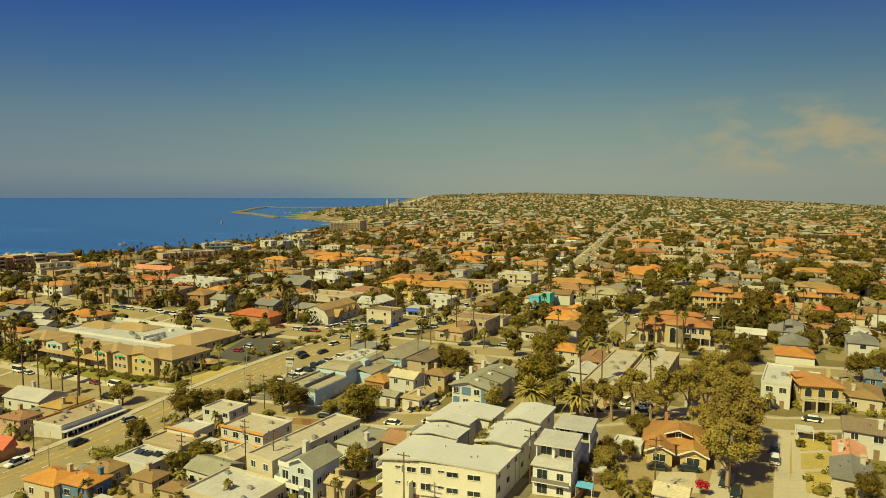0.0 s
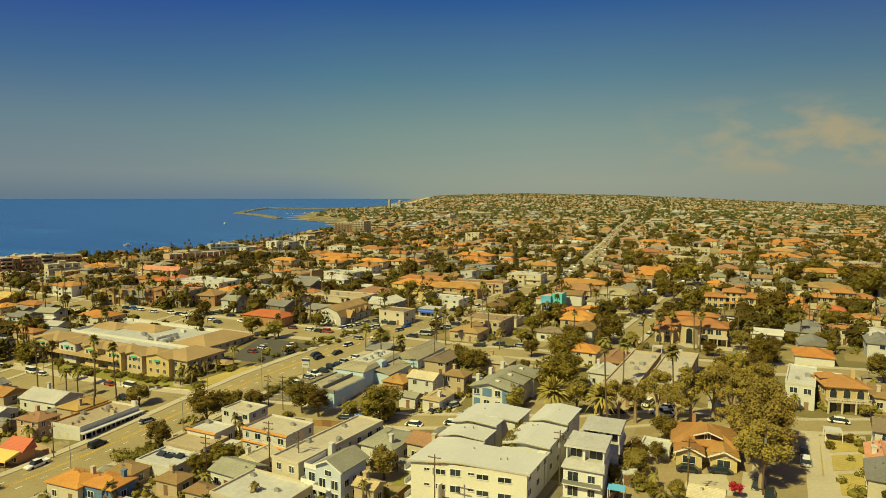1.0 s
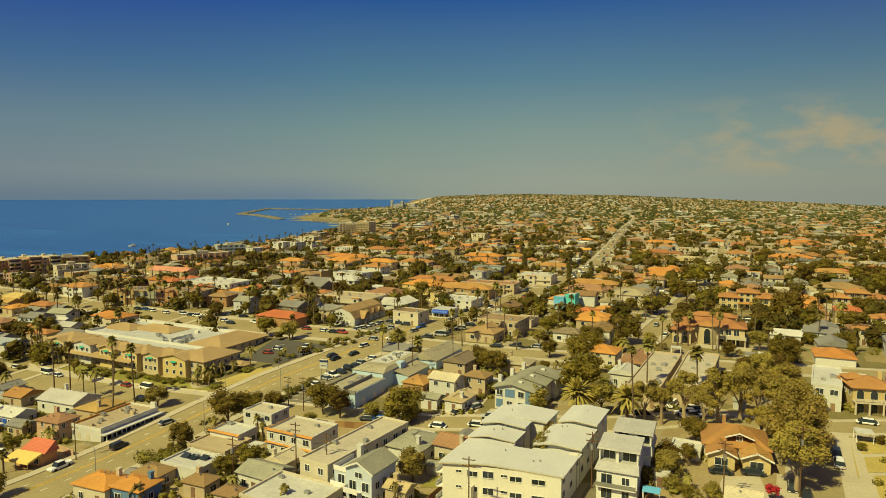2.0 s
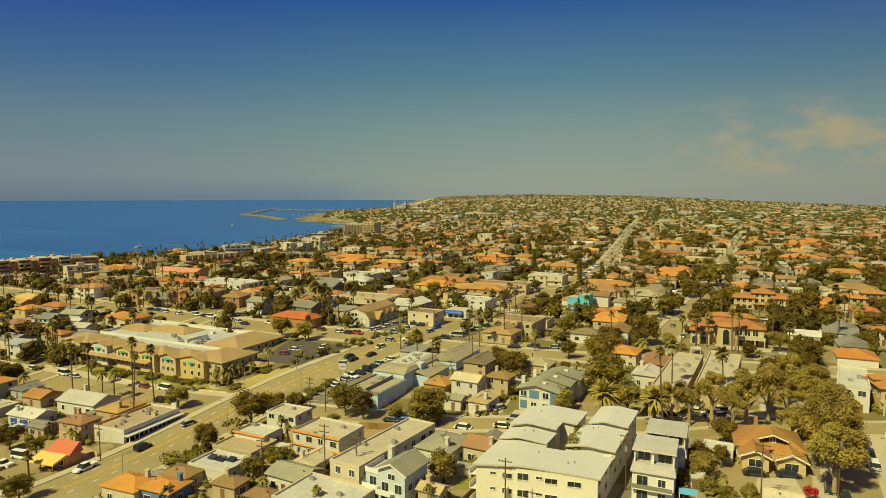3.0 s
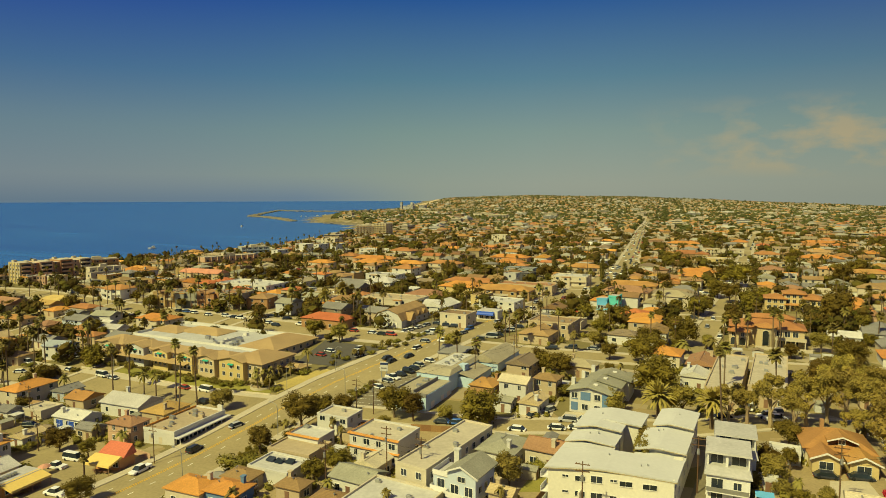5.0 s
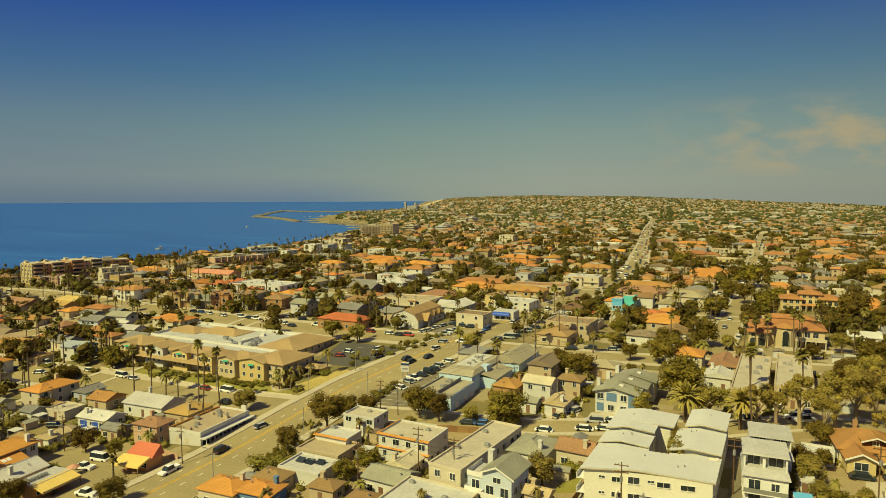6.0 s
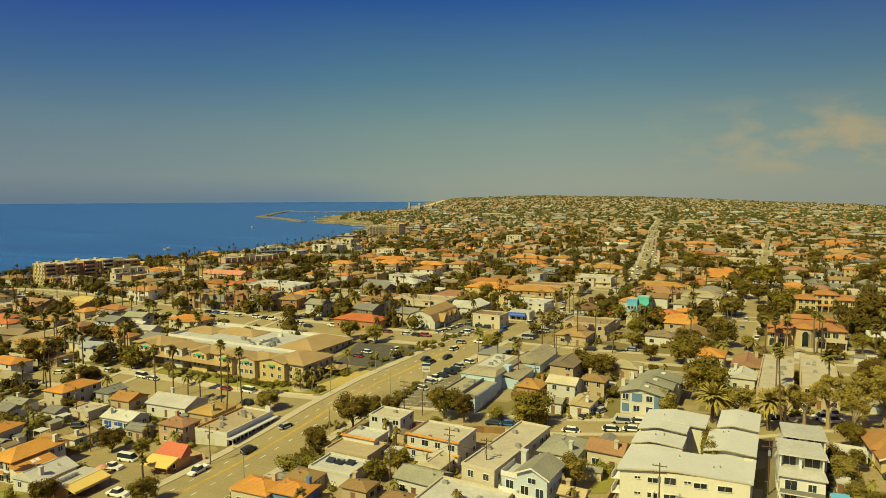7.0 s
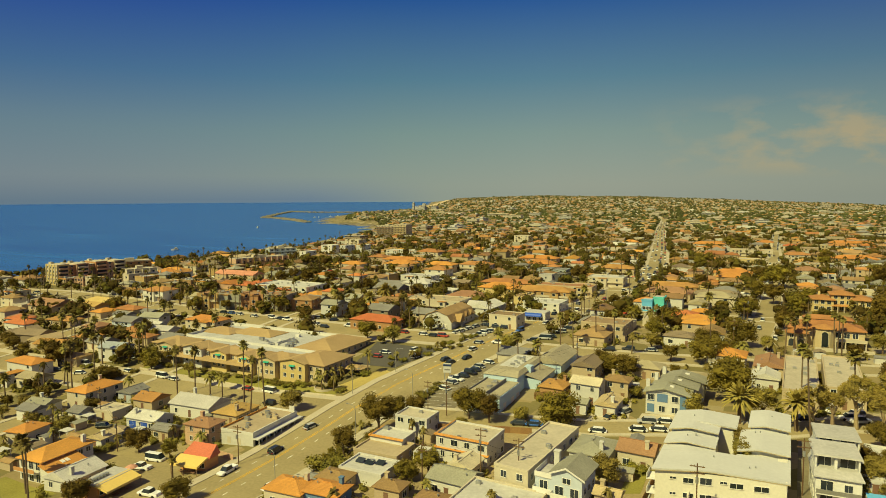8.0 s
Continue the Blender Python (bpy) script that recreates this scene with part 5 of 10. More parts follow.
def blue_commercial():
    ob = tagged(empty("warehouse", -118.7, 160, 2, tall=0.95), "pale blue commercial building with olive roofs and rooftop units", "commercial building")
    TAKEN.extend([(-119, 143, 8), (-120, 155, 8), (-119, 167, 8), (-112, 175, 7), (-111, 186, 7)])
    block(ob, "wall", -6.8, 4.2, -8, 16, -2, 5.2, WALL["paleblue"]), block(ob, "wall", -5.5, 5.0, -24, -8, -2.6, 3.7, WALL["paleblue"])
    part("roof", Geo().loft([[(-7.1, -8.3, 5.2), (4.5, -8.3, 5.2), (4.5, 16.3, 5.2), (-7.1, 16.3, 5.2)], [(-5.2, -4.5, 6.3), (3.4, -4.5, 6.3), (3.4, 15.5, 6.3), (-5.2, 15.5, 6.3)]]), FLAT_ROOF["olive"], ob)
    block(ob, "roof_well", -4.4, 1.6, -1.0, 14.5, 6.28, 6.36, FLAT_ROOF["white"])
    block(ob, "front_roof", -5.3, 4.8, -23.8, -8.2, 3.6, 3.85, FLAT_ROOF["olive"])
    part("front_parapet", Geo().box(-5.6, 5.1, -24.1, -23.8, 3.2, 4.3).box(-5.6, -5.3, -23.8, -8.2, 3.2, 4.3).box(0.8, 1.1, -23.8, -9, 3.7, 4.9), WALL["grey"], ob)
    part("yellow_panel", Geo().box(-5.75, -5.55, -21, -15, 0.6, 3.2), WALL["yellow"], ob, "yellow painted wall panel")
    g, r0, r1, top = hip_roof(9.5, 20, 4.6, 0.5, 0.3, gable=True)
    block(ob, "rear_wall", 1.5, 11, 14, 34, -2, 4.6, WALL["paleblue"])
    part("rear_roof", g, FLAT_ROOF["olive"], ob, at=pose(6.25, 24, 0))
    part("rear_gable", Geo().poly([(1.5, 14.02, 4.5), (11, 14.02, 4.5), (6.25, 14.02, 6.8)]), WALL["paleblue"], ob)
    block(ob, "side_shed", 4.2, 9.5, -2, 12, -2, 3.4, WALL["paleblue"])
    part("shed_roof", Geo().loft([[(4.2, -2.2, 4.6), (9.8, -2.2, 3.3), (9.8, 12.2, 3.3), (4.2, 12.2, 4.6)], [(4.2, -2.2, 4.75), (9.8, -2.2, 3.45), (9.8, 12.2, 3.45), (4.2, 12.2, 4.75)]]), FLAT_ROOF["olive"], ob)
    block(ob, "penthouse", 3.0, 5.2, 1, 4, 4.2, 6.4, WALL["paleblue"])
    rng = random.Random(3)
    for i in range(12):
        s = rng.uniform(0.35, 0.75)
        x, y, z = (rng.uniform(-3.8, 1), rng.uniform(0, 13.5), 6.3) if i < 7 else (rng.uniform(-0.6, 0.5) - 1.2, rng.uniform(-22, -11), 3.8)
        block(ob, "roof_unit", x - s, x + s, y - s * 0.7, y + s * 0.7, z, z + s * 1.3, M_STEEL)
    for y in (-20, -14, -10):
        door(ob, 5.0, y, -1.2, 90, 2.0, 2.2, M_GARAGE)


def gambrel_barn():
    ob = tagged(empty("barn_store", -179.4, 229, 3, tall=0.84, wide=0.86, deep=0.84), "white gambrel-roofed store with brown shingles and dormers", "shop")
    TAKEN.extend([(-180, 224, 10), (-180, 236, 10), (-180, 244, 10)])
    w, d = 8.0, 15.0
    prof = [(-w, 3.6), (-w + 2.4, 7.0), (0, 9.2), (w - 2.4, 7.0), (w, 3.6)]
    block(ob, "wall", -w, w, -d, d, -1, 3.6, WALL["white"])
    part("gable_wall", Geo().poly([(x * 0.97, -d, z) for x, z in reversed(prof)]).poly([(x * 0.97, d, z) for x, z in prof]), WALL["white"], ob)
    part("roof", Geo().loft([[(x * 1.04, y, z - 0.1) for x, z in prof] + [(x * 1.04, y, z + 0.15) for x, z in reversed(prof)] for y in (-d - 0.5, d + 0.4)]), TILE_ROOF["tanbrown"], ob)
    for y in (-2, 4, 10):
        part("dormer", Geo().loft([[(xx, y - 1.3, 4.2), (xx, y + 1.3, 4.2), (xx, y, 6.4)] for xx in (w - 2.4, w + 0.5)]), TILE_ROOF["brown"], ob)
        window(ob, w, y, 1.2, 90, 1.6, 1.4)
    part("entrance_gable", Geo().loft([[(xx, -10, 3.0), (xx, -4, 3.0), (xx, -7, 6.8)] for xx in (w - 2, w + 2.6)]), TILE_ROOF["tanbrown"], ob)
    for i in range(3):
        window(ob, w + 2.62, -8.4 + 1.4 * i, 0.3, 90, 1.1, 2.4)
    window_row(ob, (-6.5, -d), (6.5, -d), 1.0, 4, 0), window(ob, 0, -d, 5.0, 0, 1.2, 1.4), door(ob, 4, -d, 0, 0, 2.6, 2.4, M_GARAGE)
    part("sign_board", Geo().box(-2.4, 0.6, -d - 0.1, -d, 3.9, 4.7), WALL["greyblue"], ob)


def arch_pane(ob, x, y, z, w, h):
    """An arched opening with dark glass."""
    ring = [(-w / 2, 0), (w / 2, 0)] + [(w / 2 * math.cos(a), h - w / 2 + w / 2 * math.sin(a)) for a in (0, 0.52, 1.05, 1.57, 2.09, 2.62, 3.1416)]
    big = [(px * 1.16, pz * 1.06 - 0.05) for px, pz in ring]
    f = part("arched_window", Geo().loft([[(x + px, y - 0.08, z + pz) for px, pz in big], [(x + px, y + 0.05, z + pz) for px, pz in big]]), WALL["cream"], ob)
    part("pane", Geo().poly([(x + px, y - 0.1, z + pz) for px, pz in ring]), M_GLASS, f)


def arcade_villa():
    ob = tagged(empty("villa", -33, 250.5, 4), "large tan villa with arcades and tiled hip roofs", "villa")
    TAKEN.extend([(-39, 248, 9), (-27, 250, 9), (-33, 258, 9)])
    block(ob, "wall", -12, 12, -5, 7, -1, 6.6, WALL["tan2"])
    g, *_ = hip_roof(24, 12, 6.6, 0.34, 0.8)
    part("roof", g, TILE_ROOF["orangetan"], ob, at=pose(0, 1, 0))
    block(ob, "wing", -12.5, -6, -8, -4, -1, 5.2, WALL["tan2"])
    g, *_ = hip_roof(6.5, 5, 5.2, 0.4, 0.6)
    part("wing_roof", g, TILE_ROOF["orangetan"], ob, at=pose(-9.25, -6, 0))
    part("rotunda", Geo().loft([[(-0.5 + 3.4 * math.cos(0.524 * i), -5 + 3.4 * math.sin(0.524 * i), z) for i in range(12)] for z in (-1, 7.2)]), WALL["tan2"], ob)
    part("rotunda_roof", Geo().loft([[(-0.5 + q * math.cos(0.524 * i), -5 + q * math.sin(0.524 * i), z) for i in range(12)] for q, z in ((4.0, 7.1), (3.9, 7.35), (0.2, 8.6))]), TILE_ROOF["orangetan"], ob)
    arch_pane(ob, -0.5, -8.45, 0.8, 2.0, 5.4)
    for x in (-11, -8, 4, 6.6, 9.2):
        arch_pane(ob, x, -8.02 if x < -5 else -5.02, 0.2, 1.9, 2.7)
    for x in (4, 6.6, 9.2):
        window(ob, x, -5, 3.8, 0, 1.7, 1.9)
    for x in (-11, -8):
        window(ob, x, -8, 3.3, 0, 1.2, 1.3)
    window_row(ob, (12, -4), (12, 6), 3.8, 3, 90), window_row(ob, (-12, 6), (-12, -4), 3.8, 3, -90)
    block(ob, "upper_wall", -6, 9, 2.2, 7, 6.6, 9.2, WALL["tan2"])
    g, *_ = hip_roof(15, 5, 9.2, 0.36, 0.7)
    part("upper_roof", g, TILE_ROOF["orangetan"], ob, at=pose(1.5, 4.6, 0))
    window_row(ob, (-5, 2.2), (8, 2.2), 7.6, 5, 0, 1.1, 1.2)
    b = part("terrace", Geo().box(2.6, 12.4, -8.4, -5, 2.9, 3.2), WALL["cream"], ob)
    part("terrace_rail", Geo().box(2.6, 12.4, -8.4, -8.2, 3.2, 4.1), WALL["cream"], b)
    for x in (2.9, 5.9, 9.0, 12.1):
        part("column", Geo().tube([(x, -8.1, -1), (x, -8.1, 2.9)], [0.26, 0.22], 8), WALL["cream"], ob)
    block(ob, "chimney", -8, -7, 3, 4, 6, 9.4, WALL["tan2"])
    part("garden_wall", Geo().box(-4, 14, -13, -12.6, -1, 1.3), WALL["cream"], ob)


def blue_triplex():
    ob = tagged(empty("triplex", -71.2, 157.0, 2, tall=0.97), "white and blue two-storey triplex with grey gable roofs", "house")
    TAKEN.extend([(-71.5, 152, 6), (-70.5, 161, 6)])
    for i, (x, y, z) in enumerate(((0, -5, 0), (1.2, 1.2, 0.3), (2.4, 7.4, 0.6))):
        block(ob, "wall", x - 5.3, x + 5.3, y - 3.1, y + 3.1, -1, 5.7 + z, WALL["white"])
        rings = [[(x - 6, yy, 5.5 + z), (x - 0.6, yy, 7.0 + z), (x + 6, yy, 5.5 + z), (x + 6, yy, 5.75 + z), (x - 0.6, yy, 7.3 + z), (x - 6, yy, 5.75 + z)] for yy in (y - 3.9, y + 3.2)]
        part("roof", Geo().loft(rings), TILE_ROOF["greygreen"], ob)
        part("skylight", Geo().box(x + 0.4, x + 1.5, y - 1, y - 0.1, 6.9 + z, 7.25 + z), M_FRAME, ob)
        block(ob, "chimney", x - 5.9, x - 4.9, y + 0.6, y + 1.5, -0.5, 7.9 + z, WALL["white"])
        part("gable_wall", Geo().poly([(x - 5.3, y - 3.1, 5.6 + z), (x + 5.3, y - 3.1, 5.6 + z), (x - 0.6, y - 3.1, 7.0 + z)]), WALL["white"], ob)
    for x0, x1, z0, z1 in ((-4.9, -3.1, 0.2, 2.4), (-2.4, 0.2, 3.2, 5.4), (3.2, 5.0, 0.2, 5.3), (-4.9, -3.1, 3.2, 5.2)):
        block(ob, "blue_panel", x0, x1, -8.18, -8.08, z0, z1, WALL["blue"], "blue painted wall panel")
    for x, z in ((-1.2, 0.6), (-4.0, 3.6), (2.0, 3.6), (2.0, 0.6)):
        window(ob, x, -8.2, z, 0, 1.5, 1.5)


def balcony_block(name, x, y, rot, w, d, h, wall, words, trim="brown"):
    """A tall shorefront block with balconies on every storey."""
    ob = tagged(empty(name, x, y, rot), words, "apartment building")
    TAKEN.append((x, y, 0.5 * max(w, d)))
    n = max(2, round(h / 3.2))
    block(ob, "wall", -w / 2, w / 2, -d / 2, d / 2, -3, h, WALL[wall])
    part("roof", Geo().box(-w / 2 + 0.2, w / 2 - 0.2, -d / 2 + 0.2, d / 2 - 0.2, h, h + 0.15).box(-w / 2 - 0.3, w / 2 + 0.3, -d / 2 - 0.3, -d / 2 + 0.2, h - 0.3, h + 0.6).box(-w / 2 - 0.3, w / 2 + 0.3, d / 2 - 0.2, d / 2 + 0.3, h - 0.3, h + 0.6).box(-w * 0.12, w * 0.1, -d * 0.15, d * 0.2, h, h + 2.2), FLAT_ROOF["cream"], ob)
    cols = max(2, min(10, int(w / 5)))
    if math.hypot(x, y) > 1200:                    # too far off to tell single windows
        for fl in range(n):
            z = fl * h / n
            part("window_band", Geo().box(-w / 2 + 0.6, w / 2 - 0.6, -d / 2 - 0.06, -d / 2 + 0.02, z + 0.7, z + 2.1).box(w / 2 - 0.02, w / 2 + 0.06, -d / 2 + 0.6, d / 2 - 0.6, z + 0.7, z + 2.1), M_GLASS, ob)
        return ob
    for fl in range(n):
        z = fl * h / n
        part("balcony", Geo().box(-w / 2, w / 2, -d / 2 - 1.5, -d / 2, z - 0.1, z + 0.1).box(-w / 2, w / 2, -d / 2 - 1.5, -d / 2 - 1.4, z + 0.1, z + 1.0), WALL[trim], ob)
        for i in range(cols):
            window(ob, (i + 0.5) / cols * w - w / 2, -d / 2, z + 0.6, 0, 1.5, 1.5, True)
        for i in range(max(1, int(d / 6))):
            window(ob, w / 2, (i + 0.5) / max(1, int(d / 6)) * d - d / 2, z + 0.9, 90, 1.6, 1.4, True)
    for i in range(cols + 1):
        xx = i / cols * w - w / 2
        part("fin_wall", Geo().box(xx - 0.15, xx + 0.15, -d / 2 - 1.5, -d / 2, 0, h + 0.3), WALL[wall], ob)
    return ob


def stepped_condo():
    """A long seafront block in stepped bays: pale windowed end wall, alternating recessed balconies and stair towers."""
    ob = tagged(empty("condo_complex", -503.5, 258, -3, deep=0.88), "five-storey seafront condominium stepped in peach and cream bays", "apartment building")
    TAKEN.extend([(-505, y, 10) for y in (234, 250, 266, 280)])
    for i, (y0, y1, x1, h, wall) in enumerate(((-28, -19, 8, 14.6, "yellowtan"), (-19, -13, 6.6, 13.6, "orangetan"), (-13, -3, 8, 14.2, "peach"), (-3, 3, 6.4, 13.2, "orangebrown"), (3, 13, 7.6, 14.6, "orangetan"), (13, 19, 6.4, 13.4, "peach"), (19, 29, 7.6, 14.2, "tan2"))):
        block(ob, "wall", -8, x1, y0, y1, -3, h, WALL[wall])
        part("roof", Geo().box(-8.2, x1 + 0.2, y0, y1, h, h + 0.25).box(-6, -3, y0 + 1, y0 + 3.5, h + 0.25, h + 1.6), FLAT_ROOF["cream"], ob)
        for fl in range(5):
            z = 0.3 + fl * 2.75
            if i % 2 == 0:
                bal = block(ob, "balcony", x1, x1 + 1.4, y0 + 0.8, y1 - 0.8, z - 0.1, z + 0.9, WALL["cream" if i % 4 else "peach"])
                part("window", cached(("bay", y1 - y0), lambda: Geo().box(-(y1 - y0) / 2 + 1, (y1 - y0) / 2 - 1, -0.06, 0.02, 0, 2.1).mesh("window", M_GLASS)), None, ob, at=pose(x1, (y0 + y1) / 2, z + 0.2, 0, 0, 90))
            else:
                window(ob, x1, (y0 + y1) / 2, z + 0.8, 90, 1.4, 1.3, True)
    for fl in range(5):
        for x in (-5.6, -1.6, 2.4, 6.0):
            window(ob, x, -28, 0.9 + fl * 2.75, 0, 1.2, 1.4, True)
    for x in (-7.6, -3.6, 0.4, 4.4, 7.6):
        block(ob, "pilaster", x - 0.35, x + 0.35, -28.5, -28, -3, 14.6, WALL["cream"])


def utility_pole(x, y, h=11.0, arm=20):
    ob = tagged(empty("utility_pole", x, y, arm), "weathered brown timber utility pole with crossarms", "pole", "utility poles")
    part("pole", cached(("pole", h), lambda: Geo().tube([(0, 0, -1), (0, 0, h)], [0.14, 0.10], 7).mesh("pole", M_WOOD)), None, ob)
    for z in (h - 0.5, h - 1.7):
        part("crossarm", cached("crossarm", lambda: Geo().box(-1.2, 1.2, -0.06, 0.06, -0.07, 0.07).box(-1.04, -0.96, -0.04, 0.04, 0.07, 0.25).box(0.96, 1.04, -0.04, 0.04, 0.07, 0.25).box(-0.5, -0.42, -0.04, 0.04, 0.07, 0.25).mesh("crossarm", M_WOOD)), None, ob, at=pose(0, -0.15, z))
    part("transformer", cached("transformer", lambda: Geo().tube([(0, 0, -0.5), (0, 0, 0.5)], [0.25, 0.25], 8).mesh("transformer", M_STEEL)), None, ob, at=pose(0, -0.4, h - 2.8))
    return ob


def cable(name, a, b, z=10.6, sag=1.2):
    """Overhead wire between two poles."""
    pts = []
    for i in range(9):
        t = i / 8
        x, y = a[0] + (b[0] - a[0]) * t, a[1] + (b[1] - a[1]) * t
        pts.append((x, y, ground(*a) * (1 - t) + ground(*b) * t + z - sag * 4 * t * (1 - t)))
    tagged(new(name, Geo().tube(pts, [0.022] * 9, 3).mesh(name, M_TYRE)), "thin dark overhead utility wire between poles", "wire", "overhead wires")


def street_lamp(x, y, turn):
    ob = tagged(empty("street_lamp", x, y, turn), "grey steel street lamp with curved arm", "street lamp", "street lamps")
    part("pole", cached("lamp_pole", lambda: Geo().tube([(0, 0, -0.5), (0, 0, 7.5), (0.3, 0, 8.3), (1.2, 0, 8.7), (2.4, 0, 8.75)], [0.1, 0.07, 0.06, 0.05, 0.05], 7).mesh("pole", M_STEEL)), None, ob)
    part("lamp_head", cached("lamp_head", lambda: Geo().box(2.2, 3.0, -0.14, 0.14, 8.66, 8.82).mesh("lamp_head", M_STEEL)), None, ob)


def fence(pts, h, mat, label, name="fence"):
    """A board fence: posts and one panel for each bay."""
    x, y = pts[0]
    ob = tagged(empty(name, x, y, 0, 0.0), label, "fence")
    rows = along(pts, 2.6)
    for (x0, y0, nx, ny), (x1, y1, _, _) in zip(rows, rows[1:]):
        z0, z1 = ground(x0, y0), ground(x1, y1)
        t = 0.05
        part("panel", Geo().loft([[(x0 - x - nx * t, y0 - y - ny * t, z0 - 0.2), (x0 - x + nx * t, y0 - y + ny * t, z0 - 0.2), (x0 - x + nx * t, y0 - y + ny * t, z0 + h), (x0 - x - nx * t, y0 - y - ny * t, z0 + h)],
                                  [(x1 - x - nx * t, y1 - y - ny * t, z1 - 0.2), (x1 - x + nx * t, y1 - y + ny * t, z1 - 0.2), (x1 - x + nx * t, y1 - y + ny * t, z1 + h), (x1 - x - nx * t, y1 - y - ny * t, z1 + h)]]), mat, ob)


for k, c in dict(fresh=(0.73, 0.72, 0.67), apt=(0.74, 0.705, 0.59), redroof=(0.60, 0.17, 0.10), canvas=(0.72, 0.52, 0.17), tan2=(0.54, 0.44, 0.27), yellowtan=(0.58, 0.45, 0.20), paleblue=(0.46, 0.60, 0.70), hometile=(0.43, 0.30, 0.15), awning=(0.03, 0.33, 0.25), navy=(0.03, 0.05, 0.13)).items():
    WALL[k] = material("stucco " + k, c, 0.9, 0.12, 0.5, 0.03, 0.15)
    TILE_ROOF[k] = tiled(material("clay tile " + k, c, 0.85, 0.25, 0.35, 0.04), 0.32, 0.7)

# ---- the town: paved and planted ground ----
patch("parking_lot", ((-141, 133), (-127, 134.5), (-127.5, 177), (-137.5, 181)), M_LOT, "asphalt parking lot beside the boulevard", category="parking lot")
patch("parking_lot", ((-208, 60), (-165, 60), (-165, 92), (-206, 92)), M_ASPHALT, "worn asphalt lot behind the eateries", category="parking lot")
patch("parking_lot", ((-184, 164), (-166, 164), (-161, 188), (-192, 190)), M_NEW_LOT, "asphalt parking lot of the residential complex", category="parking lot")
patch("parking_lot", ((-170, 213), (-153, 211), (-149, 240), (-168, 240)), M_LOT, "asphalt parking lot with rows of cars", category="parking lot")
patch("alley", ((-41.2, 88), (-38.7, 88), (-38.4, 141), (-40.9, 141)), M_LOT, "narrow asphalt alley between the blocks", category="alley")
patch("forecourt", ((1.6, 119), (10.4, 124), (13.2, 161), (1.6, 156)), M_CONCRETE, "pale concrete walks of the corner garden", 0.1)
patch("lawn", ((2.2, 132.5), (4.1, 133.4), (4.3, 152.6), (2.4, 151.8)), M_DRY, "sunburnt kerbside grass strip", 0.14, category="lawn")
patch("lawn", ((5.7, 136.6), (11.0, 139.2), (11.5, 148.4), (5.9, 145.2)), M_DRY, "sunburnt yellow corner lawn", 0.14, category="lawn")
patch("lawn", ((5.7, 147.0), (11.7, 150.4), (12.4, 161), (5.8, 157.6)), M_DRY, "dry planted corner bed with shrubs", 0.14, category="lawn")
patch("lawn", ((6.2, 124.8), (10.0, 126.8), (10.8, 137.0), (6.4, 135.4)), M_DRY, "dry garden square round a small fountain", 0.14, category="lawn")
patch("lawn", ((-170, 135), (-262, 131), (-262, 138), (-172, 140)), M_LAWN, "olive planted verge before the complex", category="lawn")
patch("lawn", ((-168, 137), (-165, 160), (-170, 162), (-176, 140)), M_DRY, "dry grass strip along the boulevard", category="lawn")
patch("yard", ((-139, 60), (-66, 55), (-66, 128), (-138, 124)), M_EARTH, "sandy yards and paths between houses")
patch("yard", ((-29, 90), (-7, 90), (-7, 152), (-29, 146)), M_EARTH, "sandy yard under the eucalyptus trees")
patch("driveway", ((-89, 139), (-79, 141), (-82, 160), (-90, 158)), M_CONCRETE, "pale concrete driveway between houses")
patch("driveway", ((-77, 143.5), (-67, 146), (-67, 149.5), (-77, 148)), M_CONCRETE, "pale concrete forecourt of the triplex")
patch("driveway", ((-9.5, 98), (-6.5, 98), (-6.5, 130), (-9.5, 130)), M_CONCRETE, "pale concrete driveway by the bungalow", 0.1)
patch("driveway", ((-19.3, 114.8), (-10.5, 118.2), (-12.4, 127.7), (-18.5, 125.3)), M_CONCRETE, "broad pale concrete forecourt of the bungalow", 0.09)
patch("lawn", ((-212, 48), (-188, 48), (-190, 59), (-212, 59)), M_LAWN, "green front lawn with pale paths", category="lawn")
patch("lawn", ((-71.4, 100.6), (-67.5, 102.0), (-68.1, 114.1), (-71.7, 112.2)), M_LAWN, "bright green garden lawn beside the apartments", 0.13, category="lawn")
patch("lawn", ((-70.5, 78), (-66, 78), (-66, 100), (-70.5, 98)), M_LAWN, "narrow green side lawn of the apartments", 0.12, category="lawn")
for row, y0 in ((-139, 137), (-133, 137)):
    bay = tagged(new("parking_bays"), "white painted parking bay lines on asphalt", "road marking")
    for i in range(13):
        ribbon("bay_line", ((row - 0.0, y0 + i * 2.9), (row + 4.4, y0 + 0.5 + i * 2.9)), ((-0.06, 0.13), (0.06, 0.13)), M_WHITE_PAINT, bay, 2.5)
for x, y, r in ((-133, 140, 8), (-133, 156, 8), (-133, 172, 8), (-196, 70, 10), (-183, 74, 9), (-170, 70, 7), (-190, 84, 8), (-175, 172, 10), (-174, 182, 9), (-161, 218, 8), (-159, 230, 9), (11, 142, 9), (-8, 114, 5), (-85, 150, 5), (-17, 120, 5), (-33, 100, 5)):
    TAKEN.append((x, y, r))


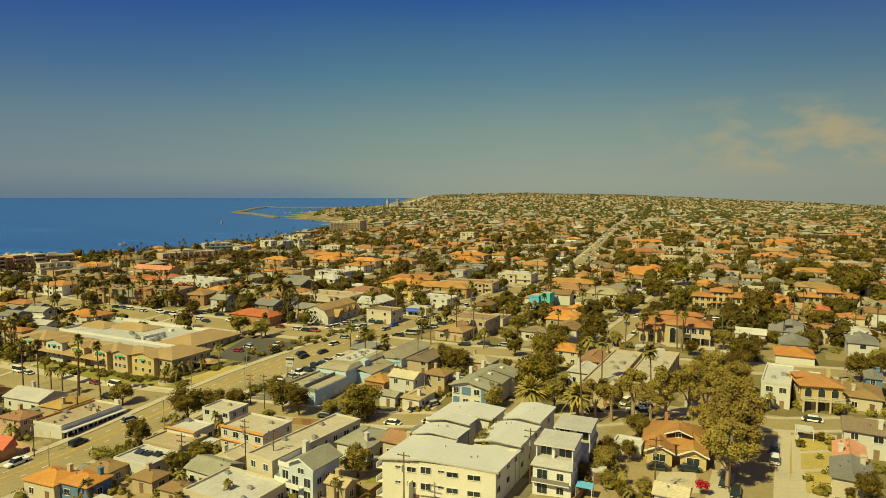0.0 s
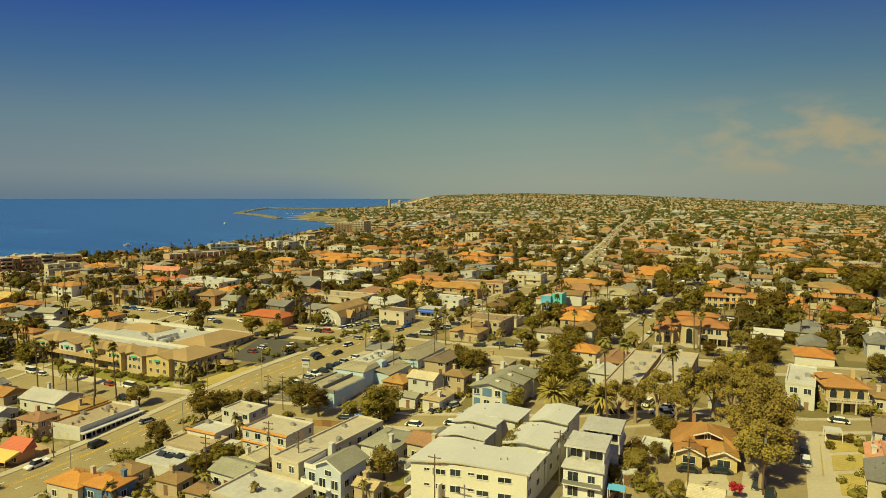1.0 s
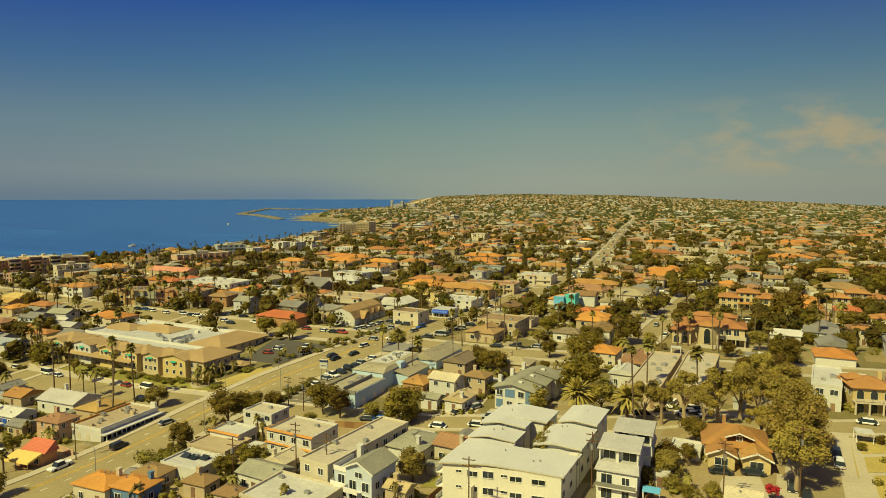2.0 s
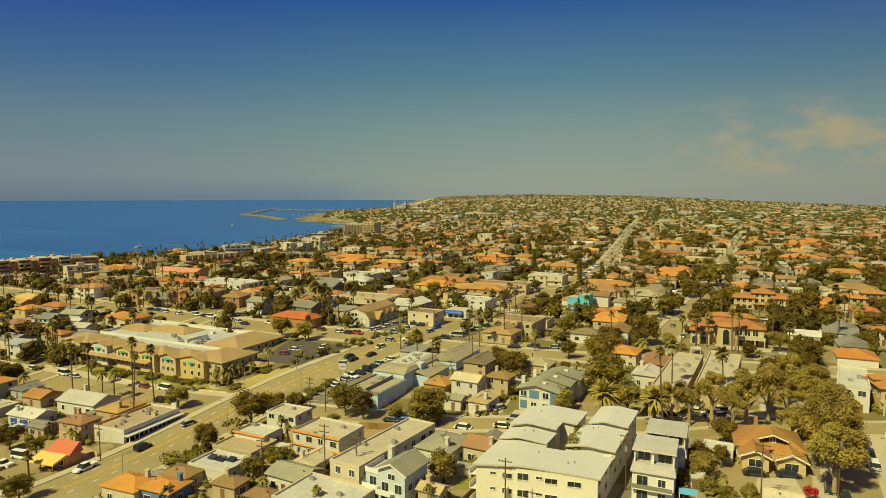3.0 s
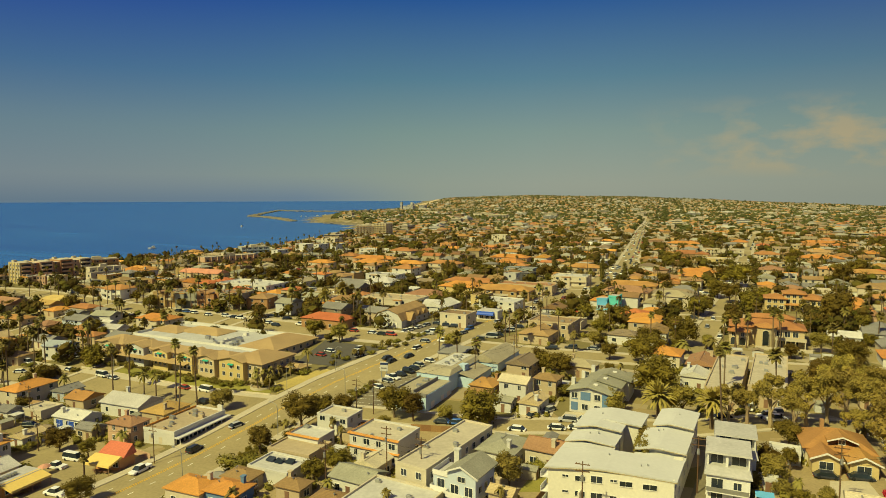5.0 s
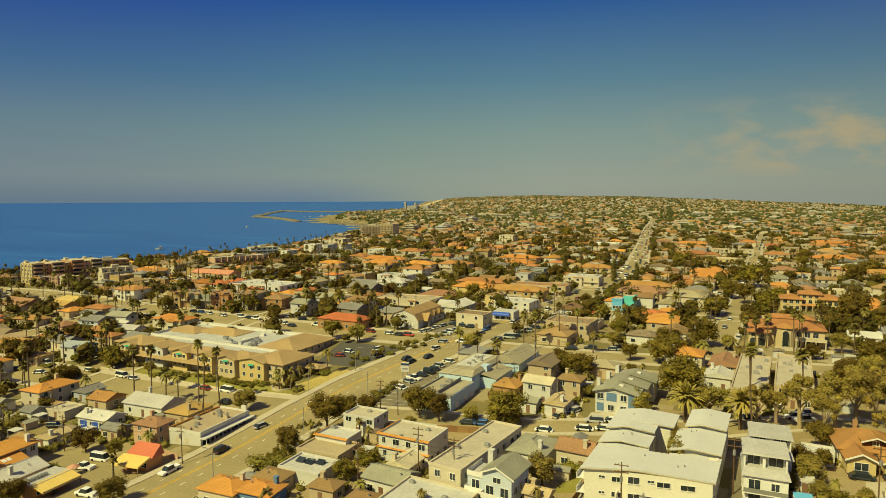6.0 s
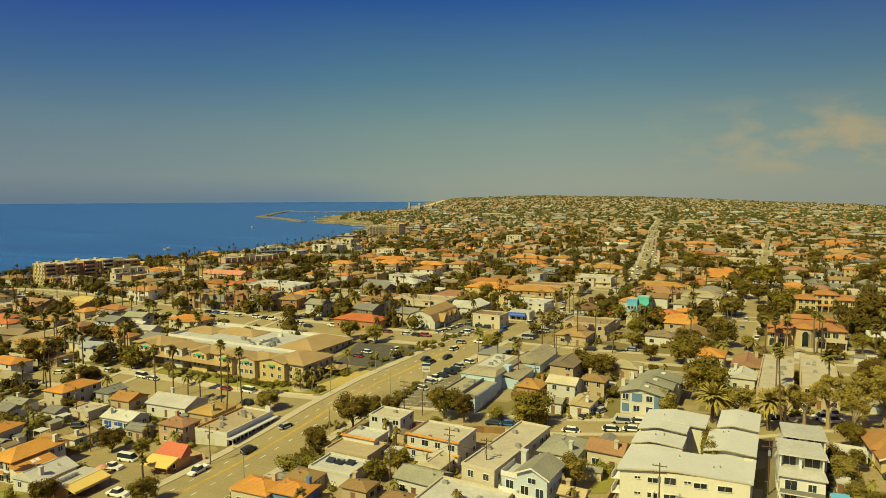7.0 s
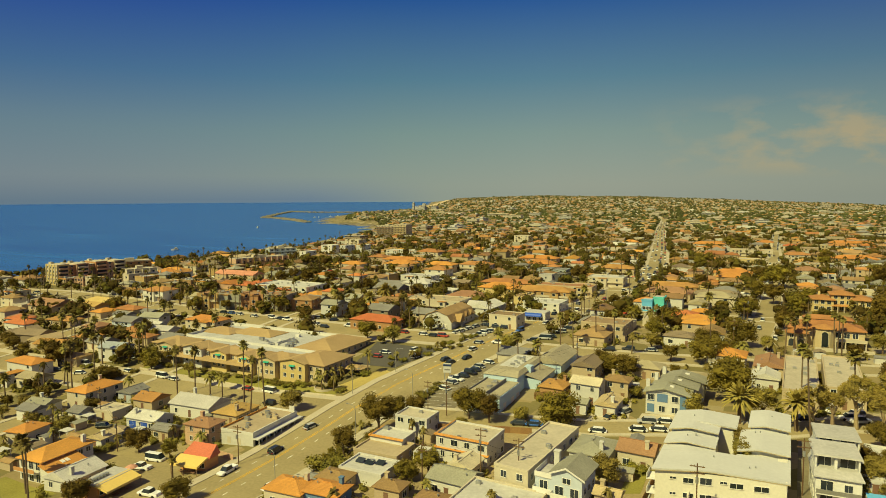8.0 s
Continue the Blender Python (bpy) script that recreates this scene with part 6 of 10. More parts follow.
def balcony_house():
    """A narrow pale blue three-storey house with white balconies."""
    ob = tagged(empty("balcony_house", -80.0, 93.8, -2, wide=1.1), "pale blue three-storey house with white balconies and grey gable roof", "house")
    TAKEN.append((-79.4, 93.2, 6))
    block(ob, "wall", -1.2, 4.2, -3.6, 4.2, -1.5, 7.0, WALL["bluegrey"]), block(ob, "wing_wall", -4.6, -1.2, -2.6, 3.6, -1.5, 5.2, WALL["bluegrey"])
    rings = [[(-1.8, y, 6.8), (1.5, y, 8.5), (4.8, y, 6.8), (4.8, y, 7.0), (1.5, y, 8.72), (-1.8, y, 7.0)] for y in (-4.1, 4.6)]
    part("roof", Geo().loft(rings), TILE_ROOF["greygreen"], ob)
    part("gable_wall", Geo().poly([(-1.2, -3.58, 6.9), (4.2, -3.58, 6.9), (1.5, -3.58, 8.4)]), WALL["bluegrey"], ob)
    part("barge_board", Geo().loft([[(-1.85, y, 6.7), (1.5, y, 8.42), (4.85, y, 6.7), (4.85, y, 7.0), (1.5, y, 8.75), (-1.85, y, 7.0)] for y in (-4.22, -4.1)]), M_FRAME, ob, "white barge board")
    block(ob, "roof_deck", -4.7, -1.2, -2.7, 3.7, 5.2, 5.35, FLAT_ROOF["greylight"])
    for x0, x1, y0, z in ((-4.6, -1.2, -3.9, 0.2), (-4.6, -1.2, -3.9, 2.7), (-1.0, 2.0, -4.9, 2.7)):
        b = part("balcony", Geo().box(x0, x1, y0, y0 + 1.35, z, z + 0.15), M_FRAME, ob)
        part("railing", Geo().box(x0, x1, y0, y0 + 0.06, z + 0.15, z + 1.05).box(x0, x0 + 0.06, y0 + 0.06, y0 + 1.3, z + 0.15, z + 1.05), M_FRAME, b, "white boarded railing")
    part("deck_railing", Geo().box(-4.7, -1.3, -2.7, -2.62, 5.35, 6.3).box(-4.7, -4.62, -2.62, 3.6, 5.35, 6.3), M_FRAME, ob)
    part("chimney", Geo().box(-2.6, -1.6, 1.6, 2.6, 5.2, 9.0).box(-2.7, -1.5, 1.5, 2.7, 9.0, 9.2), WALL["white"], ob)
    for x, y, z in ((-3.0, -2.6, 0.5), (-3.0, -2.6, 3.0), (0.2, -3.6, 3.0), (0.2, -3.6, 0.5), (2.9, -3.6, 0.6), (2.9, -3.6, 3.1), (1.5, -3.6, 5.5)):
        window(ob, x, y, z, 0, 1.4, 1.7 if z < 5 else 1.0)
    window_row(ob, (4.2, -3), (4.2, 4), 0.8, 3, 90), window_row(ob, (4.2, -3), (4.2, 4), 3.5, 3, 90)


def painted_block(x, y, w, d, h, colour, words):
    """A plain painted commercial box with parapet and band of windows."""
    ob = tagged(empty("painted_building", x, y, 2), words, "commercial building")
    TAKEN.extend([(x, y, 7), (x + 1, y - 12, 7)])
    block(ob, "wall", -w / 2, w / 2, -d / 2, d / 2, -2, h, WALL[colour])
    part("parapet", Geo().box(-w / 2 - 0.15, w / 2 + 0.15, -d / 2 - 0.15, -d / 2 + 0.2, h - 0.3, h + 0.6).box(w / 2 - 0.2, w / 2 + 0.15, -d / 2 + 0.2, d / 2, h - 0.3, h + 0.6), WALL[colour], ob)
    block(ob, "roof", -w / 2 + 0.1, w / 2 - 0.3, -d / 2 + 0.3, d / 2, h, h + 0.1, FLAT_ROOF["greylight"])
    window_row(ob, (-w / 2 + 0.5, -d / 2), (w / 2 - 0.5, -d / 2), 1.0, 3, 0, 1.4, 1.4), window_row(ob, (w / 2, -d / 2), (w / 2, d / 2), 1.0, 2, 90, 1.4, 1.4)


def mansion():
    """A yellow two-storey villa with an arcade below and a balustraded balcony above."""
    ob = tagged(empty("mansion", 10.2, 183.0, 14), "yellow stucco two-storey mansion with arches, balcony and tiled roof", "villa")
    TAKEN.append((10.2, 183, 8))
    block(ob, "wall", -4.6, 4.6, -3.4, 6.0, -1.5, 6.4, WALL["yellow"])
    g, *_ = hip_roof(9.2, 9.4, 6.4, 0.36, 0.7)
    part("roof", g, TILE_ROOF["orangetan"], ob, at=pose(0, 1.3, 0))
    g, *_ = hip_roof(4.0, 3.4, 7.4, 0.5, 0.5)
    block(ob, "tower_wall", -4.6, -0.6, 1.0, 4.4, 6.0, 7.4, WALL["yellow"]), part("tower_roof", g, TILE_ROOF["orangetan"], ob, at=pose(-2.6, 2.7, 0))
    block(ob, "chimney", 2.6, 3.5, 2.0, 2.9, 6.4, 9.2, WALL["yellow"])
    b = part("balcony", Geo().box(-4.8, 4.8, -5.6, -3.4, 2.9, 3.2), WALL["cream"], ob)
    for i in range(17):
        part("baluster", cached("baluster", lambda: Geo().tube([(0, 0, 0), (0, 0, 0.35), (0, 0, 0.7)], [0.07, 0.13, 0.07], 6).mesh("baluster", WALL["cream"])), None, b, at=pose(-4.6 + 0.575 * i, -5.45, 3.2))
    part("balcony_rail", Geo().box(-4.8, 4.8, -5.6, -5.3, 3.9, 4.05), WALL["cream"], b)
    for x in (-4.5, -1.5, 1.5, 4.5):
        part("column", Geo().tube([(x, -5.4, -1.5), (x, -5.4, 2.9)], [0.28, 0.24], 10), WALL["cream"], ob)
    for x in (-3.0, 0, 3.0):
        arch_pane(ob, x, -3.42, 0.0, 1.7, 2.5), arch_pane(ob, x, -3.42, 3.3, 1.5, 2.4)
    window_row(ob, (-4.6, 6), (-4.6, -3), 3.8, 3, -90), window_row(ob, (4.6, -3), (4.6, 6), 3.8, 3, 90)


def grand_house(x, y, rot, wall, cover, words):
    """A large house of three hipped volumes with porch, balcony and many windows."""
    ob = tagged(empty("grand_house", x, y, rot), words, "villa")
    TAKEN.append((x, y, 13))
    for x0, x1, y0, y1, h in ((-12, -3, -4.5, 6, 5.8), (-4, 5, -2.5, 7, 8.2), (4, 12.5, -5.5, 6, 6.4)):
        block(ob, "wall", x0, x1, y0, y1, -1.5, h, WALL[wall])
        g, *_ = hip_roof(x1 - x0, y1 - y0, h, 0.36, 0.8)
        part("roof", g, TILE_ROOF[cover], ob, at=pose((x0 + x1) / 2, (y0 + y1) / 2, 0))
        for z in (0.8, 3.7):
            window_row(ob, (x0 + 0.6, y0), (x1 - 0.6, y0), z, 3, 0, 1.5, 1.7)
    window_row(ob, (-3.4, -2.5), (4.4, -2.5), 6.3, 3, 0, 1.4, 1.3), window_row(ob, (12.5, -5), (12.5, 5.5), 3.7, 3, 90)
    part("porch_roof", Geo().loft([[(-4, -5.2, 2.9), (4, -5.2, 2.9), (4, -2.4, 3.5), (-4, -2.4, 3.5)], [(-4, -5.2, 3.1), (4, -5.2, 3.1), (4, -2.4, 3.7), (-4, -2.4, 3.7)]]), TILE_ROOF[cover], ob)
    for xx in (-3.8, -1.3, 1.3, 3.8):
        part("column", Geo().tube([(xx, -5.0, -1), (xx, -5.0, 2.95)], [0.24, 0.2], 8), WALL["cream"], ob)
    block(ob, "chimney", -9.2, -8.2, 1, 2, 5.8, 9.0, WALL[wall]), block(ob, "chimney", 8, 9, 2, 3, 6.4, 9.6, WALL[wall])


def orange_villa():
    """A long white two-storey house with a lower wing, both under orange hips."""
    ob = tagged(empty("villa", -204.4, 67.5, 7), "white two-storey villa with bright orange tiled hips and skylights", "house")
    TAKEN.extend([(-204.4, 64, 6), (-204, 71, 6)])
    block(ob, "wall", -4.1, 4.1, -6.9, 6.9, -1.5, 5.6, WALL["white"]), block(ob, "wing_wall", 4.1, 8.0, -7.4, 1.6, -1.5, 3.6, WALL["white"])
    g, *_ = hip_roof(8.2, 13.8, 5.6, 0.36, 0.6)
    part("roof", g, TILE_ROOF["orange"], ob)
    part("wing_roof", Geo().loft([[(4.1, -8.0, 4.9), (4.1, 2.0, 4.9), (8.5, 2.0, 3.5), (8.5, -8.0, 3.5)], [(4.1, -8.0, 5.1), (4.1, 2.0, 5.1), (8.5, 2.0, 3.7), (8.5, -8.0, 3.7)]]), TILE_ROOF["orange"], ob)
    for y in (-3.4, -2.2):
        part("skylight", Geo().loft([[(5.4, y, 4.66), (5.4, y + 0.9, 4.66), (6.6, y + 0.9, 4.28), (6.6, y, 4.28)], [(5.4, y, 4.78), (5.4, y + 0.9, 4.78), (6.6, y + 0.9, 4.4), (6.6, y, 4.4)]]), M_FRAME, ob)
    b = part("balcony", Geo().box(-4.1, 3.2, -8.4, -6.9, 2.7, 2.9), WALL["white"], ob)
    part("railing", Geo().box(-4.1, 3.2, -8.4, -8.3, 2.9, 3.8), WALL["orange"], b, "orange balcony railing")
    for x in (-2.6, 0.2, 2.6):
        window(ob, x, -6.9, 3.2, 0, 1.4, 1.9), window(ob, x, -6.9, 0.2, 0, 1.4, 1.9)
    window_row(ob, (8.0, -7), (8.0, 1.4), 1.0, 3, 90), window_row(ob, (4.1, 2.2), (4.1, 6.6), 3.6, 2, 90)
    part("chimney", Geo().box(2.6, 3.5, 4.6, 5.5, 5.4, 8.0), WALL["white"], ob)


def planter(x, y, r):
    """A round raised bed with a pale kerb."""
    ob = tagged(empty("round_planter", x, y), "round pale stone planter bed with low shrubs", "planter")
    ring = [(math.cos(0.2618 * i), math.sin(0.2618 * i)) for i in range(24)]
    part("kerb", Geo().loft([[(q * c, q * v, z) for c, v in ring] for q, z in ((r, -0.3), (r, 0.5), (r - 0.35, 0.5), (r - 0.35, 0.1))], caps=False), M_CONCRETE, ob)
    part("soil", Geo().poly([((r - 0.3) * c, (r - 0.3) * v, 0.2) for c, v in ring]), M_EARTH, ob)


# ---- the town: landmark buildings ----
for x, y in ((-138.6, 134.0), (-139.1, 137.3), (-139.8, 141.0), (-140.3, 144.6), (-140.8, 148.3), (-141.2, 151.7)):
    tree("hedge", x, y, 1.5, 0.8)
store = tagged(empty("market_store", -146.2, 252.2, 4), "small white market with bright blue barrel awning", "shop")
block(store, "wall", -5, 5, -4, 4, -1, 4.0, WALL["white"]), block(store, "roof", -4.8, 4.8, -3.8, 3.8, 4.0, 4.15, FLAT_ROOF["greylight"])
part("awning", Geo().loft([[(x, -4 - 1.6 * math.sin(t), 2.4 + 1.5 * math.cos(t)) for t in (0, 0.4, 0.8, 1.2, 1.57)] + [(x, -4, 2.4)] for x in (-4.6, 3.4)]), M_BLUE_DOOR, store, "bright blue barrel awning")
window_row(store, (-4, -4), (4, -4), 0.6, 3, 0, 1.6, 1.4)
TAKEN.append((-146.2, 252.2, 7))
grand_house(-24.1, 332.5, 3, "yellow", "orangetan", "large yellow villa with orange-tan tiled hipped roofs")
grand_house(22, 352, 4, "tan", "orangetan", "large tan villa with orange tiled hipped roofs")
orange_villa()
balcony_house()
mansion()
painted_block(-106.0, 299, 5.0, 8, 5.4, "skyblue", "sky-blue painted two-storey commercial block")
painted_block(-100.8, 301, 4.8, 8, 6.6, "teal", "bright teal painted two-storey commercial block")
planter(-177.8, 140.7, 4.2)
tree("palm", -184.2, 144.6, 2.0, 4.2)
tree("palm", -180.8, 144.3, 2.0, 4.2)
tree("palm", -179.6, 146.3, 2.0, 4.2)
tree("palm", -175.9, 151.7, 2.0, 4.2)
tree("palm", -178.3, 148.8, 2.0, 4.2)
tree("hedge", -191.0, 139.4, 1.4, 0.7)
tree("hedge", -193.1, 137.5, 1.4, 0.7)
tree("hedge", -172.0, 154.4, 1.8, 0.7)
tree("hedge", -189.5, 137.4, 1.3, 0.7)
tree("hedge", -192.5, 137.8, 1.2, 0.7)
tree("hedge", -171.7, 154.5, 1.8, 0.7)
tree("hedge", -177.2, 153.8, 1.3, 0.7)
tree("hedge", -179.2, 146.9, 1.9, 0.7)
tree("hedge", -175.7, 156.4, 1.6, 0.7)
tree("hedge", -179.0, 149.0, 1.2, 0.7)
tree("hedge", -185.5, 145.5, 1.9, 0.7)
tree("hedge", -174.3, 154.0, 1.3, 0.7)
tree("hedge", -173.1, 155.1, 1.9, 0.7)
tree("hedge", -174.8, 153.7, 1.4, 0.7)
tree("hedge", -181.1, 147.4, 1.2, 0.7)
tree("hedge", -186.4, 138.4, 1.0, 0.7)
tree("hedge", -284.0, 123.9, 2.0, 0.8)
tree("hedge", -271.7, 125.6, 1.9, 0.8)
tree("hedge", -260.0, 127.3, 1.7, 0.8)
tree("hedge", -245.1, 128.8, 1.6, 0.8)
tree("hedge", -232.6, 132.6, 1.6, 0.8)
tree("hedge", -220.8, 134.3, 1.7, 0.8)
tree("hedge", -209.4, 137.0, 2.1, 0.8)
tree("hedge", -200.1, 138.8, 2.0, 0.8)
for x, y, r in ((-10, 202, 9), (-4, 172, 4), (14, 170, 3), (-30, 237, 9), (-18, 238, 7), (-42, 238, 6), (-24, 320, 14), (-172, 146, 9), (-180, 138, 8), (-168, 158, 7), (-186, 146, 7), (-107, 146, 5), (-104, 137, 6), (-100, 168, 4), (-88, 190, 3), (-103, 190, 4)):
    TAKEN.append((x, y, r))
white_apartments()
terrace_house(-35.2, 112.6)
terrace_house(-34.7, 122.4)
craftsman()
strip_shop()
canopy_restaurant(-169.6, 82.4, 10, 7.6, 4.6, "red", "roadside eatery with red roof and yellow canopy")
canopy_restaurant(-179.5, 64.5, 98, 9.0, 5.0, "grey", "long low eatery with yellow canopy over tables")
care_home()
blue_commercial()
gambrel_barn()
arcade_villa()
blue_triplex()
balcony_block("hotel", -598, 792, 8, 30, 16, 19.5, "cream", "five-storey cream shorefront hotel with balconies")
balcony_block("hotel_tower", -572, 796, 8, 20, 22, 20.5, "tan2", "plain tan hotel tower beside the shore", "tan2")
stepped_condo()
balcony_block("condo_block", -508, 296, 62, 29, 13, 12.0, "orangebrown", "brown flat-roofed seafront condominium with dark balconies", "brown")
balcony_block("condo_block", -443, 259, 72, 20, 10, 9.5, "cream", "cream three-storey beach apartment block with balconies", "white")
sign = tagged(empty("pylon_sign", -141.4, 158, 20), "tall white pylon sign beside the parking lot", "sign")
part("cabinet", Geo().box(-1.3, 1.3, -0.3, 0.3, 2.6, 5.6), WALL["white"], sign)
part("dark_band", Geo().box(-1.32, 1.32, -0.32, 0.32, 4.7, 5.4), WALL["navy"], sign)
part("post", Geo().box(-1.0, -0.7, -0.15, 0.15, -0.5, 2.7), M_STEEL, sign), part("post", Geo().box(0.7, 1.0, -0.15, 0.15, -0.5, 2.7), M_STEEL, sign)
bar = part("text_bar", Geo().box(-0.9, 0.9, -0.34, -0.31, 3.4, 3.8), WALL["grey"], sign)
POLES = ((-160.5, 86.5, 10), (-99.2, 96.4, 12), (-90.2, 95.4, 11), (-126.3, 130.3, 10), (-133.4, 132.1, 9), (-108.4, 87.7, 11), (-104.2, 178.5, 12), (-40.2, 111.4, 11), (-56, 91, 12), (-112.5, 166.5, 13), (-5.9, 120.1, 13), (-17.7, 114.1, 11), (-61.5, 226, 11), (-61, 290, 11), (-124, 222, 11), (-126, 266, 11), (-158.5, 228, 11), (-202, 82, 10), (-230, 95, 10))
for x, y, h in POLES:
    utility_pole(x, y, h, 8)
for i, k in ((0, 17), (17, 18), (1, 2), (3, 4), (3, 9), (9, 6), (11, 10), (12, 13), (6, 12), (5, 1)):
    for up in (9.4, 8.3):
        cable("overhead_wire", POLES[i][:2], POLES[k][:2], up)
for x, y, t in ((-141.0, 79, 180), (-142.5, 110, 180), (-143.5, 140, 180), (-165, 138, 0), (-163, 160, 0), (-136.5, 190, 180), (-156, 216, 0), (-130.5, 250, 180), (-127, 300, 180), (-126, 350, 180), (-147, 330, 0), (-200, 132, -90), (-240, 129.5, -90)):
    street_lamp(x, y, t)
fence(((-134, 119), (-112, 123)), 1.7, M_FENCE, "brown board fence behind the houses")
fence(((-110, 123.5), (-99, 125)), 1.7, M_FENCE, "brown board fence behind the houses")
fence(((-181, 98), (-178, 90), (-164, 88)), 1.6, WALL["peach"], "low peach stucco wall beside the lot", "garden_wall")
fence(((-97, 157), (-108, 150)), 2.0, M_FENCE, "red-brown timber patio fence")
fence(((-66.2, 88), (-66, 122)), 1.8, M_FENCE, "dark board fence beside the apartments")
fence(((-169, 134.5), (-262, 131)), 0.7, WALL["cream"], "low cream planter wall along the street", "planter_wall")
fence(((-30, 96), (-29.5, 118)), 1.6, M_FENCE, "weathered board fence beside the town houses")
fence(((-128, 76), (-96, 74)), 1.7, M_FENCE, "brown board fence between the yards")
fence(((-200, 95), (-182, 99)), 1.7, M_FENCE, "brown board fence along the back lane")

tarp = tagged(empty("tarp_shelter", -29.0, 109.3, 5), "small yard shelter with bright blue tarpaulin roof", "shelter")
part("tarpaulin", Geo().loft([[(-1.5, -1.1, 2.3), (1.5, -1.1, 2.3), (1.5, 1.1, 2.5), (-1.5, 1.1, 2.5)], [(-1.5, -1.1, 2.36), (1.5, -1.1, 2.36), (1.5, 1.1, 2.56), (-1.5, 1.1, 2.56)]]), WALL["skyblue"], tarp, "bright blue tarpaulin")
for x, y in ((-1.4, -1), (1.4, -1), (1.4, 1), (-1.4, 1)):
    part("post", Geo().box(x - 0.05, x + 0.05, y - 0.05, y + 0.05, -0.5, 2.4), M_FRAME, tarp)

umb = tagged(empty("parasol", -182.4, 72.8), "round pink parasol beside the eatery tables", "parasol")
part("pole", Geo().tube([(0, 0, -0.4), (0, 0, 2.5)], [0.04, 0.04], 6), M_STEEL, umb)
part("canopy", Geo().loft([[(q * math.cos(0.785 * i), q * math.sin(0.785 * i), z) for i in range(8)] for q, z in ((1.5, 2.0), (1.0, 2.35), (0.08, 2.65))]), WALL["salmon"], umb, "pink fabric canopy")

# ---- shore, harbour and skyline ----
g = Geo()
for i in range(56):
    y = 1900 + i * 58
    for off, up in ((-30, 1.2), (20, 1.6), (36 + 0.018 * (y - 1500), 1.4)):
        x = coast(y) + off
        g.v.append((x, y, max(ground(x, y), SEA + rise(x, y)) + up))
g.f = [(3 * i + j, 3 * i + j + 1, 3 * i + j + 4, 3 * i + j + 3) for i in range(55) for j in range(2)]
tagged(new("beach", g.mesh("beach", M_SAND)), "long pale sandy beach fading up the coast", "beach", kind="structure")


def breakwater(name, pts, width, label):
    ob = tagged(new(name), label, "breakwater")
    rng = random.Random(2)
    g = Geo()
    for x, y, nx, ny in along(pts, 14):
        for s in (-1, 0, 1):
            z = SEA + rise(x, y)
            blob(g, (x + nx * s * width + rng.uniform(-3, 3), y + ny * s * width + rng.uniform(-3, 3), z + (1.5 if s == 0 else 0.2)), 10 * rng.uniform(0.8, 1.2), rng, 0, 0.35)
    part("rock_mound", g, M_ROCK, ob)
    return ob


breakwater("breakwater", ((-1700, 2290), (-1970, 2190), (-2132, 2233), (-1918, 1919), (-1714, 1643), (-1581, 1591), (-1395, 1471), (-1290, 1390)), 6, "low rock breakwater enclosing the harbour")
breakwater("jetty", ((-1110, 1330), (-1050, 1300), (-960, 1262)), 5, "short rock jetty at the harbour mouth")
breakwater("harbour_wall", ((-1190, 1418), (-1130, 1402), (-1060, 1390), (-1010, 1362)), 4, "rock wall along the harbour basin")


def yacht(x, y, turn, s):
    z = SEA + rise(x, y)
    ob = tagged(empty("motor_yacht", x, y, turn, z), "small white motor yacht on open water", "boat", "boats at sea")
    part("hull", Geo().loft([[(-1.6 * s, -4 * s, -0.5), (1.6 * s, -4 * s, -0.5), (1.7 * s, 3 * s, -0.5), (0, 6.5 * s, -0.5), (-1.7 * s, 3 * s, -0.5)], [(-2 * s, -4.2 * s, 1.5 * s), (2 * s, -4.2 * s, 1.5 * s), (2 * s, 3.4 * s, 1.7 * s), (0, 7.6 * s, 2.2 * s), (-2 * s, 3.4 * s, 1.7 * s)]]), WALL["white"], ob)
    part("cabin", Geo().box(-1.4 * s, 1.4 * s, -2.6 * s, 2.6 * s, 1.5 * s, 3.3 * s).box(-1.0 * s, 1.0 * s, -1.8 * s, 1.0 * s, 3.3 * s, 4.4 * s), WALL["white"], ob)
    part("windscreen", Geo().box(-1.42 * s, 1.42 * s, -1.8 * s, 2.62 * s, 2.2 * s, 2.9 * s), M_GLASS, ob)


yacht(-777, 547, 150, 0.9)
yacht(-1168, 1079, 20, 0.9)
for i in range(9):
    a = random.Random(i)
    yacht(-1500 + a.uniform(-80, 60), 1760 + a.uniform(-60, 140), a.uniform(0, 360), 0.8)
for x, y, h, w in ((-1462, 2250, 36, 9), (-1405, 2240, 33, 11), (-1432, 2262, 20, 40), (-1370, 2270, 22, 26)):
    balcony_block("harbour_tower", x, y, 0, w, w * 0.8, h, "greylight", "hazy distant grey harbour tower block", "grey")
for x, y, h, w in ((-1250, 2080, 12, 60), (-1080, 1820, 10, 70), (-800, 1650, 11, 60), (-690, 1500, 12, 50), (-1330, 1980, 9, 70), (80, 3900, 26, 40), (200, 3900, 18, 90), (-560, 3950, 24, 45)):
    balcony_block("distant_hall", x, y, 4, w, w * 0.35, h, "cream", "long pale distant institutional building", "tan")
house(-183.3, 95.8, 8.4, 6.3, 5.4, 7, "hip", "peach", "brownred")
house(-204.6, 111.8, 15.4, 9.7, 3.6, 7, "gable", "white", "greylight")
house(-188.2, 111.4, 8.5, 10.2, 3.1, 7, "hip", "tan", "goldtan")
house(-210.3, 98.0, 11.3, 6.9, 3.2, 7, "gable", "white", "white", "garage")
house(-236.1, 110.5, 5.8, 7.2, 3.1, 7, "gable", "greyblue", "grey")
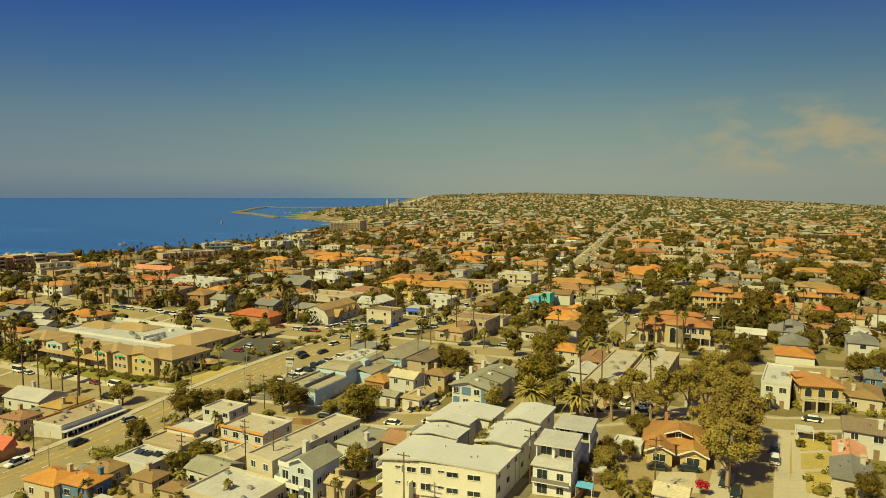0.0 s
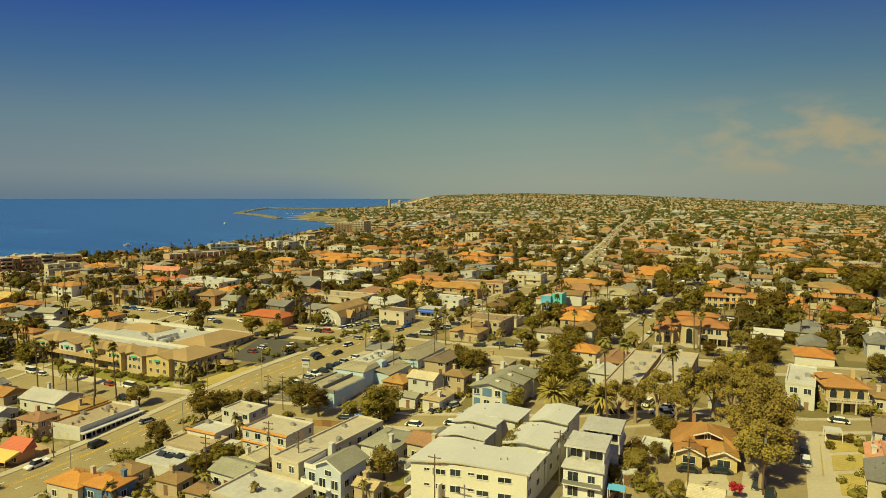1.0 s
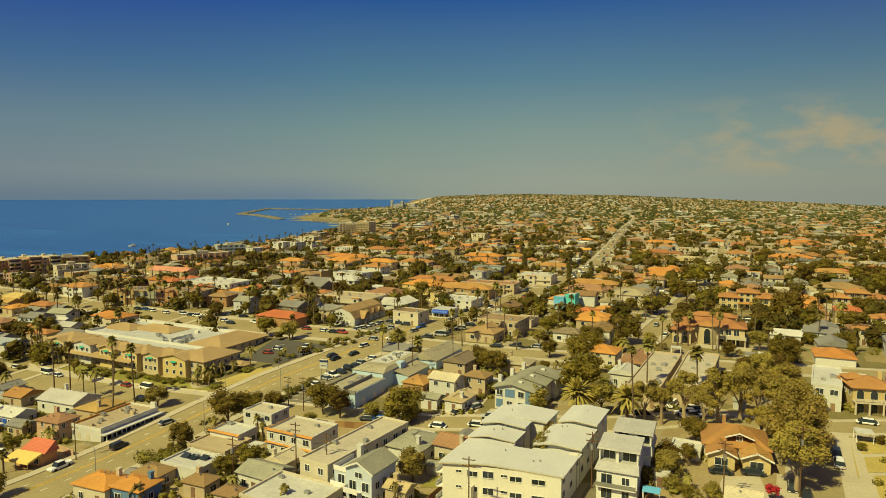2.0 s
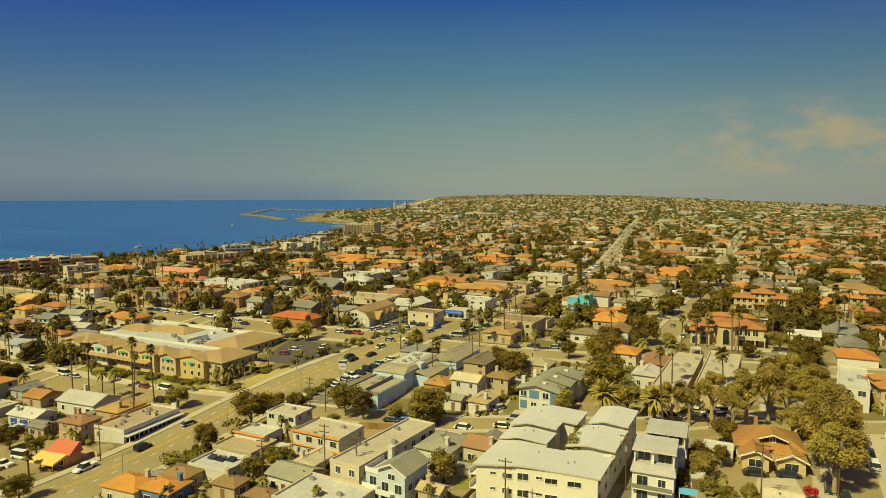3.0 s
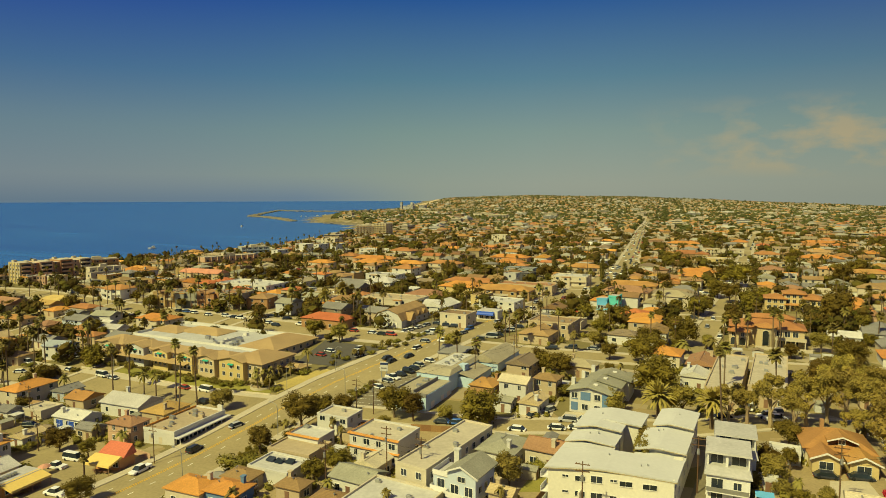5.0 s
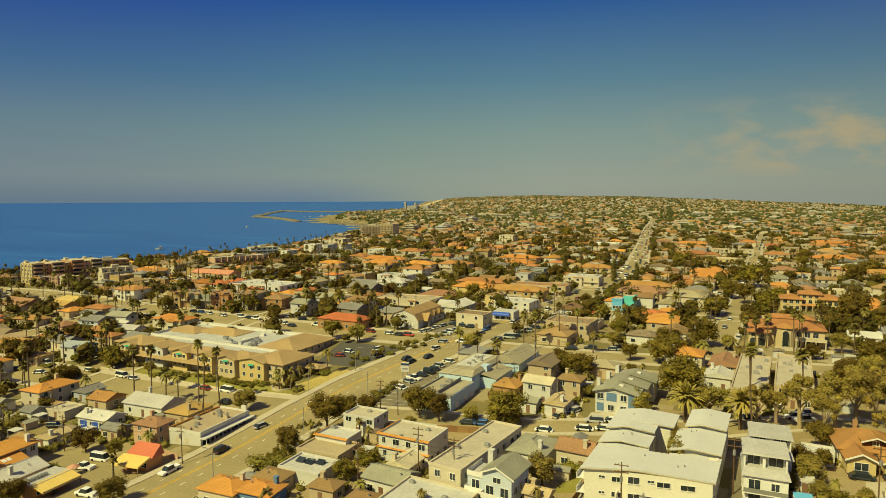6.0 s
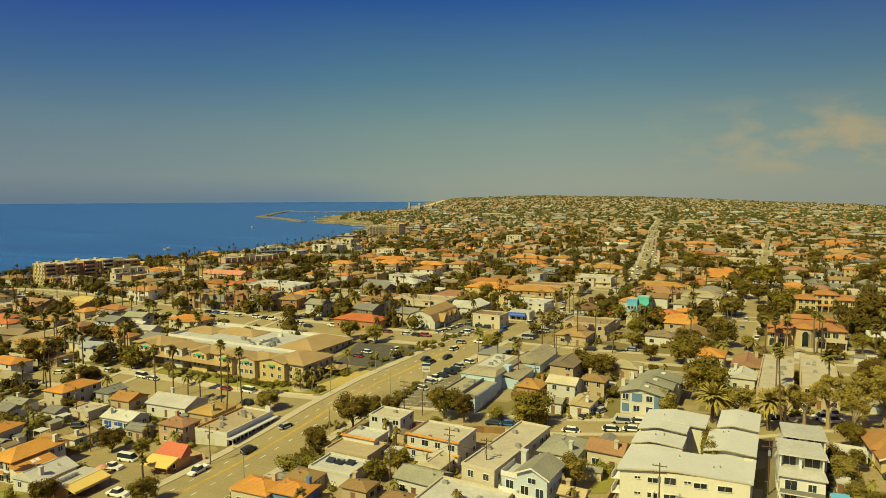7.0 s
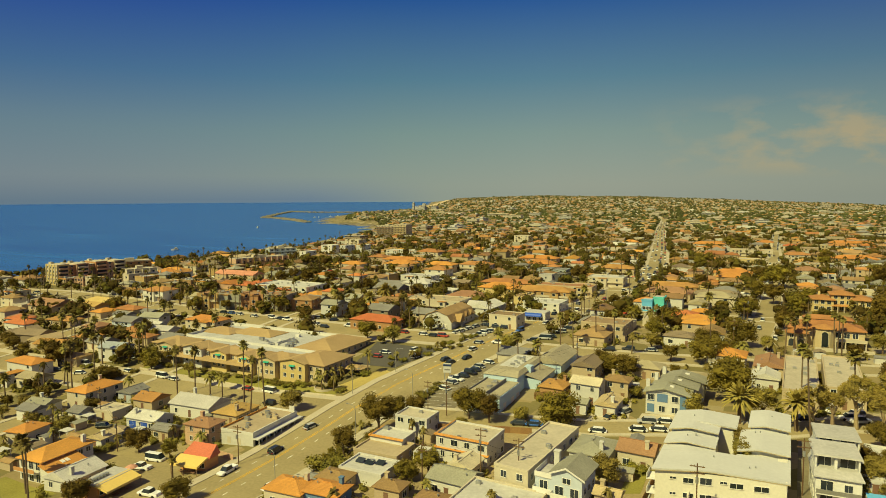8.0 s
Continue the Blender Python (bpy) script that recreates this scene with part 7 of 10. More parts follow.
house(-224.0, 108.7, 8.0, 7.5, 3.1, 7, "gable", "tan", "orangebrown")
house(-245.7, 103.3, 8.7, 14.1, 5.4, 7, "hip", "cream", "orange")
house(-191.4, 64.4, 8.4, 9.8, 3.1, 7, "gable", "white", "greylight")
house(-197.6, 94.0, 6.2, 4.6, 3.1, 7, "gable", "tan", "grey")
house(-209.8, 83.7, 4.9, 6.7, 2.9, 7, "gable", "white", "tan")
house(-249.7, 85.3, 7.1, 5.4, 3.6, 7, "gable", "white", "grey")
house(-235.0, 91.9, 5.1, 5.1, 3.1, 7, "gable", "white", "grey")
house(-228.5, 98.0, 8.4, 7.2, 2.7, 7, "flat", "cream", "cream")
house(-283.3, 103.9, 9.7, 7.2, 3.6, 7, "gable", "cream", "olive")
house(-292.6, 101.0, 3.4, 6.7, 4.5, 7, "hip", "white", "orange")
house(-132.6, 75.1, 8.8, 6.6, 3.8, 7, "hip", "cream", "orange")
house(-124.4, 76.9, 7.7, 5.8, 3.6, 7, "hip", "blue", "orange")
house(-127.8, 83.8, 6.8, 5.1, 3.1, 5, "hip", "tan", "brown")
house(-113.3, 83.7, 5.7, 4.3, 3.1, 5, "hip", "tan", "brown")
house(-102.2, 81.5, 5.8, 3.7, 3.1, 5, "hip", "tan", "brown")
house(-123.9, 90.7, 10.8, 8.1, 3.2, 3, "flat", "white", "white", "solar")
house(-127.1, 101.1, 11.8, 8.8, 2.9, 3, "flat", "tan", "tan")
house(-128.5, 106.8, 9.0, 6.7, 3.8, 3, "flat", "white", "white", "coping")
house(-128.3, 118.0, 9.3, 7.0, 5.0, 3, "flat", "white", "cream")
house(-107.8, 108.5, 13.0, 9.8, 5.8, 1, "flat", "white", "cream", "coping")
house(-89.4, 105.0, 7.3, 27.7, 6.3, -3, "flat", "cream", "cream")
house(-102.4, 90.8, 9.1, 6.7, 3.6, 0, "gable", "white", "greygreen")
house(-103.4, 97.7, 5.1, 6.1, 3.6, 0, "gable", "cream", "cream")
house(-89.9, 84.6, 15.2, 11.4, 3.6, 0, "flat", "cream", "white")
house(-79.9, 113.5, 8.0, 10.4, 4.0, 0, "hip", "white", "greygreen")
house(-70.9, 115.7, 7.3, 6.7, 4.0, 0, "gable", "cream", "brownred")
house(-71.5, 93.4, 4.4, 3.3, 3.6, 0, "gable", "tan", "tan")
house(-93.1, 153.0, 8.0, 6.0, 5.8, 0, "gable", "white", "cream")
house(-85.9, 159.3, 6.5, 5.7, 5.4, 0, "hip", "tan", "brown")
house(-85.3, 146.4, 5.2, 8.6, 3.1, 0, "gable", "white", "tan")
house(-92.9, 144.2, 5.1, 3.6, 3.1, 0, "gable", "white", "greygreen")
house(-103.6, 156.1, 6.9, 8.5, 3.1, 0, "hip", "orangebrown", "orangebrown")
house(-83.0, 181.8, 9.8, 7.3, 3.6, 0, "hip", "tan", "olive")
house(-99.7, 175.6, 7.5, 10.3, 4.5, 0, "gable", "tan", "greybrown")
house(-61.5, 202.7, 11.3, 9.5, 4.5, 0, "hip", "cream", "orange")
house(-48.9, 195.2, 7.6, 12.5, 4.5, 0, "gable", "tan", "brownred")
house(-49.3, 181.6, 6.8, 8.2, 4.0, 0, "gable", "white", "white")
house(-40.6, 182.5, 8.4, 40.0, 5.4, 0, "flat", "tan", "cream")
house(-30.4, 187.6, 9.0, 38.0, 5.4, 0, "flat", "tan", "cream")
house(-26.1, 133.0, 5.7, 4.3, 2.7, 0, "flat", "white", "white")
house(-28.7, 116.7, 3.2, 2.1, 2.7, 0, "flat", "white", "white")
house(-14.3, 110.8, 5.1, 4.7, 3.1, 0, "gable", "white", "cream")
house(1.4, 187.5, 6.6, 20.0, 6.6, -3, "flat", "white", "white")
house(20.7, 190.3, 7.5, 13.0, 3.6, -3, "hip", "cream", "brown")
house(13.6, 139.9, 4.8, 8.1, 3.6, -3, "gable", "white", "salmon")
house(13.1, 129.6, 5.8, 8.8, 3.6, -3, "gable", "cream", "grey")
house(17.3, 151.3, 7.7, 7.5, 5.4, -3, "gable", "white", "greybrown")
house(24.1, 202.2, 3.7, 7.2, 5.4, -3, "gable", "blue", "grey")
house(-7.8, 261.3, 10.0, 7.5, 3.2, 0, "gable", "white", "white")
house(3.8, 268.5, 10.8, 8.1, 3.8, 0, "gable", "greywhite", "grey")
house(17.0, 268.9, 6.6, 4.9, 5.8, 0, "hip", "cream", "orangetan")
house(26.3, 269.4, 7.5, 9.4, 5.4, 0, "hip", "white", "white")
house(26.2, 252.6, 8.5, 12.3, 5.4, 0, "gable", "white", "grey")
house(18.6, 408.0, 24.0, 14.2, 3.4, 0, "hip", "cream", "brown")
house(23.9, 482.3, 14.4, 10.8, 4.6, 0, "hip", "white", "red")
house(-108.2, 230.7, 17.4, 13.0, 6.3, 0, "flat", "tan", "tanbrown")
house(-110.3, 221.5, 11.8, 18.4, 3.6, 0, "hip", "tan", "tanbrown")
house(-75.7, 245.3, 11.2, 8.4, 5.8, 0, "hip", "tan", "orange")
house(-80.1, 228.6, 10.5, 7.9, 3.6, 0, "hip", "white", "greybrown")
house(-103.0, 338.2, 24.0, 14.4, 4.6, 0, "hip", "tan", "brownred")
house(-77.5, 324.1, 17.9, 13.4, 5.4, 0, "hip", "cream", "olive")
house(-75.9, 354.4, 13.6, 11.9, 4.6, 0, "hip", "greywhite", "grey")
house(-166.0, 508.5, 18.1, 15.0, 3.9, 0, "flat", "white", "white")
house(-160.7, 319.2, 14.2, 15.0, 4.6, 0, "flat", "tan", "goldtan")
house(-155.5, 352.1, 11.5, 11.0, 3.9, 0, "flat", "tan", "redpink")
house(-78.6, 280.1, 8.6, 6.5, 4.5, 0, "hip", "white", "orange")
house(-173.2, 255.2, 11.2, 16.9, 4.5, 0, "gable", "white", "white")
house(-205.1, 209.0, 22.0, 11.0, 4.2, 3, "hip", "orangebrown", "red")
house(-214.7, 227.3, 12.3, 10.3, 4.5, 0, "gable", "greybrown", "grey")
house(-192.9, 227.5, 13.8, 9.2, 4.5, 0, "gable", "tan", "grey")
house(-334.6, 174.0, 9.7, 6.0, 3.9, 3, "gable", "white", "grey")
house(-326.1, 182.2, 7.4, 4.7, 3.9, 3, "gable", "white", "grey")
house(-370.5, 180.9, 12.5, 8.2, 3.9, 3, "gable", "tan", "goldtan")
house(-345.4, 185.2, 14.2, 8.7, 3.1, 3, "hip", "tan", "orangetan")
house(-400.9, 176.3, 21.2, 15.0, 3.1, 3, "gable", "tan", "brownred")
house(-442.2, 177.1, 12.3, 9.2, 4.6, 3, "hip", "cream", "brown")
house(-380.7, 149.1, 11.2, 8.4, 4.6, 3, "hip", "white", "red")
house(-357.7, 138.4, 10.3, 12.1, 3.1, 3, "gable", "greybrown", "greybrown")
house(-333.4, 135.8, 9.5, 10.9, 3.1, 3, "gable", "tan", "tan")
house(-294.8, 139.5, 6.2, 4.9, 3.6, 3, "gable", "white", "grey")
house(-301.8, 169.0, 5.7, 3.5, 3.6, 3, "gable", "white", "white")
house(-440.8, 279.2, 13.8, 14.1, 5.4, 3, "hip", "tan", "orange")
house(-375.9, 347.0, 15.1, 15.0, 4.6, 3, "hip", "cream", "olive")
house(-370.3, 332.4, 6.9, 11.9, 3.9, 0, "hip", "greywhite", "grey")
house(-330.1, 354.1, 16.0, 12.0, 5.4, 0, "hip", "cream", "brownred")
house(-317.6, 401.5, 24.0, 15.0, 5.4, 0, "hip", "cream", "orange")
house(-271.0, 379.3, 16.3, 13.3, 5.4, 0, "hip", "white", "orangetan")
house(-307.3, 441.9, 13.9, 15.0, 5.4, 0, "hip", "cream", "olive")
house(-245.0, 311.1, 18.6, 13.9, 5.4, 0, "hip", "white", "greylight")
house(-250.5, 287.1, 17.1, 12.8, 4.6, 0, "gable", "greybrown", "grey")
house(-223.8, 327.9, 9.8, 7.3, 4.6, 0, "gable", "greybrown", "greybrown")
house(-191.8, 314.3, 23.7, 14.5, 5.4, 0, "hip", "yellow", "orange")
house(-196.8, 281.6, 20.9, 14.2, 4.6, 0, "hip", "cream", "brownred")
house(-220.1, 452.8, 22.5, 15.0, 5.4, 0, "hip", "cream", "orange")
house(-184.3, 369.9, 8.5, 6.4, 7.0, 0, "flat", "greylight", "grey")
house(-178.8, 384.3, 8.2, 10.5, 6.2, 0, "flat", "darkgrey", "grey")
house(-167.2, 287.9, 7.3, 12.0, 5.4, 0, "flat", "yellow", "goldtan")
house(-152.2, 279.8, 18.9, 14.1, 4.5, 0, "flat", "white", "white")
house(-349.0, 500.6, 24.0, 15.0, 6.2, 0, "hip", "cream", "orangetan")
house(-352.6, 595.7, 14.1, 10.6, 7.0, 0, "flat", "orange", "orange")
house(-336.4, 703.1, 18.8, 15.0, 10.8, 0, "flat", "cream", "cream")
house(-222.0, 467.2, 14.1, 15.0, 4.6, 0, "hip", "cream", "brownred")
house(-207.3, 676.8, 24.0, 15.0, 4.6, 0, "gable", "white", "white")
house(-109.1, 456.8, 16.5, 12.4, 3.9, 0, "flat", "white", "white")
house(-77.9, 414.8, 17.8, 13.4, 5.4, 0, "hip", "yellow", "orange")
house(-76.5, 543.3, 21.3, 15.0, 5.4, 0, "flat", "yellow", "cream")
house(-113.3, 657.7, 16.5, 15.0, 5.4, 0, "hip", "cream", "orangetan")
house(-74.4, 759.8, 16.8, 15.0, 5.4, 0, "hip", "cream", "orange")
house(-49.7, 710.2, 11.9, 15.0, 5.4, 0, "hip", "cream", "red")
house(-4.2, 723.4, 24.0, 15.0, 5.4, 0, "hip", "cream", "orangetan")
house(-36.6, 479.5, 15.0, 13.6, 4.6, 0, "hip", "cream", "brownred")
house(-0.5, 509.3, 12.9, 13.2, 4.6, 0, "hip", "white", "greylight")
house(-26.1, 452.0, 10.0, 7.5, 3.9, 0, "gable", "tan", "orange")
house(-436.9, 251.8, 4.6, 15.0, 7.0, 3, "flat", "cream", "cream")
house(-439.9, 429.9, 8.0, 15.0, 9.0, 0, "flat", "white", "white")
house(-463.8, 490.4, 14.4, 10.8, 10.8, 0, "flat", "white", "white")
house(-435.4, 482.8, 6.8, 15.0, 10.8, 0, "flat", "white", "white")
house(-420.4, 489.8, 7.1, 15.0, 10.8, 0, "flat", "white", "white")
house(-490.1, 568.6, 20.0, 15.0, 12.6, 0, "flat", "cream", "cream")
balcony_block("shore_hotel", -484, 440, 60, 26, 14, 11.5, "greyteal", "grey-green shorefront hotel with blue-grey balcony bays", "bluegrey")
balcony_block("terrace_block", -446, 374, 72, 48, 13, 8.0, "peach", "long three-storey peach terrace block with dark red balconies", "brownred")
house(-506.9, 414.0, 22.7, 15.0, 7.0, 3, "flat", "tan", "tan")
house(-152.4, 231.9, 12.8, 9.6, 5.8, 0, "flat", "cream", "brown")

house(-370.2, 144.9, 16.0, 9.0, 4.7, 3, "hip", "white", "red")
house(-300.5, 111.2, 16.0, 8, 5, 3, "hip", "white", "orange")
house(-323.1, 133.6, 15.1, 8.0, 3.0, 14, "gable", "tan", "orangebrown")
house(-318.3, 146.0, 10.5, 8.0, 3.0, 14, "hip", "tan", "orangetan")
house(-283.6, 136.0, 10.5, 8, 5.2, 14, "gable", "white", "greyblue")
house(-317.9, 165.3, 12.5, 9.0, 4.7, 7, "gable", "bluegrey", "grey")
house(-311.9, 174.6, 11.1, 8.0, 4.7, 14, "gable", "white", "greygreen")
house(-347.0, 137.2, 16.0, 9.0, 3.9, 13, "gable", "greybrown", "greybrown")
house(-360.5, 159.4, 16.0, 8.0, 3.0, 10, "hip", "tan", "orangebrown")
house(-290.7, 163.9, 10.1, 7, 3.5, 12, "gable", "white", "greylight")
house(-292.2, 153.8, 10.9, 7, 3.2, 14, "hip", "tan", "orangetan")
house(-294.2, 125.0, 9.4, 8, 3.4, 14, "hip", "tan", "brown")
house(-252.2, 89.7, 7.9, 7, 3.4, 14, "gable", "white", "greygreen")
house(-232.0, 74.8, 6.8, 8, 4, 14, "hip", "cream", "orange")

house(-263.9, 228.2, 11.1, 11.0, 5.5, 16, "hip", "orangebrown", "tanbrown")

# ---- the town: trees and palms ----
tree("round", -296.5, 119.8, 5.6, 6.2)
tree("round", 39.1, 445.3, 7, 7.5)
tree("round", 45.0, 430.5, 6.5, 7)
tree("round", 31.7, 469.8, 5, 5.5)
tree("round", 12.0, 485.5, 6, 6)
tree("round", 3.4, 491.7, 5, 5)
tree("round", 59.8, 589.2, 6.5, 6.5)
tree("round", -23.9, 549.1, 4.6, 5)
tree("round", -32.4, 433.8, 4.6, 5)
tree("round", 23.2, 332.1, 4.5, 5)
tree("round", 14.4, 293.3, 4, 4.5)
tree("round", -259.7, 134.2, 4.4, 4.2)
tree("round", -265.4, 117.8, 3.0, 2.6)
tree("round", -261.4, 120.5, 2.6, 2.2)
tree("round", -265.4, 97.5, 2.6, 2.4)
tree("fan", -314.2, 137.1, 1.9, 14)
tree("fan", -319.8, 135.0, 1.9, 15)
tree("fan", -310.2, 143.2, 1.9, 12)
tree("round", -320.5, 118.0, 3.0, 3.2)
tree("round", -253.2, 137.8, 2.4, 4.2)
tree("round", -234.9, 132.1, 2.0, 3.8)
tree("round", -343.0, 126.5, 3.4, 3.2)
tree("fan", -350.5, 135.5, 1.9, 12)
tree("round", -314.0, 151.6, 3.2, 3)
tree("hedge", -206.7, 77.9, 1.5, 1.2)
tree("hedge", -205.3, 78.9, 1.5, 1.2)
tree("hedge", -204.9, 80.4, 1.5, 1.2)
tree("hedge", -204.9, 82.2, 1.5, 1.2)
tree("round", -230.7, 83.0, 2.4, 2.2)
tree("round", -231.7, 85.7, 2.2, 2.0)
tree("round", -245.6, 82.8, 2.6, 2.2)
for i in range(6):
    tree("hedge", -138.3 - 0.14 * i, 89.7 + 2.1 * i, 1.55, 1.0)
tree("round", -174.4, 120.2, 3.7, 4.5)
tree("round", -137.5, 98.6, 3.1, 4.8)
tree("round", -137.6, 113.6, 4.6, 7.0)
tree("round", -139.1, 123.8, 3.2, 4.0)
tree("round", -134.8, 106.2, 1.8, 2.5)
tree("round", -195.2, 83.7, 3.4, 4.0)
tree("round", -181.9, 83.4, 2.2, 3.2)
tree("round", -155.9, 65.4, 3.2, 3.5)
tree("round", -178.5, 57.1, 3.0, 3.5)
tree("round", -256.2, 132.0, 2.8, 3.5)
tree("round", -265.0, 116.2, 3.9, 2.3)
tree("round", -261.7, 89.6, 2.6, 2.3)
tree("hedge", -135.1, 91.2, 4.2, 1.5)
tree("round", -114.6, 91.4, 2.5, 3.0)
tree("round", -111.6, 95.3, 2.7, 4.0)
tree("round", -239.3, 98.3, 2.6, 2.3)
tree("round", -135.9, 128.9, 2.8, 3.0)
tree("hedge", -140.9, 141.6, 2.2, 1.0)
tree("round", -119.1, 129.9, 4.4, 5.0)
tree("round", -112.6, 129.1, 3.2, 5.0)
tree("round", -94.2, 131.2, 5.2, 5.0)
tree("round", -74.2, 102.7, 3.4, 4.0)
tree("round", -57.6, 164.6, 6.8, 7.2)
tree("round", -48.7, 152.2, 3.8, 6.0)
tree("round", -65.1, 151.3, 3.6, 3.5)
tree("round", -95.0, 181.0, 3.6, 3.6)
tree("hedge", -81.6, 159.7, 2.3, 2.5)
tree("round", -105.1, 132.8, 2.2, 2.0)
tree("round", -117.9, 122.8, 2.1, 2.0)
tree("round", -59.8, 220.1, 2.3, 3.0)
tree("round", -28.8, 126.2, 2.6, 3.0)
tree("round", -25.4, 140.2, 3.1, 4.0)
tree("hedge", -70.1, 112.0, 2.7, 1.0)
tree("round", -67.1, 201.4, 6.4, 5.0)
tree("round", -78.8, 201.0, 2.8, 4.0)
tree("round", -88.2, 216.1, 3.0, 3.9)
tree("euc", -38.0, 151.3, 3.2, 7.0)
tree("euc", -34.0, 151.1, 2.4, 7.0)
tree("euc", -29.1, 153.2, 3.7, 9.0)
tree("euc", -21.8, 154.5, 4.0, 9.0)
tree("euc", -17.5, 160.7, 3.5, 9.0)
tree("euc", -24.4, 148.6, 2.6, 7.0)
tree("euc", -10.5, 154.5, 3.9, 9.0)
tree("euc", -6.4, 122.0, 4.2, 8.4)
tree("euc", -6.0, 129.5, 4.6, 9.0)
tree("euc", -6.0, 137.5, 4.8, 9.4)
tree("euc", -6.6, 146.5, 4.4, 9.0)
tree("euc", -12.7, 146.3, 2.5, 6.0)
tree("round", -28.0, 119.8, 3.0, 4.0)
tree("round", -25.2, 128.1, 1.7, 3.0)
tree("round", -30.6, 116.0, 1.9, 2.5)
tree("round", -26.6, 114.8, 1.8, 2.0)
tree("round", -19.4, 113.7, 1.8, 2.0)
tree("round", -23.3, 112.2, 1.5, 2.0)
tree("round", -8.4, 221.9, 5.0, 5.0)
tree("round", -17.5, 191.7, 4.0, 5.0)
tree("round", 22.9, 214.9, 3.8, 5.0)
tree("round", 15.0, 123.3, 2.3, 4.0)
tree("round", 14.5, 177.3, 1.6, 2.0)
tree("round", 12.5, 124.6, 0.8, 1.5)
tree("round", 28.8, 225.4, 2.4, 4.7)
tree("bougain", -10.0, 117.3, 1.3, 2.0)
tree("round", 24.0, 173.0, 1.9, 3.0)
tree("round", 5.9, 149.3, 1.0, 1.0)
tree("round", 9.7, 155.3, 1.1, 1.0)
tree("round", -54.7, 406.0, 7.9, 8.6)
tree("round", -52.4, 341.2, 5.0, 6.2)
tree("round", -61.6, 295.6, 4.5, 5.5)
tree("round", -59.3, 232.2, 5.7, 6.2)
tree("round", -69.4, 220.5, 4.4, 4.7)
tree("round", -90.9, 234.7, 3.7, 4.7)
tree("round", -121.4, 279.4, 2.7, 3.1)
tree("round", -106.5, 269.1, 3.8, 3.9)
tree("round", -94.0, 397.3, 4.0, 4.7)
tree("round", -106.3, 512.7, 7.1, 7.0)
tree("round", -137.5, 562.6, 4.9, 4.7)
tree("round", -317.9, 876.1, 9.5, 6.2)
tree("round", -286.0, 668.8, 6.8, 6.2)
tree("cypress", -121.0, 409.9, 3.0, 6.0)
tree("round", -27.0, 250.7, 2.0, 3.9)
tree("round", -30.9, 273.2, 3.0, 4.7)
tree("round", -125.6, 305.3, 1.7, 3.1)
tree("round", -24.3, 555.8, 4.4, 6.2)
tree("round", 39.5, 402.3, 7.0, 8.6)
tree("round", -7.0, 314.7, 7.7, 5.5)
tree("round", -61.5, 427.7, 5.8, 7.0)
tree("round", -43.8, 329.7, 3.7, 5.5)
tree("round", -46.6, 282.7, 3.9, 3.9)
tree("round", -15.7, 241.7, 3.6, 4.7)
tree("round", -51.2, 229.8, 2.0, 3.9)
tree("round", -15.1, 281.3, 4.6, 3.9)
tree("round", 10.1, 361.0, 4.2, 3.9)
tree("round", 25.9, 331.8, 4.6, 4.7)
tree("round", 31.6, 270.5, 2.0, 3.9)
tree("round", 3.2, 441.8, 6.0, 7.0)
tree("round", -21.7, 591.1, 5.5, 6.2)
tree("round", 17.5, 510.8, 4.6, 7.0)
tree("round", -92.8, 485.9, 4.9, 5.5)
tree("round", -7.3, 231.1, 3.7, 3.9)
tree("round", 18.7, 303.0, 3.4, 3.9)
tree("round", -60.7, 304.4, 4.0, 3.9)
tree("round", 36.8, 291.7, 2.1, 3.9)
tree("round", -269.2, 216.8, 3.5, 5.5)
tree("round", -197.4, 190.7, 4.0, 4.7)
tree("round", -183.8, 189.0, 3.5, 4.7)
tree("round", -134.2, 191.9, 3.4, 4.6)
tree("round", -316.0, 310.2, 4.4, 5.5)
tree("round", -354.0, 304.4, 3.6, 4.7)
tree("round", -229.3, 227.5, 4.1, 5.5)
tree("round", -307.8, 347.8, 3.8, 4.7)
tree("round", -236.3, 291.9, 4.3, 3.9)
tree("round", -220.2, 286.8, 3.1, 3.9)
tree("round", -214.5, 393.0, 4.6, 6.2)
tree("round", -235.5, 377.8, 5.5, 4.7)
tree("round", -183.3, 281.1, 3.9, 3.9)
tree("round", -352.9, 315.9, 3.7, 4.7)
tree("round", -339.3, 315.2, 4.1, 4.7)
tree("round", -245.6, 207.5, 3.5, 3.1)
tree("round", -236.0, 217.0, 2.5, 3.9)
tree("round", -278.4, 301.0, 3.8, 3.9)
tree("round", -184.6, 251.7, 2.0, 3.9)
tree("round", -405.1, 407.0, 3.9, 4.7)
tree("round", -311.6, 381.1, 3.4, 4.7)
tree("round", -211.5, 307.2, 4.3, 3.9)
tree("round", -184.3, 219.0, 2.0, 3.1)
tree("round", -391.9, 173.1, 2.5, 3.9)
tree("round", -419.0, 182.0, 2.5, 4.7)
tree("round", -369.0, 199.2, 2.5, 5.5)
tree("round", -330.6, 193.6, 2.4, 4.7)
tree("round", -337.4, 208.7, 2.5, 4.7)
tree("round", -317.3, 202.7, 3.9, 3.9)
tree("round", -312.2, 131.9, 1.6, 3.9)
tree("round", -320.6, 129.0, 4.1, 3.1)
tree("round", -291.3, 159.2, 2.5, 3.1)
tree("round", -332.0, 124.8, 2.5, 3.1)
tree("round", -469.9, 294.3, 3.4, 7.0)
tree("round", -327.4, 300.4, 4.0, 6.2)
tree("round", -346.7, 295.1, 3.0, 4.7)
tree("round", -395.5, 272.4, 4.1, 3.9)
tree("round", -524.4, 216.4, 2.6, 4.7)
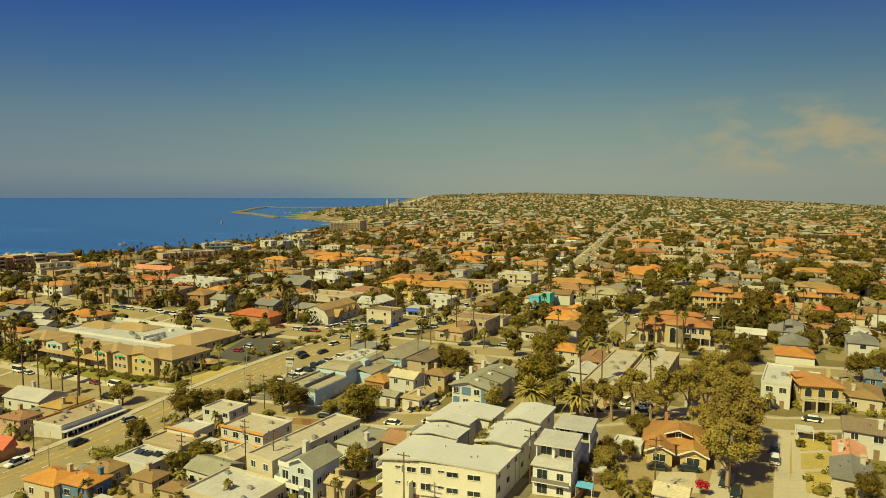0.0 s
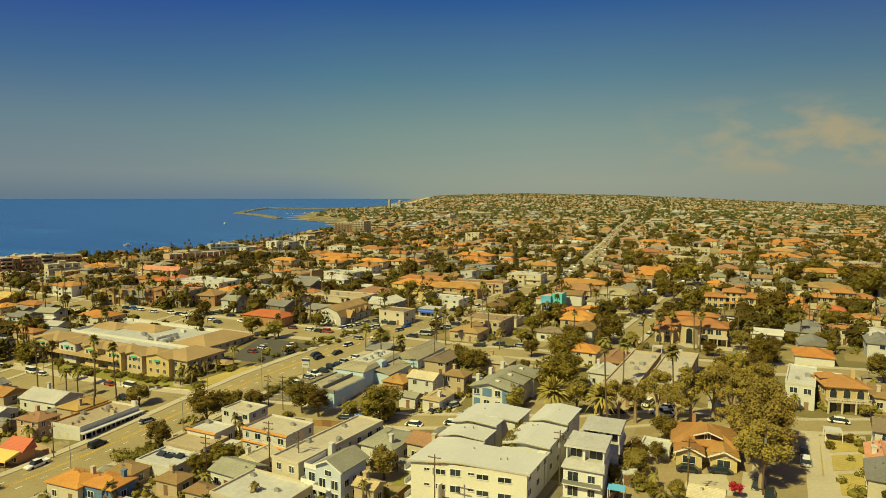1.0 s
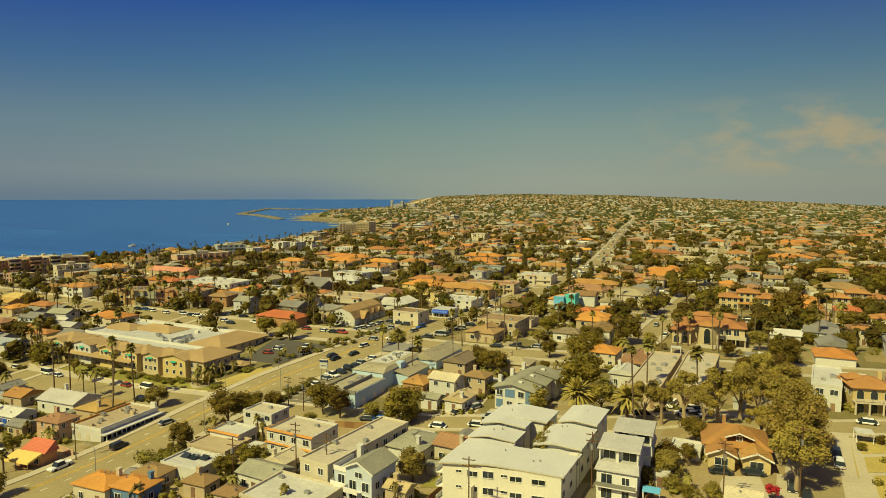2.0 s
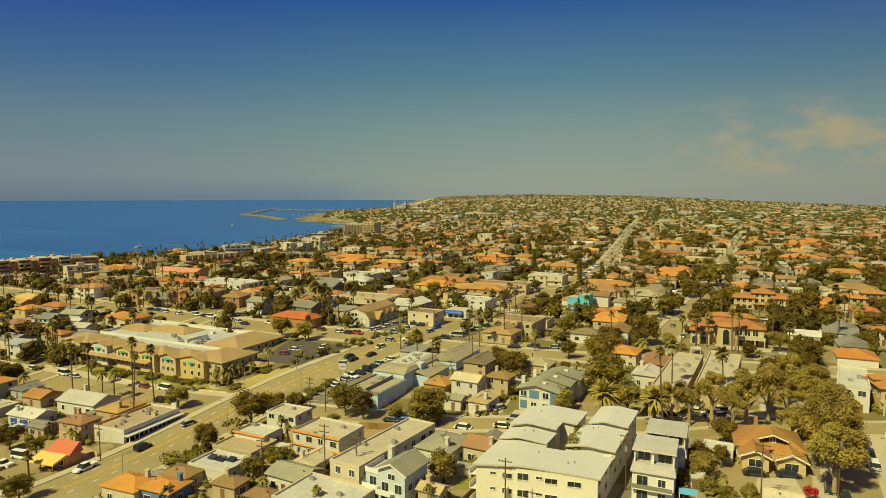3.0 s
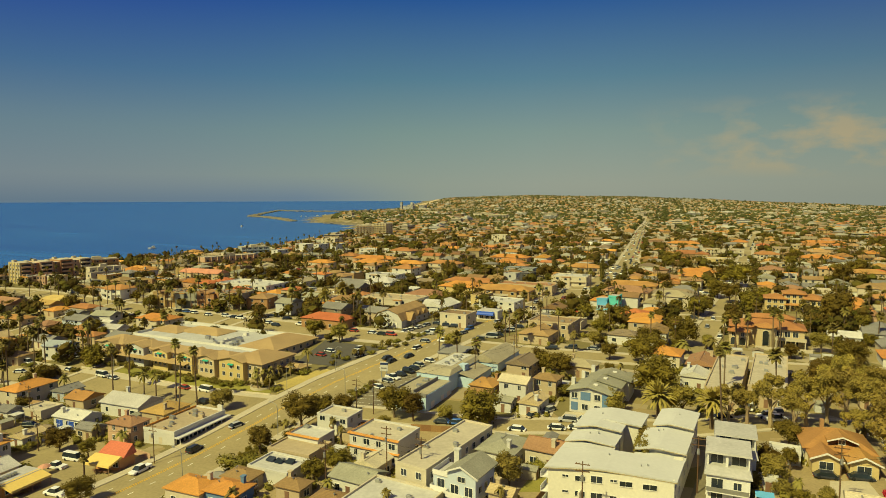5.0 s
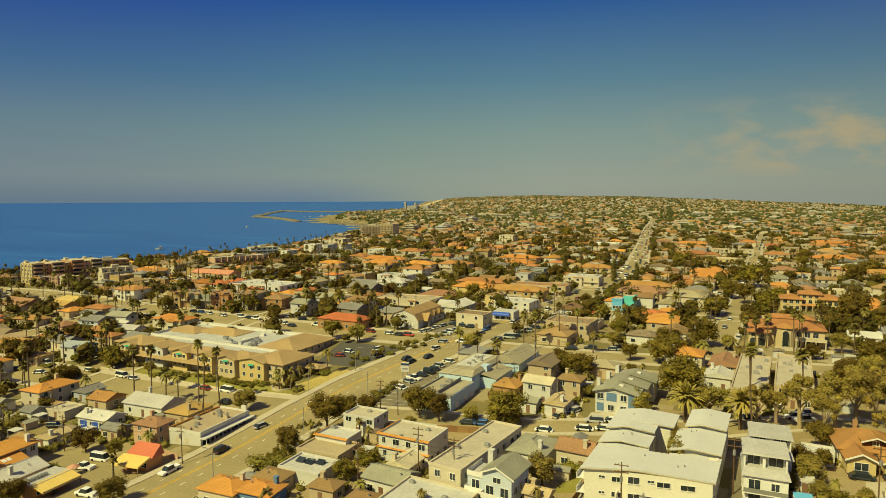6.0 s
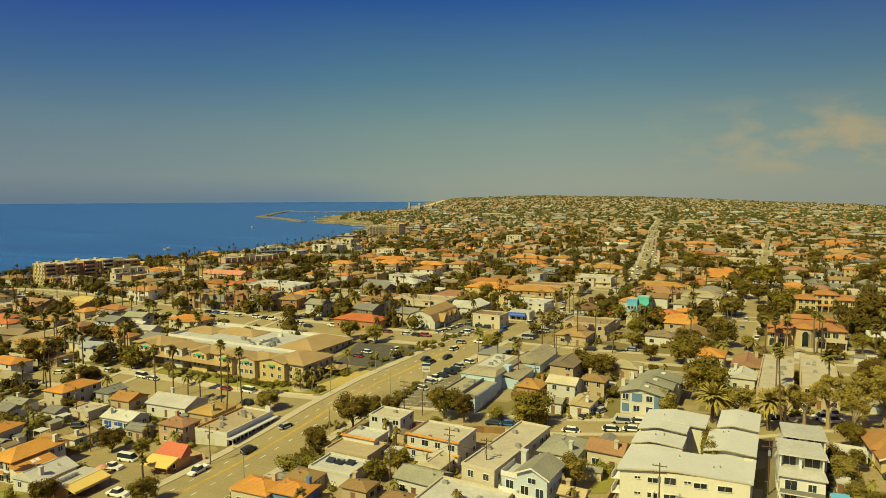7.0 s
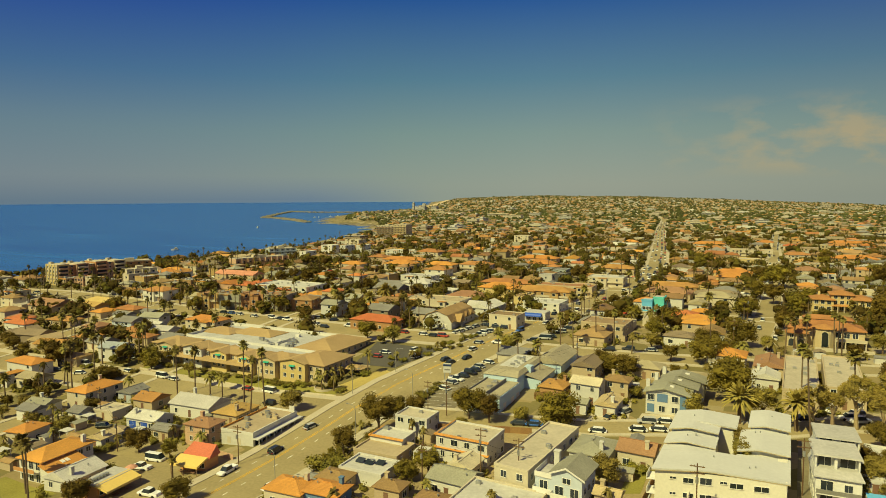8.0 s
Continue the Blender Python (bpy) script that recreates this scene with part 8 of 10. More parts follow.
tree("round", -225.6, 219.6, 4.0, 6.2)
tree("round", -228.9, 282.8, 4.8, 4.7)
tree("round", -150.3, 265.7, 2.2, 3.9)
tree("round", -404.5, 391.6, 3.8, 5.5)
tree("round", -242.0, 392.6, 5.7, 5.5)
tree("round", -228.3, 350.3, 4.3, 3.9)
tree("round", -375.2, 567.6, 4.8, 6.2)
tree("cypress", -178.6, 439.1, 3.4, 7.0)
tree("round", -173.7, 401.5, 5.6, 4.7)
tree("round", -59.3, 355.6, 4.8, 6.2)
tree("round", -74.2, 269.6, 2.4, 4.7)
tree("round", -46.9, 273.0, 3.9, 4.7)
tree("round", -35.9, 485.7, 3.9, 4.7)
tree("round", -106.1, 492.2, 5.6, 6.2)
tree("round", -118.8, 490.5, 4.3, 4.7)
tree("round", -89.6, 250.8, 3.1, 4.7)
tree("round", -84.0, 228.8, 2.1, 3.1)
tree("round", -21.0, 261.3, 3.1, 4.7)
tree("round", 3.5, 460.5, 4.7, 5.5)
tree("cypress", -134.7, 407.0, 3.0, 7.0)
tree("round", -109.2, 737.0, 7.2, 7.0)
tree("round", -174.6, 416.8, 3.9, 4.7)
tree("fan", -224.3, 118.6, 1.9, 16.0)
tree("fan", -215.4, 118.6, 1.9, 17.0)
tree("fan", -191.5, 117.5, 1.8, 21.0)
tree("fan", -181.9, 110.5, 1.4, 19.0)
tree("fan", -186.7, 121.5, 1.8, 18.0)
tree("palm", -208.2, 118.6, 2.2, 9.0)
tree("palm", -203.2, 119.3, 2.2, 9.0)
tree("fan", -273.3, 108.5, 2.1, 14.0)
tree("fan", -263.5, 105.8, 2.1, 17.0)
tree("fan", -273.3, 120.0, 2.1, 15.0)
tree("palm", -177.0, 137.6, 1.6, 5.0)
tree("palm", -173.1, 138.5, 1.5, 5.0)
tree("palm", -171.6, 155.4, 2.5, 8.0)
tree("palm", -240.4, 111.8, 2.2, 6.0)
tree("palm", -133.7, 53.7, 0.3, 5.0)
tree("palm", -121.2, 109.1, 1.2, 5.0)
tree("fan", -176.8, 46.4, 1.5, 18.0)
tree("fan", -170.3, 75.1, 0.8, 5.0)
tree("palm", -235.5, 83.6, 1.7, 7.0)
tree("date", -53.7, 148.4, 4.4, 7.0)
tree("date", -41.3, 147.4, 4.0, 7.0)
tree("fan", -40.4, 167.0, 1.9, 16.0)
tree("fan", -27.8, 170.9, 2.3, 14.0)
tree("palm", -90.6, 83.4, 1.2, 5.0)
tree("fan", -38.3, 142.6, 1.1, 20.0)
tree("palm", -121.6, 74.9, 2.0, 4.0)
tree("palm", -126.9, 113.6, 1.4, 5.0)
tree("palm", -71.1, 91.1, 1.2, 5.0)
tree("fan", -128.1, 248.8, 1.8, 13.0)
tree("fan", -124.6, 248.1, 1.8, 13.0)
tree("fan", -108.2, 215.4, 1.7, 15.0)
tree("fan", -120.8, 257.4, 1.8, 13.0)
tree("fan", -101.9, 216.8, 1.5, 13.0)
tree("palm", -93.0, 206.5, 2.4, 7.0)
tree("fan", -113.6, 204.2, 1.5, 13.0)
tree("fan", -126.9, 350.0, 2.0, 13.0)
tree("palm", -96.6, 270.7, 2.0, 7.0)
tree("fan", -68.2, 216.1, 1.4, 14.0)
tree("fan", -45.1, 218.3, 1.4, 14.0)
tree("fan", -42.7, 239.0, 1.7, 10.0)
tree("fan", -39.7, 245.3, 1.7, 10.0)
tree("fan", -30.2, 234.5, 1.4, 14.0)
tree("fan", -28.2, 232.8, 1.3, 13.0)
tree("palm", -102.7, 248.6, 2.4, 7.0)
tree("palm", -97.3, 260.4, 3.0, 6.0)
tree("palm", -113.2, 220.0, 2.2, 6.0)
tree("palm", -49.3, 228.2, 3.2, 4.0)
tree("fan", -42.0, 235.7, 1.4, 11.0)
tree("fan", -39.0, 238.8, 1.4, 12.0)
tree("fan", -29.1, 240.9, 1.4, 12.0)
tree("fan", -7.5, 270.7, 1.9, 11.0)
tree("fan", 2.6, 264.6, 1.9, 11.0)
tree("fan", -23.6, 268.9, 1.4, 11.0)
tree("date", -19.6, 323.7, 2.7, 5.0)
tree("palm", 33.1, 298.9, 2.3, 7.0)
tree("fan", 37.0, 305.3, 1.8, 10.0)
tree("palm", 13.2, 312.1, 2.9, 8.0)
tree("fan", 6.5, 335.8, 2.1, 12.0)
tree("palm", -57.9, 219.2, 3.2, 4.0)
tree("palm", 28.2, 295.7, 1.8, 8.0)
tree("fan", -198.4, 222.2, 2.1, 12.0)
tree("fan", -187.5, 215.5, 1.8, 12.0)
tree("date", -223.6, 229.7, 3.9, 9.0)
tree("date", -226.7, 247.9, 4.7, 10.0)
tree("fan", -258.6, 244.0, 3.0, 9.0)
tree("fan", -249.4, 244.0, 2.7, 9.0)
tree("fan", -130.2, 251.9, 2.0, 13.0)
tree("fan", -120.2, 208.8, 1.7, 12.0)
tree("fan", -131.2, 275.9, 2.2, 13.0)
tree("fan", -447.1, 311.4, 1.9, 12.0)
tree("fan", -442.2, 313.8, 1.8, 12.0)
tree("fan", -432.5, 309.9, 1.7, 11.0)
tree("fan", -436.1, 321.0, 2.1, 12.0)
tree("fan", -439.2, 281.9, 1.8, 11.0)
tree("fan", -439.7, 287.2, 1.7, 11.0)
tree("fan", -436.5, 298.2, 1.7, 11.0)
tree("fan", -429.6, 321.4, 1.9, 11.0)
tree("fan", -449.9, 354.0, 1.9, 14.0)
tree("fan", -355.6, 195.7, 1.5, 13.0)
tree("fan", -350.7, 200.4, 1.5, 13.0)
tree("fan", -342.3, 199.9, 1.5, 13.0)
tree("fan", -336.7, 208.4, 1.6, 13.0)
tree("fan", -326.8, 204.9, 1.6, 13.0)
tree("fan", -402.4, 199.7, 1.7, 12.0)
tree("fan", -393.5, 198.9, 1.7, 12.0)
tree("fan", -438.6, 213.9, 1.9, 11.0)
tree("fan", -420.4, 197.5, 1.8, 10.0)
tree("fan", -442.0, 184.3, 1.6, 10.0)
tree("fan", -454.8, 177.5, 1.6, 10.0)
tree("fan", -439.2, 176.0, 1.6, 10.0)
tree("fan", -433.4, 186.9, 1.6, 10.0)
tree("fan", -432.6, 190.4, 1.6, 10.0)
tree("fan", -429.9, 232.0, 1.9, 12.0)
tree("fan", -419.1, 230.3, 1.9, 12.0)
tree("fan", -326.8, 142.7, 1.7, 10.0)
tree("fan", -304.9, 139.1, 1.7, 11.0)
tree("fan", -314.8, 206.7, 1.6, 11.0)
tree("fan", -374.6, 338.4, 1.9, 11.0)
tree("fan", -399.3, 418.6, 2.2, 14.0)
tree("fan", -393.8, 451.3, 2.3, 14.0)
tree("fan", -376.9, 443.9, 2.3, 14.0)
tree("fan", -406.6, 415.1, 2.2, 14.0)

tree("round", -137.6, 91.2, 1.1, 1.0)
tree("round", -140.1, 95.2, 1.1, 1.0)
tree("round", -141.4, 98.7, 1.1, 1.1)
tree("round", -141.4, 101.7, 1.1, 1.1)
tree("round", -140.5, 103.8, 1.0, 1.0)
tree("round", -138.7, 104.7, 0.9, 0.9)
tree("round", -140.9, 101.3, 0.9, 0.9)
tree("palm", -147.8, 113.9, 1.4, 1.4)
tree("palm", -147.6, 116.0, 1.3, 1.2)
tree("palm", -144.4, 114.9, 1.5, 1.6)
tree("palm", -143.4, 117.2, 1.3, 1.2)
tree("hedge", -168.5, 165.5, 1.4, 0.8)
tree("hedge", -172.5, 171.8, 1.6, 0.8)
tree("palm", -170.1, 171.4, 1.7, 3.4)
tree("hedge", -167.1, 171.2, 1.7, 0.8)
tree("palm", -165.1, 174.2, 1.7, 3.4)
tree("round", -163.8, 175.9, 1.1, 1.7)
tree("palm", -165.1, 179.8, 1.3, 3.4)
tree("hedge", -167.7, 181.9, 1.7, 0.8)
tree("hedge", -161.7, 179.9, 1.8, 0.8)
tree("hedge", -165.7, 187.5, 1.3, 0.8)
tree("palm", -161.7, 186.9, 1.5, 3.4)
tree("hedge", -160.7, 185.3, 1.4, 0.8)
tree("round", -160.9, 190.0, 1.6, 1.7)
tree("hedge", -157.4, 190.1, 1.5, 0.8)
tree("hedge", -161.6, 195.6, 2.0, 0.8)
tree("hedge", -156.0, 193.5, 1.5, 0.8)
tree("hedge", -158.2, 200.5, 1.5, 0.8)
tree("palm", -158.8, 201.5, 1.4, 3.4)
tree("hedge", -159.4, 205.5, 1.4, 0.8)
tree("hedge", -156.7, 207.1, 2.0, 0.8)
tree("euc", -14.0, 160.5, 4.2, 9.0)
tree("euc", -7.7, 167.0, 3.4, 9.0)
tree("euc", -13.8, 176.0, 4.0, 9.0)
tree("round", -8.5, 186.0, 3.8, 6.0)
tree("round", -10.5, 196.0, 4.0, 6.0)
tree("round", -17.0, 200.0, 3.4, 5.0)
tree("hedge", -262.1, 137.0, 1.1, 0.8)
tree("hedge", -259.3, 136.4, 1.7, 0.8)
tree("hedge", -254.3, 137.1, 1.6, 0.8)
tree("hedge", -251.7, 136.8, 1.8, 0.8)
tree("hedge", -248.2, 137.8, 1.6, 0.8)
tree("round", -243.9, 137.0, 0.8, 1.4)
tree("hedge", -240.8, 138.3, 1.1, 0.8)
tree("hedge", -235.3, 138.6, 1.4, 0.8)
tree("hedge", -233.3, 137.2, 1.1, 0.8)
tree("hedge", -228.5, 136.7, 1.7, 0.8)
tree("hedge", -225.4, 137.7, 1.4, 0.8)
tree("hedge", -221.8, 136.9, 1.9, 0.8)
tree("hedge", -216.9, 138.6, 1.3, 0.8)
tree("hedge", -213.8, 138.7, 1.2, 0.8)
tree("round", -210.8, 138.4, 1.2, 1.4)
tree("hedge", -207.7, 139.3, 1.5, 0.8)
tree("hedge", -203.7, 138.5, 1.7, 0.8)
tree("hedge", -200.2, 138.9, 1.6, 0.8)
tree("hedge", -196.7, 138.3, 1.6, 0.8)
tree("hedge", -193.0, 138.9, 1.3, 0.8)
tree("hedge", -188.4, 140.3, 1.9, 0.8)
tree("hedge", -185.4, 140.3, 1.2, 0.8)
tree("hedge", -180.5, 140.4, 1.2, 0.8)
tree("hedge", -176.8, 139.2, 1.0, 0.8)
tree("round", -174.6, 139.9, 1.9, 1.8)
tree("hedge", -170.0, 138.7, 1.7, 0.8)

# ---- parked vehicles ----
car(-159.2, 81.8, 7, "pickup", "white")
car(-159.3, 111.5, 173, "sedan", "silver")
car(-141.7, 78.5, -7, "sedan", "white")
car(-244.3, 127.8, 90, "van", "white")
car(-238.0, 127.8, 90, "sedan", "white")
car(-204.5, 131.1, -90, "sedan", "red")
car(-195.1, 131.9, -90, "van", "white")
car(-186.4, 123.1, -90, "suv", "black")
car(-183.5, 76.2, -80, "pickup", "white")
car(-184.9, 81.2, 100, "van", "white")
car(-166.4, 66.2, -80, "pickup", "white")
car(-221.7, 90.8, 120, "suv", "black")
car(-279.7, 118.1, 120, "sedan", "white")
car(-292.2, 117.0, 120, "sedan", "dark")
car(-288.7, 125.5, 90, "van", "white")
car(-277.7, 137.7, -80, "sedan", "white")
car(-278.0, 140.9, -80, "sedan", "silver")
car(-263.0, 127.0, -90, "sedan", "white")
car(-156.8, 95.4, -173, "suv", "dark")
car(-152.4, 176.3, 170, "sedan", "dark")
car(-145.8, 180.5, -10, "sedan", "dark")
car(-136.8, 169.0, -100, "sedan", "dark")
car(-148.6, 190.9, -10, "sedan", "white")
car(-150.6, 200.1, -90, "sedan", "silver")
car(-143.3, 202.7, -90, "pickup", "white")
car(-138.4, 158.6, 80, "pickup", "white")
car(-137.8, 162.3, -100, "sedan", "dark")
car(-137.2, 173.0, -100, "sedan", "silver")
car(-138.0, 149.6, -100, "sedan", "white")
car(-136.0, 178.3, 80, "sedan", "white")
car(-84.1, 131.2, -80, "sedan", "white")
car(-75.1, 134.9, 105, "sedan", "white")
car(-70.5, 136.5, -75, "sedan", "white")
car(-74.4, 141.1, -75, "suv", "silver")
car(-70.1, 142.6, -75, "sedan", "white")
car(-81.1, 146.9, -20, "sedan", "silver")
car(-83.8, 141.6, -20, "sedan", "tan")
car(-100.5, 130.5, -75, "sedan", "blue")
car(-104.4, 130.0, -75, "sedan", "dark")
car(-101.4, 207.6, -80, "suv", "black")
car(-95.2, 211.2, -80, "suv", "dark")
car(-87.5, 212.9, -80, "sedan", "silver")
car(-39.7, 156.3, -60, "sedan", "black")
car(-28.8, 163.3, -60, "suv", "white")
car(-28.1, 158.4, 120, "pickup", "white")
car(-33.8, 165.7, -10, "suv", "white")
car(-30.1, 160.4, -70, "suv", "white")
car(-19.0, 126.5, 100, "sedan", "dark")
car(-13.4, 127.9, 100, "sedan", "dark")
car(-6.9, 123.6, 0, "sedan", "dark")
car(1.2, 138.4, 180, "suv", "white")
car(1.1, 144.5, 0, "sedan", "dark")
car(8.8, 169.1, -90, "sedan", "white")
car(-4.8, 119.8, 0, "sedan", "dark")
car(-1.5, 278.5, 0, "suv", "white")
car(-138.4, 155.5, 80, "sedan", "silver")
car(-136.6, 165.6, 80, "suv", "black")
car(-148.8, 173.7, 173, "sedan", "dark")
car(-210.4, 158.0, -8, "sedan", "dark")
car(-179.5, 177.7, 90, "sedan", "white")
car(-168.1, 180.1, -10, "sedan", "white")
car(-170.2, 183.8, -10, "sedan", "white")
car(-164.7, 176.2, -10, "sedan", "silver")
car(-180.0, 172.7, -90, "sedan", "red")
car(-188.4, 204.7, -90, "sedan", "red")
car(-178.6, 204.4, 90, "sedan", "white")
car(-173.4, 203.9, 90, "sedan", "dark")
car(-169.1, 204.6, 90, "suv", "red")
car(-167.0, 212.1, -10, "sedan", "white")
car(-166.1, 214.6, -10, "sedan", "white")
car(-165.1, 219.9, 170, "sedan", "white")
car(-164.3, 225.0, -10, "sedan", "silver")
car(-161.7, 229.8, 100, "sedan", "dark")
car(-158.3, 228.6, -80, "sedan", "dark")
car(-155.1, 227.4, 100, "suv", "dark")
car(-152.3, 227.1, -80, "suv", "dark")
car(-156.3, 215.3, -80, "suv", "white")
car(-155.0, 218.0, -80, "suv", "silver")
car(-155.9, 211.3, -80, "pickup", "silver")
car(-143.5, 225.0, -10, "suv", "blue")
car(-142.5, 217.8, 170, "sedan", "silver")
car(-138.9, 244.1, 170, "sedan", "white")
car(-129.0, 215.7, -80, "van", "silver")
car(-127.9, 219.4, -80, "sedan", "dark")
car(-127.2, 229.7, -80, "suv", "silver")
car(-126.4, 237.7, -80, "sedan", "dark")
car(-132.2, 210.5, -80, "suv", "dark")
car(-296.8, 203.1, -90, "sedan", "dark")
car(-291.6, 203.6, 90, "sedan", "blue")
car(-285.6, 203.3, 90, "sedan", "white")
car(-275.2, 202.8, -90, "sedan", "white")
car(-264.1, 204.1, 90, "suv", "white")
car(-258.6, 203.8, -90, "sedan", "dark")
car(-254.1, 203.7, -90, "pickup", "white")
car(-242.8, 212.4, -40, "sedan", "silver")
car(-241.1, 216.2, 140, "sedan", "silver")
car(-234.8, 202.2, 90, "sedan", "white")
car(-228.3, 200.0, 90, "sedan", "dark")
car(-218.1, 205.2, -90, "pickup", "white")
car(-232.5, 211.7, -40, "sedan", "dark")
car(-133.2, 436.4, 170, "van", "white")
car(-125.0, 314.4, 170, "sedan", "dark")
car(-128.9, 374.8, -10, "sedan", "dark")
car(-148.7, 556.9, -3, "sedan", "dark")
car(-156.5, 616.1, 177, "sedan", "silver")
car(-131.4, 459.7, 175, "sedan", "red")
car(-121.7, 420.2, 175, "suv", "dark")
car(-162.2, 673.2, 177, "sedan", "white")
car(-137.9, 528.7, -3, "sedan", "dark")
car(-48.9, 252.1, 180, "sedan", "white")
car(-55.0, 290.2, 180, "sedan", "white")
car(-55.4, 270.7, 0, "sedan", "silver")
car(-460.3, 196.0, 120, "sedan", "dark")
car(-454.0, 198.1, -60, "sedan", "white")
car(-443.9, 198.1, 120, "sedan", "dark")
car(-469.4, 203.6, -60, "sedan", "silver")
car(-143.5, 268, 0, "sedan", "dark")
car(-136.5, 282, 180, "suv", "white")
car(-142.0, 301, 0, "sedan", "silver")
car(-133.8, 322, 180, "sedan", "red")
car(-140.6, 342, 0, "suv", "dark")
car(-132.6, 360, 180, "sedan", "white")
car(-132.4, 402, 180, "sedan", "dark")
car(-140.2, 440, 0, "suv", "white")
car(-134.6, 465, 180, "sedan", "dark")


# ---- larger apartment houses of the blocks behind the boulevard ----
def apartment_house(x, y, w, d, h, roof, wall, cover, rot=4):
    """A long two-storey block: the house with projecting bays, a balcony walk and roof plant."""
    rng = random.Random(int(x * 3 + y * 5))
    ob = house(x, y, w, d, h, rot, roof, wall, cover)
    for i in range(max(1, int(w / 13))):
        cx, ww = -w / 2 + (i + rng.uniform(0.3, 0.7)) * w / max(1, int(w / 13)), rng.uniform(3.4, 5.2)
        bay = part("bay", Geo().box(cx - ww / 2, cx + ww / 2, -d / 2 - 1.6, -d / 2 + 0.4, -2, h - (0.4 if roof == "flat" else 0.15)), WALL[wall], ob)
        if roof == "flat":
            part("bay_roof", Geo().box(cx - ww / 2 - 0.25, cx + ww / 2 + 0.25, -d / 2 - 1.85, -d / 2 - 0.1, h - 0.45, h - 0.2), TILE_ROOF["orangebrown"], bay)
        else:
            g, _, _, _ = hip_roof(ww, 5.6, h - 0.1, 0.36, gable=rng.random() < 0.5)
            bay_top = part("bay_roof", g, TILE_ROOF[cover], bay)
            bay_top.matrix_basis = pose(cx, -d / 2 + 1.2, 0)
        for z in (0.9, 3.7)[:1 if h < 5 else 2]:
            window(ob, cx, -d / 2 - 1.6, z, 0, 1.6, 1.3, True)
    if h > 5:
        part("balcony", Geo().box(-w * 0.46, w * 0.46, -d / 2 - 1.0, -d / 2 - 0.02, h / 2 - 0.2, h / 2).box(-w * 0.46, w * 0.46, -d / 2 - 1.0, -d / 2 - 0.92, h / 2, h / 2 + 0.9), WALL["cream" if wall in ("olive", "goldtan", "yellow") else wall], ob)
    if roof == "flat":
        for _ in range(min(int(w * d / 90) + 1, 4)):
            px, py, q = rng.uniform(-0.4, 0.4) * w, rng.uniform(-0.3, 0.35) * d, rng.choice((0.4, 0.6, 0.9))
            part("roof_unit", cached(("roof_unit", q), lambda: Geo().box(-q, q, -q * 0.7, q * 0.7, -0.2, q).mesh("roof_unit", M_STEEL)), None, ob, at=pose(px, py, h))
    return ob


